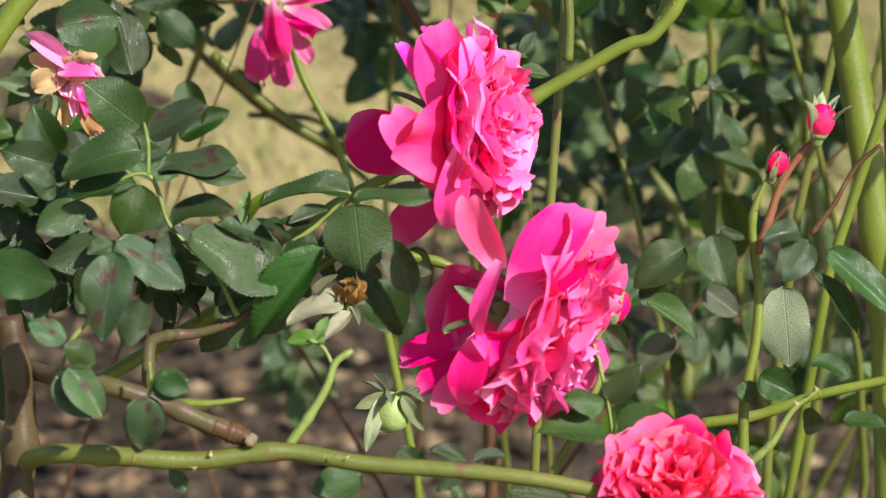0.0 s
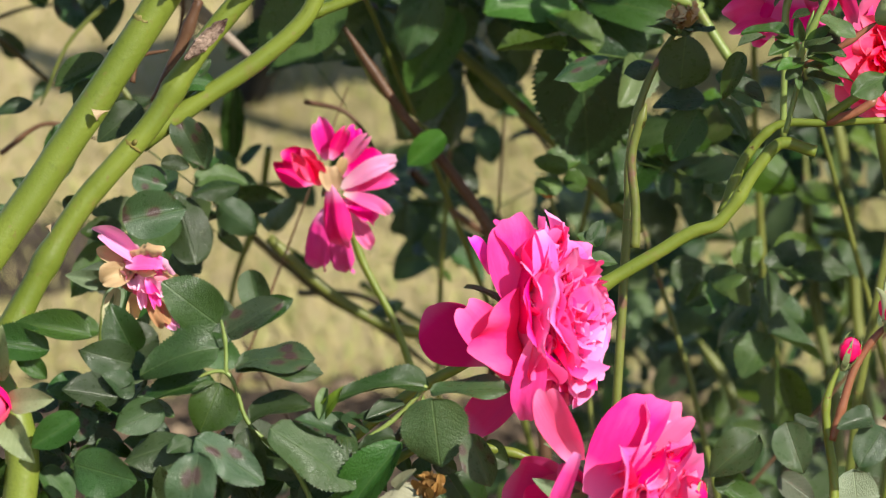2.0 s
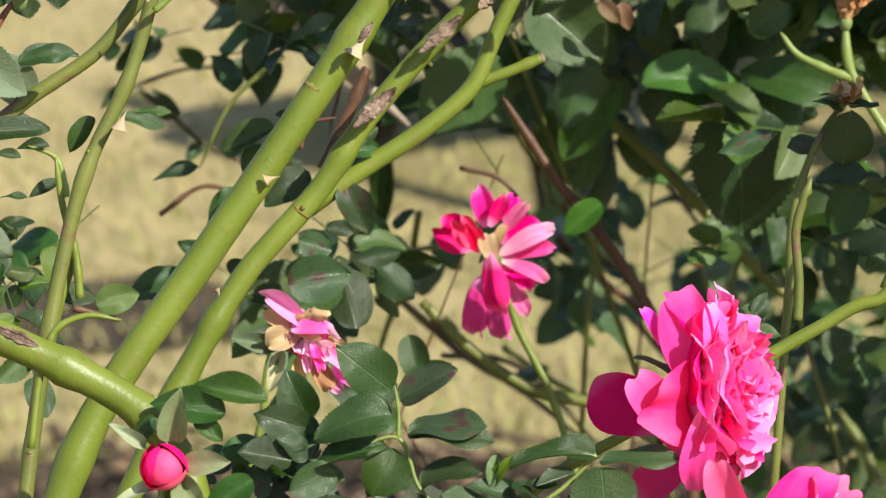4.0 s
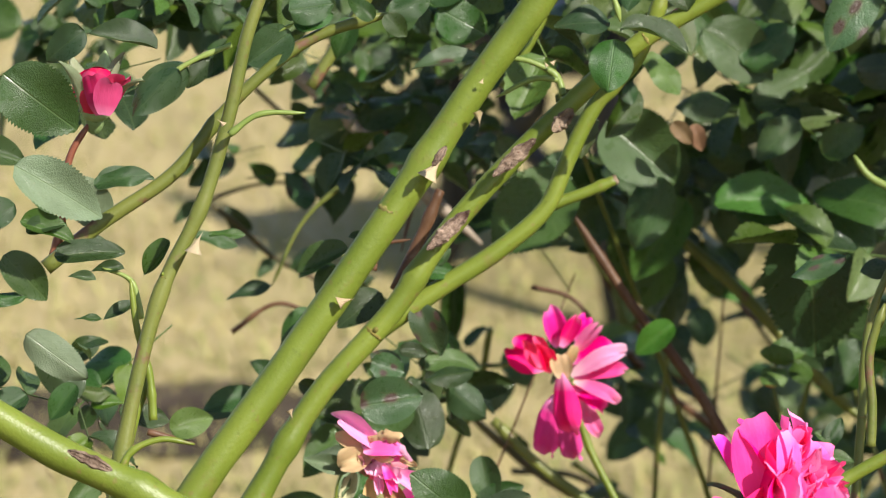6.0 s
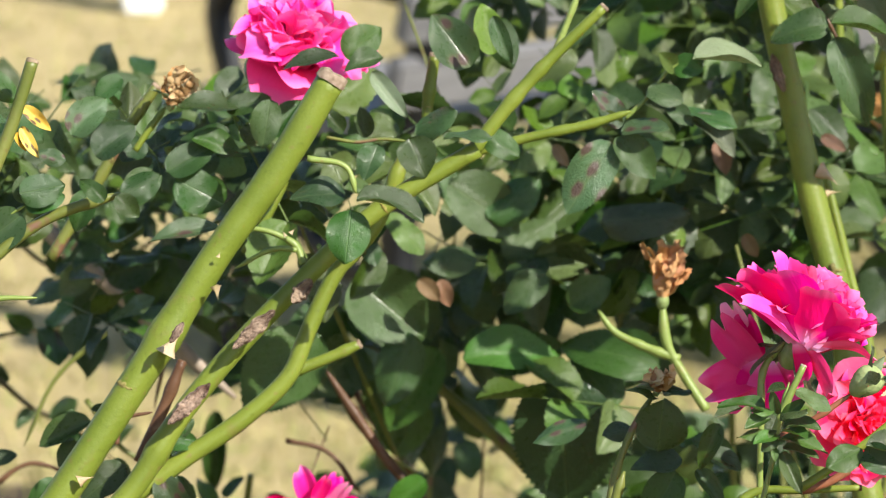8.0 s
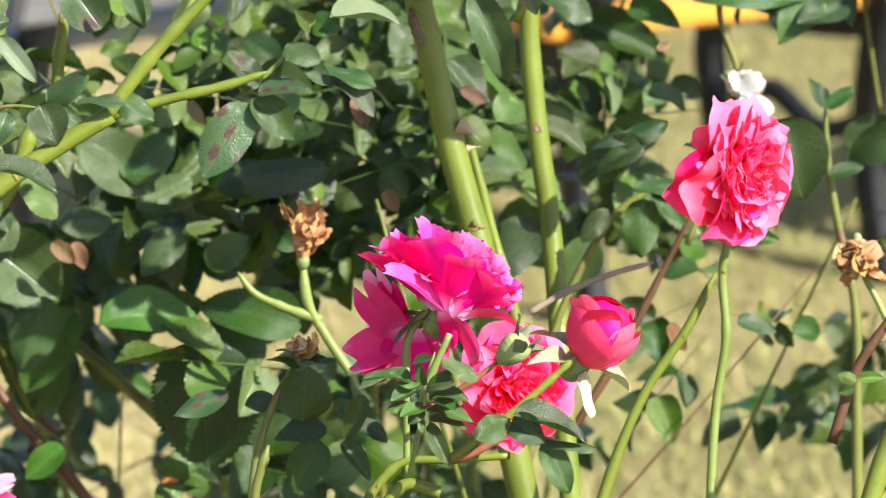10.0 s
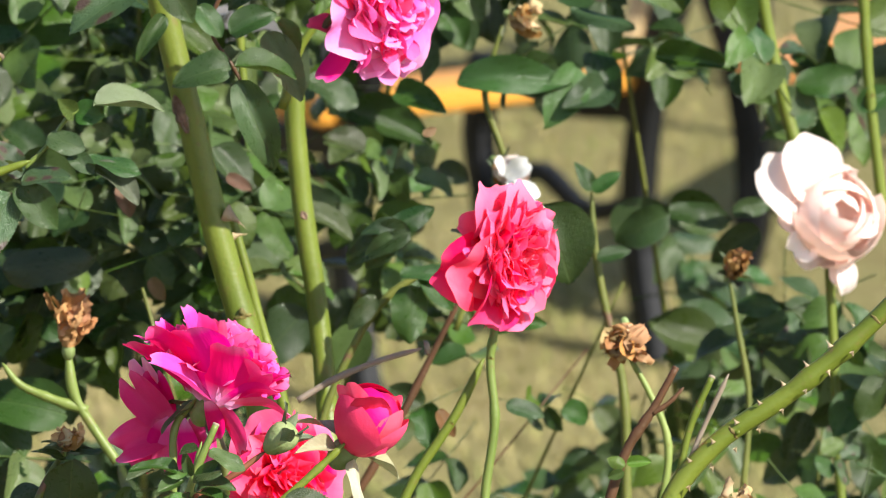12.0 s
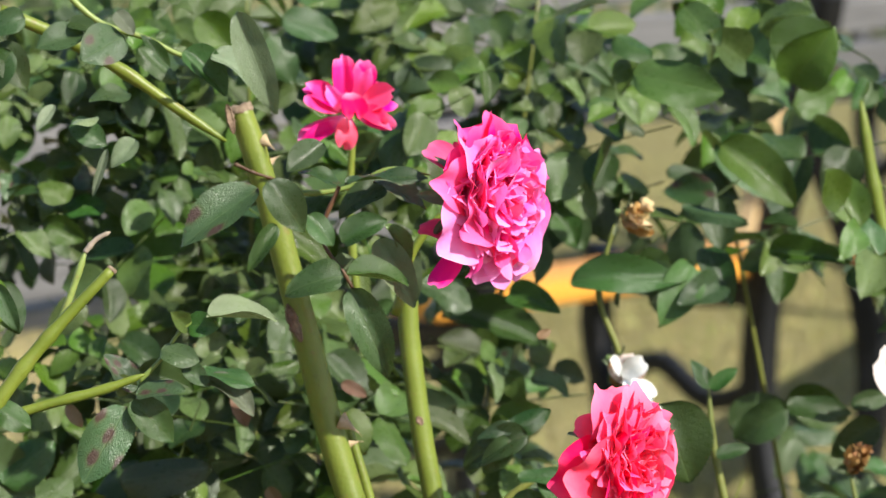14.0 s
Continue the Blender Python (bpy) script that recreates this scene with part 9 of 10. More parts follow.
cane(left_bush, [(-0.0543, 1.95, 0.8444), (-0.0283, 1.96, 0.8097), (0.0078, 1.97, 0.778), (0.0382, 1.98, 0.7356)], 0.00159, 0.00111, DARKBARK, name='twig', nodes=2, sides=8)
cane(left_bush, [(-0.1012, 2.0, 0.8355), (-0.0824, 2.01, 0.8034), (-0.06, 2.02, 0.7639), (-0.0305, 2.03, 0.7203), (-0.0037, 2.04, 0.69)], 0.00326, 0.00228, BROWN, name='twig', nodes=2, sides=8)
cane(left_bush, [(-0.0546, 1.95, 0.7514), (-0.0324, 1.96, 0.7256), (-0.0098, 1.97, 0.7061), (0.0196, 1.98, 0.6796)], 0.00286, 0.00200, BROWN, name='twig', nodes=2, sides=8)
cane(left_bush, [(-0.1598, 1.9, 0.7446), (-0.1295, 1.91, 0.7125), (-0.0986, 1.92, 0.6833), (-0.0736, 1.93, 0.6653), (-0.0385, 1.94, 0.6336)], 0.00232, 0.00162, DARKBARK, name='twig', nodes=2, sides=8)
cane(left_bush, [(-0.0887, 2.05, 0.655), (-0.0516, 2.06, 0.6273), (-0.0175, 2.07, 0.61), (0.0205, 2.08, 0.5853)], 0.00217, 0.00152, OLIVE, name='twig', nodes=2, sides=8)
cane(left_bush, [(-0.1751, 1.8, 0.7623), (-0.1548, 1.81, 0.7752), (-0.1225, 1.82, 0.7773), (-0.099, 1.83, 0.7763)], 0.00176, 0.00123, OLIVE, name='twig', nodes=2, sides=8)
cane(left_bush, [(-0.0863, 2.05, 0.7162), (-0.0532, 2.06, 0.7002), (-0.0196, 2.07, 0.6769), (0.0217, 2.08, 0.6285)], 0.00250, 0.00175, BROWN, name='twig', nodes=2, sides=8)
cane(left_bush, [(-0.1231, 2.0, 0.6639), (-0.0841, 2.01, 0.6581), (-0.058, 2.02, 0.6347), (-0.0246, 2.03, 0.5934)], 0.00195, 0.00137, DARKBARK, name='twig', nodes=2, sides=8)
leaf(left_bush, (-0.2262, 1.88, 0.866), (-0.2313, 1.87, 0.8522), 0.55, 20, 0)
leaf(left_bush, (-0.2481, 1.88, 0.8623), (-0.2592, 1.87, 0.8738), 0.6, 30, 0)
leaf(left_bush, (-0.2106, 1.88, 0.8758), (-0.191, 1.87, 0.8879), 0.5, 25, 0)
leaf(left_bush, (-0.2639, 1.88, 0.8332), (-0.2718, 1.87, 0.8481), 0.6, 20, 0)
leaf(left_bush, (-0.2483, 1.88, 0.8191), (-0.2565, 1.87, 0.8102), 0.5, 40, 0)
leaf(left_bush, (-0.239, 1.88, 0.8129), (-0.2252, 1.87, 0.8269), 0.6, 30, 0)
leaf(left_bush, (-0.2292, 1.88, 0.8944), (-0.2373, 1.87, 0.9089), 0.6, 20, 0)
leaf(left_bush, (-0.2106, 1.88, 0.898), (-0.1971, 1.87, 0.8862), 0.5, 40, 0)
leaf(left_bush, (-0.192, 1.88, 0.9047), (-0.1786, 1.87, 0.8976), 0.6, 25, 0)
leaf(left_bush, (-0.2889, 1.88, 0.8492), (-0.3031, 1.87, 0.841), 0.45, 40, 0)
leaf(left_bush, (-0.217, 1.88, 0.7957), (-0.1972, 1.87, 0.8116), 0.55, 30, 0)
leaf(left_bush, (-0.1796, 1.88, 0.9018), (-0.1633, 1.87, 0.9104), 0.5, 30, 0)
leaf(left_bush, (-0.0372, 1.88, 0.8702), (-0.0301, 1.87, 0.8284), 0.45, 20, 0)
leaf(left_bush, (-0.0614, 1.88, 0.8379), (-0.0512, 1.87, 0.8024), 0.42, 25, 0)
leaf(left_bush, (-0.0083, 1.88, 0.8137), (0.0166, 1.87, 0.8041), 0.5, 30, 0, material=LEAF_FRESH)
leaf(left_bush, (-0.0595, 1.92, 0.8463), (-0.0437, 1.91, 0.8006), 0.42, 15, 0)
leaf(left_bush, (-0.1508, 1.92, 0.8075), (-0.1533, 1.91, 0.7615), 0.3, 20, 0)
leaf(left_bush, (-0.1231, 1.92, 0.759), (-0.1069, 1.91, 0.7421), 0.6, 30, 0)
leaf(left_bush, (-0.0978, 1.92, 0.7591), (-0.0815, 1.91, 0.7715), 0.6, 30, 0)
leaf(left_bush, (-0.0378, 1.92, 0.7691), (-0.0156, 1.91, 0.749), 0.6, 20, 0)
leaf(left_bush, (-0.1363, 1.92, 0.7261), (-0.1195, 1.91, 0.7453), 0.6, 40, 0)
leaf(left_bush, (-0.1112, 1.92, 0.6965), (-0.1231, 1.91, 0.7158), 0.5, 30, 0)
leaf(left_bush, (-0.0795, 1.92, 0.6734), (-0.0599, 1.91, 0.6864), 0.45, 40, 0)

# ---- single large leaves deeper in the bushes ----
leaf(back_bush, (-0.0587, 1.601, 0.9558), (-0.0253, 1.596, 0.9281), 0.8, 15, 0)
leaf(back_bush, (-0.0319, 1.597, 0.9305), (-0.0443, 1.589, 0.897), 0.6, 20, 0, material=LEAF_FRESH)
leaf(back_bush, (-0.0739, 1.595, 0.9299), (-0.1099, 1.585, 0.8963), 0.7, 25, 0, material=LEAF_FRESH)
leaf(back_bush, (0.0367, 1.592, 0.9103), (0.0406, 1.577, 0.8508), 0.8, 10, 0)
leaf(back_bush, (-0.008, 1.594, 0.9182), (0.0363, 1.596, 0.9269), 0.5, 45, 0, material=LEAF_FRESH)
leaf(back_bush, (0.0835, 1.591, 0.9156), (0.0389, 1.596, 0.9295), 0.55, 35, 0)
leaf(back_bush, (0.0304, 1.603, 0.9575), (0.0112, 1.599, 0.9391), 0.6, 30, 0, material=LEAF_FRESH)
leaf(back_bush, (0.0412, 1.599, 0.9424), (0.0604, 1.601, 0.9557), 0.7, 20, 0, material=LEAF_FRESH)
leaf(back_bush, (-0.0012, 1.604, 0.9645), (-0.0274, 1.604, 0.964), 0.6, 40, 0)
leaf(back_bush, (-0.015, 1.611, 0.9978), (0.0195, 1.607, 0.9778), 0.7, 25, 0, material=LEAF_FRESH)
leaf(back_bush, (0.0559, 1.607, 0.9813), (0.0973, 1.606, 0.9876), 0.5, 40, 0)
leaf(back_bush, (-0.0251, 1.581, 0.8643), (-0.0432, 1.577, 0.8513), 0.6, 30, 0, material=LEAF_FRESH)
leaf(back_bush, (0.0036, 1.608, 0.9826), (0.0268, 1.611, 1.001), 0.7, 30, 0)
leaf(back_bush, (0.0652, 1.614, 1.028), (0.0913, 1.612, 1.021), 0.6, 30, 0, material=LEAF_FRESH)
leaf(back_bush, (-0.0245, 1.7, 0.9007), (-0.0593, 1.706, 0.9307), 0.8, 20, 0)
leaf(back_bush, (-0.0218, 1.699, 0.8979), (-0.0471, 1.688, 0.8591), 0.5, 20, 0, material=LEAF_FRESH)
leaf(back_bush, (0.0026, 1.698, 0.8921), (0.041, 1.699, 0.8993), 0.6, 35, 0, material=LEAF_FRESH)
leaf(back_bush, (0.0438, 1.699, 0.8993), (0.079, 1.694, 0.883), 0.6, 30, 0)
leaf(back_bush, (0.0198, 1.708, 0.9316), (-0.0128, 1.71, 0.9402), 0.6, 40, 0, material=LEAF_FRESH)
leaf(back_bush, (0.0388, 1.705, 0.9233), (0.0633, 1.703, 0.915), 0.8, 20, 0)
leaf(back_bush, (0.0752, 1.714, 0.9629), (0.0421, 1.712, 0.9499), 0.6, 30, 0, material=LEAF_FRESH)
leaf(back_bush, (0.0806, 1.712, 0.9575), (0.1189, 1.71, 0.9599), 0.5, 40, 0, material=LEAF_FRESH)
leaf(back_bush, (-0.028, 1.721, 0.9939), (0.0068, 1.714, 0.9611), 0.6, 25, 0)
leaf(back_bush, (0.0297, 1.694, 0.8784), (0.0614, 1.679, 0.8306), 0.8, 15, 0, material=LEAF_FRESH)
leaf(back_bush, (0.1227, 1.722, 1.016), (0.1441, 1.716, 0.9946), 0.7, 30, 0)
leaf(back_bush, (0.0194, 1.702, 0.9103), (0.0418, 1.708, 0.9339), 0.6, 30, 0, material=LEAF_FRESH)
leaf(back_bush, (0.1214, 1.707, 0.9465), (0.1516, 1.707, 0.9571), 0.6, 30, 0, material=LEAF_FRESH)
leaf(back_bush, (0.2029, 1.697, 0.9359), (0.1779, 1.694, 0.9092), 0.7, 15, 0)
leaf(back_bush, (0.2299, 1.692, 0.9282), (0.2131, 1.688, 0.9041), 0.7, 20, 0, material=LEAF_FRESH)
leaf(back_bush, (0.0724, 1.848, 1.065), (0.0976, 1.844, 1.048), 0.8, 20, 0)
leaf(back_bush, (0.1066, 1.829, 0.971), (0.1287, 1.823, 0.9452), 0.7, 30, 0, material=LEAF_FRESH)
leaf(back_bush, (0.1417, 1.832, 0.993), (0.1605, 1.822, 0.9503), 0.8, 20, 0, material=LEAF_FRESH)
leaf(back_bush, (0.3092, 1.819, 1.026), (0.3518, 1.811, 1.023), 0.5, 40, 0)
leaf(back_bush, (0.3345, 1.812, 1.015), (0.3602, 1.808, 1.015), 0.8, 10, 0, material=LEAF_PALE)
leaf(back_bush, (0.3809, 1.81, 1.052), (0.3498, 1.817, 1.058), 0.5, 40, 0, material=LEAF_FRESH)
leaf(back_bush, (0.2399, 1.826, 1.009), (0.2825, 1.817, 0.9947), 0.5, 35, 0)
leaf(back_bush, (0.2475, 1.818, 0.9749), (0.282, 1.813, 0.9748), 0.5, 40, 0, material=LEAF_FRESH)
leaf(back_bush, (0.0802, 1.826, 0.9519), (0.0993, 1.819, 0.9233), 0.6, 20, 0, material=LEAF_FRESH)
leaf(back_bush, (0.1141, 1.822, 0.937), (0.0975, 1.827, 0.9571), 0.7, 30, 0)
leaf(back_bush, (0.1997, 1.811, 0.9187), (0.2273, 1.8, 0.8876), 0.7, 15, 0, material=LEAF_FRESH)
leaf(back_bush, (0.29, 1.828, 1.06), (0.3038, 1.822, 1.04), 0.8, 20, 0)
leaf(back_bush, (0.2709, 1.818, 0.989), (0.2481, 1.822, 0.9948), 0.5, 30, 0, material=LEAF_FRESH)
leaf(right_bush, (0.3371, 1.832, 1.136), (0.3762, 1.823, 1.121), 0.6, 30, 0)
leaf(right_bush, (0.3722, 1.819, 1.093), (0.4104, 1.807, 1.064), 0.55, 20, 0)
leaf(right_bush, (0.2971, 1.838, 1.134), (0.321, 1.833, 1.125), 0.4, 45, 0)
leaf(right_bush, (0.3153, 1.819, 1.025), (0.3609, 1.811, 1.027), 0.5, 35, 0)
leaf(right_bush, (0.3345, 1.813, 1.011), (0.3606, 1.81, 1.022), 0.8, 10, 0, material=LEAF_PALE)
leaf(right_bush, (0.2824, 1.829, 1.057), (0.3022, 1.825, 1.051), 0.9, 20, 0)
leaf(right_bush, (0.2922, 1.832, 1.083), (0.3014, 1.828, 1.065), 0.6, 20, 0)
leaf(right_bush, (0.371, 1.793, 0.9507), (0.4024, 1.789, 0.9589), 0.8, 15, 0)
leaf(right_bush, (0.3998, 1.79, 0.9618), (0.43, 1.781, 0.9532), 0.7, 15, 0)
leaf(right_bush, (0.2284, 1.827, 1.007), (0.2542, 1.824, 1.006), 0.4, 45, 0)
leaf(right_bush, (0.2476, 1.822, 0.9896), (0.2729, 1.816, 0.9777), 0.6, 30, 0)
leaf(right_bush, (0.3994, 1.82, 1.141), (0.4358, 1.812, 1.143), 0.8, 15, 0)
leaf(right_bush, (0.3661, 1.829, 1.156), (0.3797, 1.824, 1.141), 0.7, 20, 0)
leaf(right_bush, (0.3462, 1.822, 1.079), (0.3823, 1.813, 1.064), 0.4, 45, 0)
leaf(right_bush, (0.2934, 1.826, 1.046), (0.2587, 1.83, 1.041), 0.5, 40, 0)
leaf(right_bush, (0.2106, 1.848, 1.125), (0.2398, 1.846, 1.136), 0.6, 30, 0)
leaf(back_bush, (0.0705, 1.797, 1.06), (0.1044, 1.797, 1.065), 0.75, 15, 0, material=LEAF_FRESH)
leaf(back_bush, (0.1449, 1.807, 1.158), (0.1551, 1.803, 1.133), 0.6, 25, 0)
leaf(back_bush, (0.1089, 1.81, 1.168), (0.1277, 1.807, 1.147), 0.7, 20, 0, material=LEAF_FRESH)
leaf(back_bush, (0.1509, 1.808, 1.166), (0.1785, 1.804, 1.157), 0.6, 30, 0)
leaf(back_bush, (0.2006, 1.782, 1.023), (0.1836, 1.783, 1.018), 0.5, 30, 0, material=LEAF_FRESH)
leaf(back_bush, (0.016, 1.802, 1.088), (0.0358, 1.803, 1.095), 0.8, 20, 0, material=LEAF_FRESH)
leaf(back_bush, (0.1246, 1.787, 1.017), (0.1438, 1.784, 1.008), 0.7, 20, 0)
leaf(back_bush, (0.0858, 1.779, 0.9688), (0.1144, 1.781, 0.9813), 0.6, 30, 0, material=LEAF_FRESH)
leaf(back_bush, (0.0183, 1.778, 0.9582), (0.0315, 1.775, 0.9439), 0.6, 20, 0)
leaf(back_bush, (0.2451, 1.764, 0.9608), (0.2707, 1.763, 0.9712), 0.6, 25, 0, material=LEAF_FRESH)
leaf(right_bush, (0.1313, 1.66, 0.787), (0.1572, 1.658, 0.7837), 0.9, 10, 0, material=LEAF_YOUNG)
leaf(right_bush, (0.0823, 1.661, 0.7807), (0.1098, 1.655, 0.7628), 0.6, 30, 0)
leaf(right_bush, (0.1488, 1.62, 0.6653), (0.173, 1.626, 0.6867), 0.8, 15, 0)
leaf(right_bush, (0.1568, 1.625, 0.681), (0.1759, 1.614, 0.6535), 0.7, 15, 0)
thin_twig = cane(left_bush, [(-0.1839, 1.685, 0.9101), (-0.2082, 1.677, 0.8885), (-0.224, 1.668, 0.8562)], 0.00139, 0.00084, OLIVE, nodes=2)
thin_twig = cane(left_bush, [(-0.1733, 1.692, 0.9346), (-0.1561, 1.688, 0.9102), (-0.1608, 1.679, 0.8722)], 0.00139, 0.00084, BROWN, nodes=2)
thin_twig = cane(left_bush, [(-0.0779, 1.69, 0.8944), (-0.0605, 1.683, 0.8622), (-0.0265, 1.676, 0.8358)], 0.00139, 0.00084, OLIVE, nodes=2)
thin_twig = cane(left_bush, [(-0.0965, 1.679, 0.8563), (-0.0769, 1.679, 0.8511), (-0.0597, 1.674, 0.8299)], 0.00139, 0.00084, BROWN, nodes=2)
thin_twig = cane(left_bush, [(-0.1942, 1.677, 0.8776), (-0.1714, 1.672, 0.8506), (-0.149, 1.673, 0.8452)], 0.00139, 0.00084, OLIVE, nodes=2)
thin_twig = cane(left_bush, [(-0.2426, 1.659, 0.8349), (-0.221, 1.666, 0.8481), (-0.196, 1.667, 0.8399)], 0.00139, 0.00084, BROWN, nodes=2)

# ---- leaves at the top of the slender cane ----
leaf(left_cane, (-0.2001, 1.323, 1.101), (-0.1936, 1.321, 1.079), 0.9, 12, 0, material=LEAF_SPOT)
leaf(left_cane, (-0.184, 1.324, 1.09), (-0.1926, 1.324, 1.097), 0.7, 30, 0)
leaf(left_cane, (-0.1734, 1.319, 1.053), (-0.1562, 1.322, 1.056), 0.75, 20, 0)
leaf(left_cane, (-0.2033, 1.322, 1.095), (-0.2203, 1.319, 1.097), 0.7, 30, 0)
leaf(left_cane, (-0.2075, 1.319, 1.084), (-0.2223, 1.314, 1.069), 0.8, 20, 0)
leaf(left_cane, (-0.1967, 1.319, 1.071), (-0.1925, 1.321, 1.078), 0.6, 20, 0)
leaf(left_cane, (-0.1862, 1.325, 1.099), (-0.1732, 1.325, 1.088), 0.6, 30, 0)
leaf(left_cane, (-0.1756, 1.345, 1.0742), (-0.1687, 1.342, 1.0625), 0.36, 20, 0, material=LEAF_YELLOW)
leaf(left_cane, (-0.1745, 1.345, 1.082), (-0.1642, 1.342, 1.0738), 0.4, 20, 0, material=LEAF_YELLOW)
leaf(left_cane, (-0.1779, 1.345, 1.0719), (-0.1742, 1.342, 1.0658), 0.4, 20, 0, material=LEAF_YELLOW)
leaf(left_cane, (-0.2069, 1.345, 1.059), (-0.2086, 1.342, 1.0673), 0.35, 20, 0, material=LEAF_YELLOW)
leaf(left_cane, (-0.1583, 1.343, 1.061), (-0.1692, 1.342, 1.065), 0.6, 30, 0, material=LEAF_SPOT)
leaf(left_cane, (-0.1562, 1.345, 1.071), (-0.1431, 1.349, 1.085), 0.7, 20, 0, material=LEAF_SPOT)
spent_cane = cane(tall_bush, [(-0.1809, 1.461, 0.9958), (-0.1609, 1.47, 1.028), (-0.1479, 1.475, 1.05), (-0.136, 1.479, 1.067)], 0.00267, 0.00218, OLIVE, 'cut olive cane', nodes=2, taper=False)
cut_end(spent_cane, (-0.136, 1.479, 1.067), (0.5713, 0.1864, 0.7993), 0.00218, CUT)
spent_twig = cane(spent_cane, [(-0.1443, 1.464, 1.042), (-0.1373, 1.466, 1.052), (-0.1313, 1.468, 1.06)], 0.00145, 0.00121, GREEN, name='twig', nodes=2)
spent_h = shrivelled(spent_twig, (-0.128, 1.459, 1.063), (0.3029, -0.0943, 0.9484), 0.01797, 0.01677, (STRAW, STRAW, WITHERED), 'pale spent bloom with brown stamens', 9, 23, 0.00958)
leaf(spent_cane, (-0.1351, 1.444, 1.038), (-0.1456, 1.44, 1.022), 0.7, 20, 0)
leaf(spent_cane, (-0.1292, 1.444, 1.037), (-0.1092, 1.448, 1.048), 0.6, 30, 0)
leaf(spent_cane, (-0.1256, 1.444, 1.034), (-0.1054, 1.444, 1.023), 0.8, 20, 0)
leaf(spent_cane, (-0.1187, 1.448, 1.05), (-0.0974, 1.449, 1.047), 0.5, 40, 0)
leaf(spent_cane, (-0.1046, 1.451, 1.062), (-0.0857, 1.453, 1.067), 0.5, 30, 0)
leaf(spent_cane, (-0.0974, 1.45, 1.055), (-0.0903, 1.449, 1.047), 0.8, 20, 0)
leaf(spent_cane, (-0.161, 1.44, 1.03), (-0.1678, 1.436, 1.013), 0.6, 30, 0)
leaf(spent_cane, (-0.1587, 1.442, 1.044), (-0.1424, 1.446, 1.057), 0.7, 25, 0)
leaf(spent_cane, (-0.1542, 1.446, 1.065), (-0.1683, 1.446, 1.072), 0.6, 30, 0)
leaf(spent_cane, (-0.1472, 1.449, 1.076), (-0.1589, 1.446, 1.067), 0.6, 30, 0)

leaf(back_bush, (0.2796, 1.72, 1.0413), (0.3287, 1.7, 1.0486), 0.36, 30, 0)
leaf(back_bush, (0.3394, 1.72, 1.0468), (0.3229, 1.7, 1.0262), 0.62, 15, 0, material=LEAF_FRESH)
leaf(back_bush, (0.3546, 1.72, 1.0377), (0.3313, 1.7, 1.0341), 0.55, 30, 0)
leaf(back_bush, (0.2492, 1.72, 1.0372), (0.2695, 1.7, 1.033), 0.5, 25, 0)
leaf(back_bush, (0.3119, 1.72, 1.1417), (0.3519, 1.7, 1.133), 0.52, 20, 0, material=LEAF_FRESH)
leaf(back_bush, (0.3541, 1.72, 1.1057), (0.387, 1.7, 1.0797), 0.5, 20, 0, material=LEAF_FRESH)
leaf(back_bush, (0.3671, 1.72, 1.145), (0.3495, 1.7, 1.1615), 0.7, 20, 0, material=LEAF_FRESH)
leaf(back_bush, (0.3891, 1.72, 1.1331), (0.4042, 1.7, 1.1593), 0.75, 15, 0, material=LEAF_FRESH)
leaf(back_bush, (0.3371, 1.72, 1.1734), (0.3508, 1.7, 1.1574), 0.6, 25, 0)
leaf(back_bush, (0.3343, 1.72, 1.0762), (0.3621, 1.7, 1.0726), 0.3, 40, 0)
leaf(back_bush, (0.4163, 1.72, 1.0404), (0.431, 1.7, 1.0321), 0.55, 25, 0, material=LEAF_FRESH)
leaf(back_bush, (0.3771, 1.72, 1.052), (0.4117, 1.7, 1.051), 0.34, 30, 0)
leaf(back_bush, (0.3489, 1.74, 1.0514), (0.3587, 1.72, 1.0306), 0.55, 20, 0)
# ---- shrubs beyond the lawn ----
far_shrub = thing('shrub', (-1.2, 9.6, 0), 'low dark green shrub beyond the lawn', 'shrub', 'far shrubs')
leaf_mass(far_shrub, [((-1.5, 9.5, 0.22), (0.8, 0.5, 0.3), 150, 0.06), ((-0.1, 10.2, 0.25), (0.9, 0.5, 0.32), 150, 0.06)], 21, singles=0)
far_shrub_b = thing('shrub', (1.5, 10.8, 0), 'wide green shrub at the far side of the lawn', 'shrub', 'far shrubs')
leaf_mass(far_shrub_b, [((1.4, 10.5, 0.3), (1.0, 0.5, 0.4), 160, 0.07), ((2.9, 10.8, 0.3), (0.9, 0.5, 0.45), 150, 0.07)], 22, singles=0)

# ---- more leaves of the front bush ----
leaf(spray_cane, (-0.1384, 1.173, 0.8935), (-0.1659, 1.172, 0.9005), 0.38, 45, 0)
leaf(spray_cane, (-0.153, 1.17, 0.8892), (-0.1795, 1.168, 0.8947), 0.5, 40, 0)
leaf(spray_cane, (-0.1429, 1.164, 0.8664), (-0.1594, 1.159, 0.8575), 0.6, 25, 0)
leaf(spray_cane, (-0.1638, 1.168, 0.8876), (-0.1539, 1.167, 0.8798), 0.6, 30, 0)
leaf(spray_cane, (-0.1774, 1.167, 0.888), (-0.1851, 1.163, 0.8808), 0.6, 30, 0)
leaf(near_cane, (-0.2024, 1.194, 0.9211), (-0.1871, 1.197, 0.9249), 0.7, 15, 0, material=LEAF_YOUNG)
dry_stub = cane(near_cane, [(-0.2102, 1.192, 0.9204), (-0.2024, 1.193, 0.9182), (-0.1933, 1.194, 0.9156)], 0.00121, 0.00101, BROWN, name='twig', nodes=2)
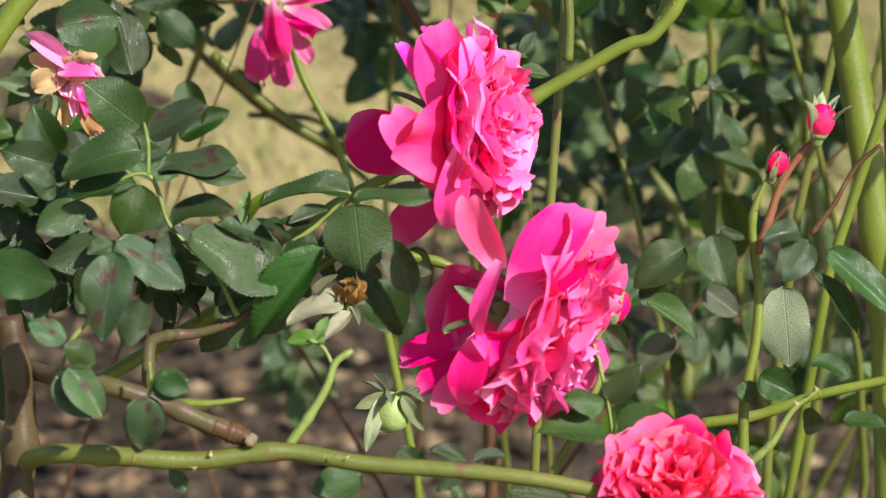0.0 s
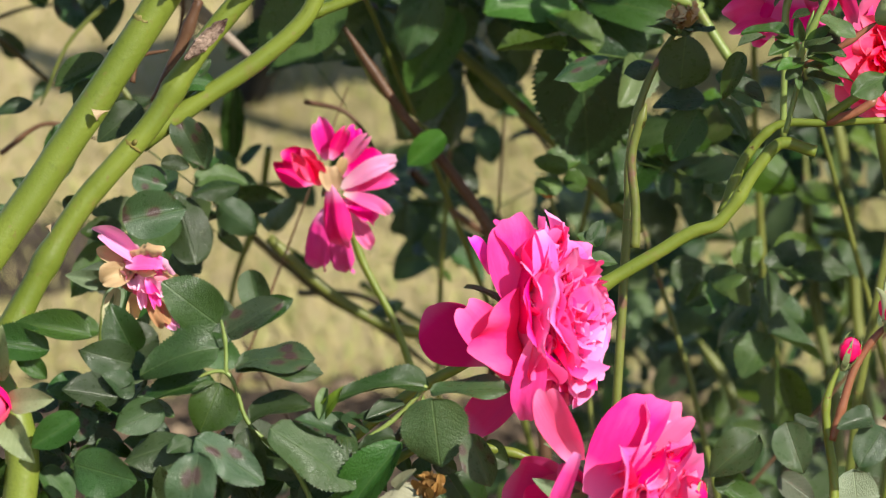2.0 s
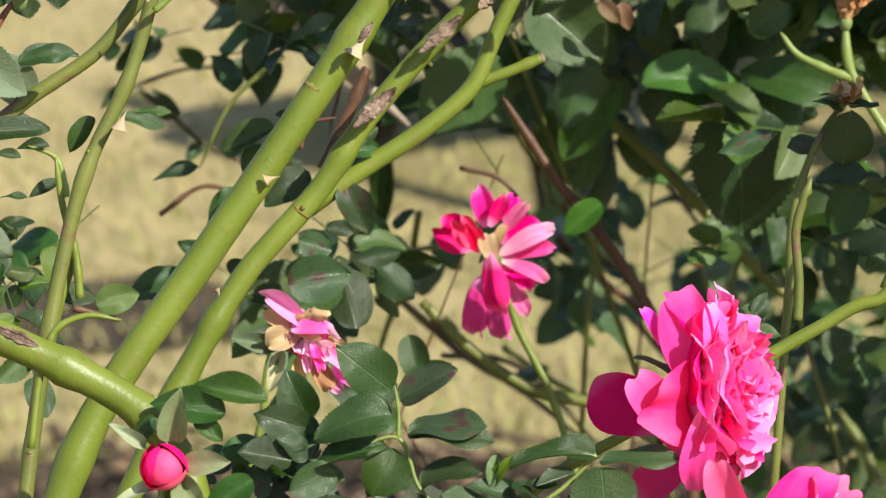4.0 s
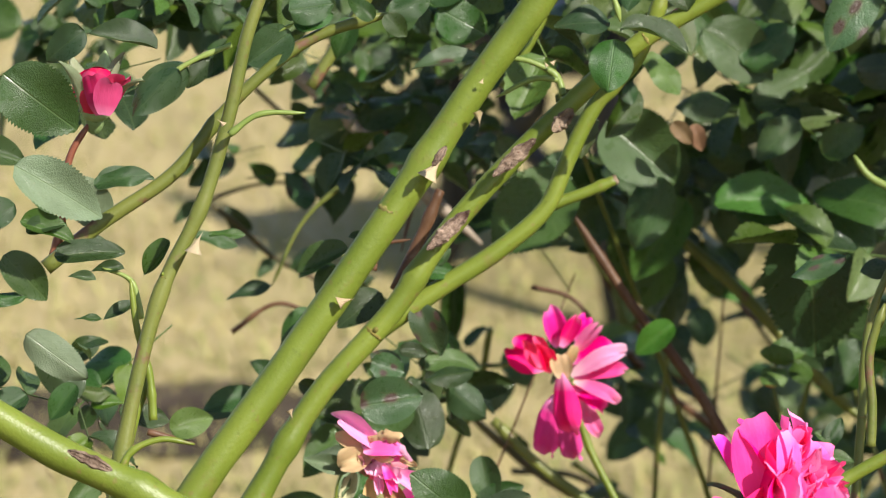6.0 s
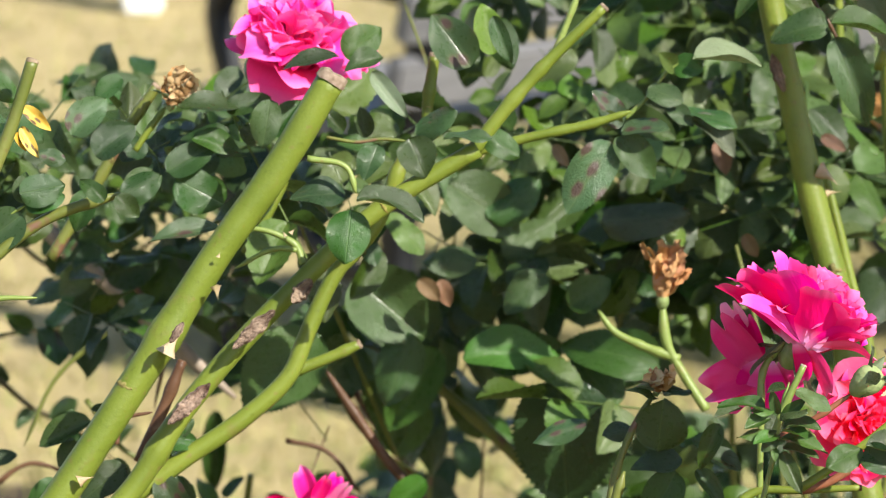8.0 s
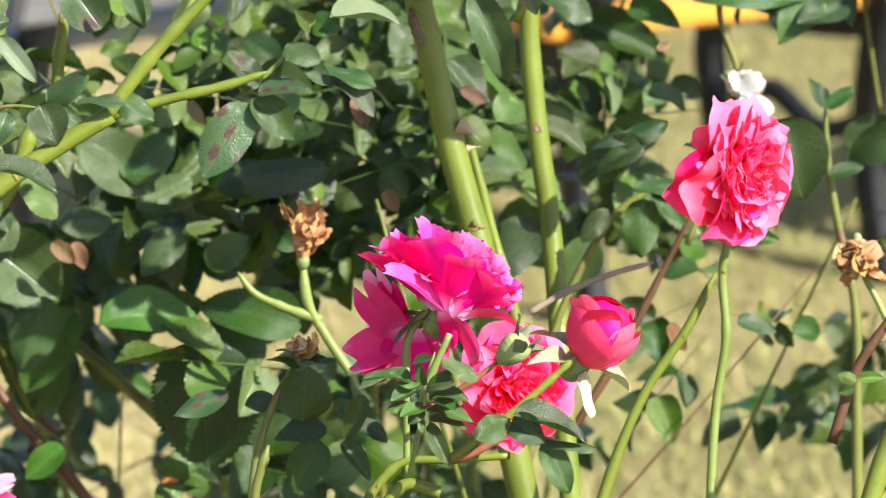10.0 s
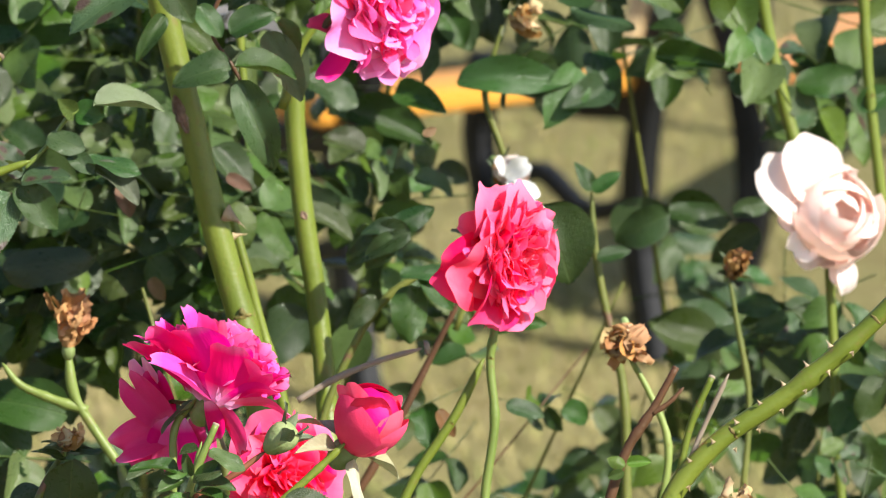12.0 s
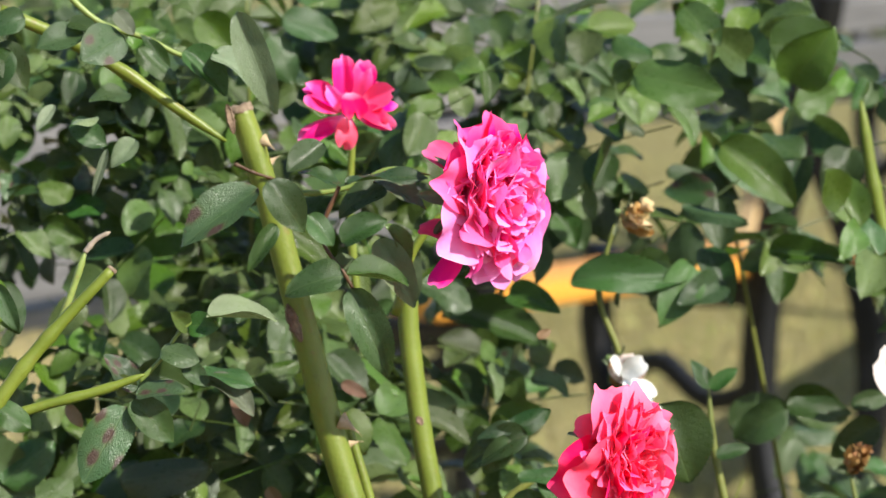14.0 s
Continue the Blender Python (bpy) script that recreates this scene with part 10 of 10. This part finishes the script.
blur_cane = cane(right_bush, [(0.1385, 1.986, 0.4969), (0.1364, 2.006, 0.5535), (0.1337, 2.02, 0.5948), (0.1139, 2.031, 0.6264)], 0.00505, 0.00269, OLIVE, nodes=2)
blur_cane = cane(right_bush, [(0.1344, 2.019, 0.5916), (0.1458, 2.027, 0.6175), (0.1538, 2.037, 0.6531)], 0.00303, 0.00202, OLIVE, nodes=2)
blur_cane = cane(right_bush, [(0.175, 1.996, 0.5294), (0.1645, 2.018, 0.5924), (0.1541, 2.031, 0.6305), (0.1403, 2.042, 0.6656)], 0.00337, 0.00202, OLIVE, nodes=2)
blur_cane = cane(right_bush, [(0.1983, 1.994, 0.5302), (0.1938, 2.017, 0.5965), (0.1857, 2.03, 0.6347), (0.1796, 2.043, 0.6795), (0.1762, 2.059, 0.7378)], 0.00404, 0.00269, OLIVE, nodes=2)
blur_cane = cane(right_bush, [(0.218, 2.004, 0.5625), (0.2073, 2.03, 0.6418), (0.2032, 2.049, 0.7061), (0.1924, 2.065, 0.7674)], 0.00370, 0.00269, OLIVE, nodes=2)
FRONT = []
FRONT.append(((-0.1133, 1.213, 0.8419), (0.041, 0.03, 0.0164), 10, 0.0185))
FRONT.append(((-0.0522, 1.216, 0.8335), (0.0205, 0.02, 0.0144), 4, 0.0174))
FRONT.append(((-0.1545, 1.203, 0.8596), (0.041, 0.02, 0.0164), 10, 0.0185))
leaf_mass(front_bush, FRONT, 31, singles=200)

# ---- dead leaves and dry flower heads ----
leaf(back_bush, (0.1088, 1.601, 1.02), (0.1136, 1.598, 1.005), 0.55, 20, 0, material=LEAF_TAN)
leaf(back_bush, (-0.0185, 1.59, 0.9573), (-0.014, 1.587, 0.9454), 0.6, 20, 0, material=LEAF_TAN)
leaf(back_bush, (0.1564, 1.598, 1.023), (0.1677, 1.595, 1.017), 0.5, 30, 0, material=LEAF_TAN)
leaf(back_bush, (0.1212, 1.591, 0.9784), (0.1274, 1.589, 0.9684), 0.6, 20, 0, material=LEAF_TAN)
leaf(back_bush, (-0.0282, 1.583, 0.9591), (-0.0184, 1.581, 0.9499), 0.6, 20, 0, material=LEAF_TAN)
leaf(back_bush, (0.0338, 1.594, 1.02), (0.0405, 1.592, 1.01), 0.5, 20, 0, material=LEAF_TAN)
leaf(cluster_bush, (0.2482, 1.566, 0.9199), (0.2552, 1.562, 0.9078), 0.5, 20, 0, material=LEAF_TAN)
leaf(cluster_bush, (0.2448, 1.595, 1.04), (0.2512, 1.595, 1.043), 0.6, 20, 0, material=LEAF_TAN)
scrap_stem = cane(thorny_bush, [(0.3245, 1.355, 0.8949), (0.3307, 1.36, 0.9122), (0.3356, 1.363, 0.9253)], 0.00136, 0.00091, GREY, nodes=2)
spent_j = shrivelled(thorny_bush, (0.3338, 1.358, 0.9256), (0.3075, -0.1592, 0.9381), 0.01924, 0.01924, (STRAW, WITHERED, STRAW), 'dry straw-coloured flower head', 9, 61, 0.00000)
dark_head_stem = cane(white_bush, [(0.4005, 1.613, 0.8568), (0.4055, 1.627, 0.9081), (0.4015, 1.635, 0.9364), (0.3985, 1.642, 0.9596)], 0.00161, 0.00107, OLIVE, nodes=2)
spent_k = shrivelled(white_bush, (0.3963, 1.633, 0.9619), (0.3605, -0.4566, 0.8134), 0.01651, 0.01597, (WITHERED, STAMEN, WITHERED), 'dark dried flower head', 8, 63, 0.01065)
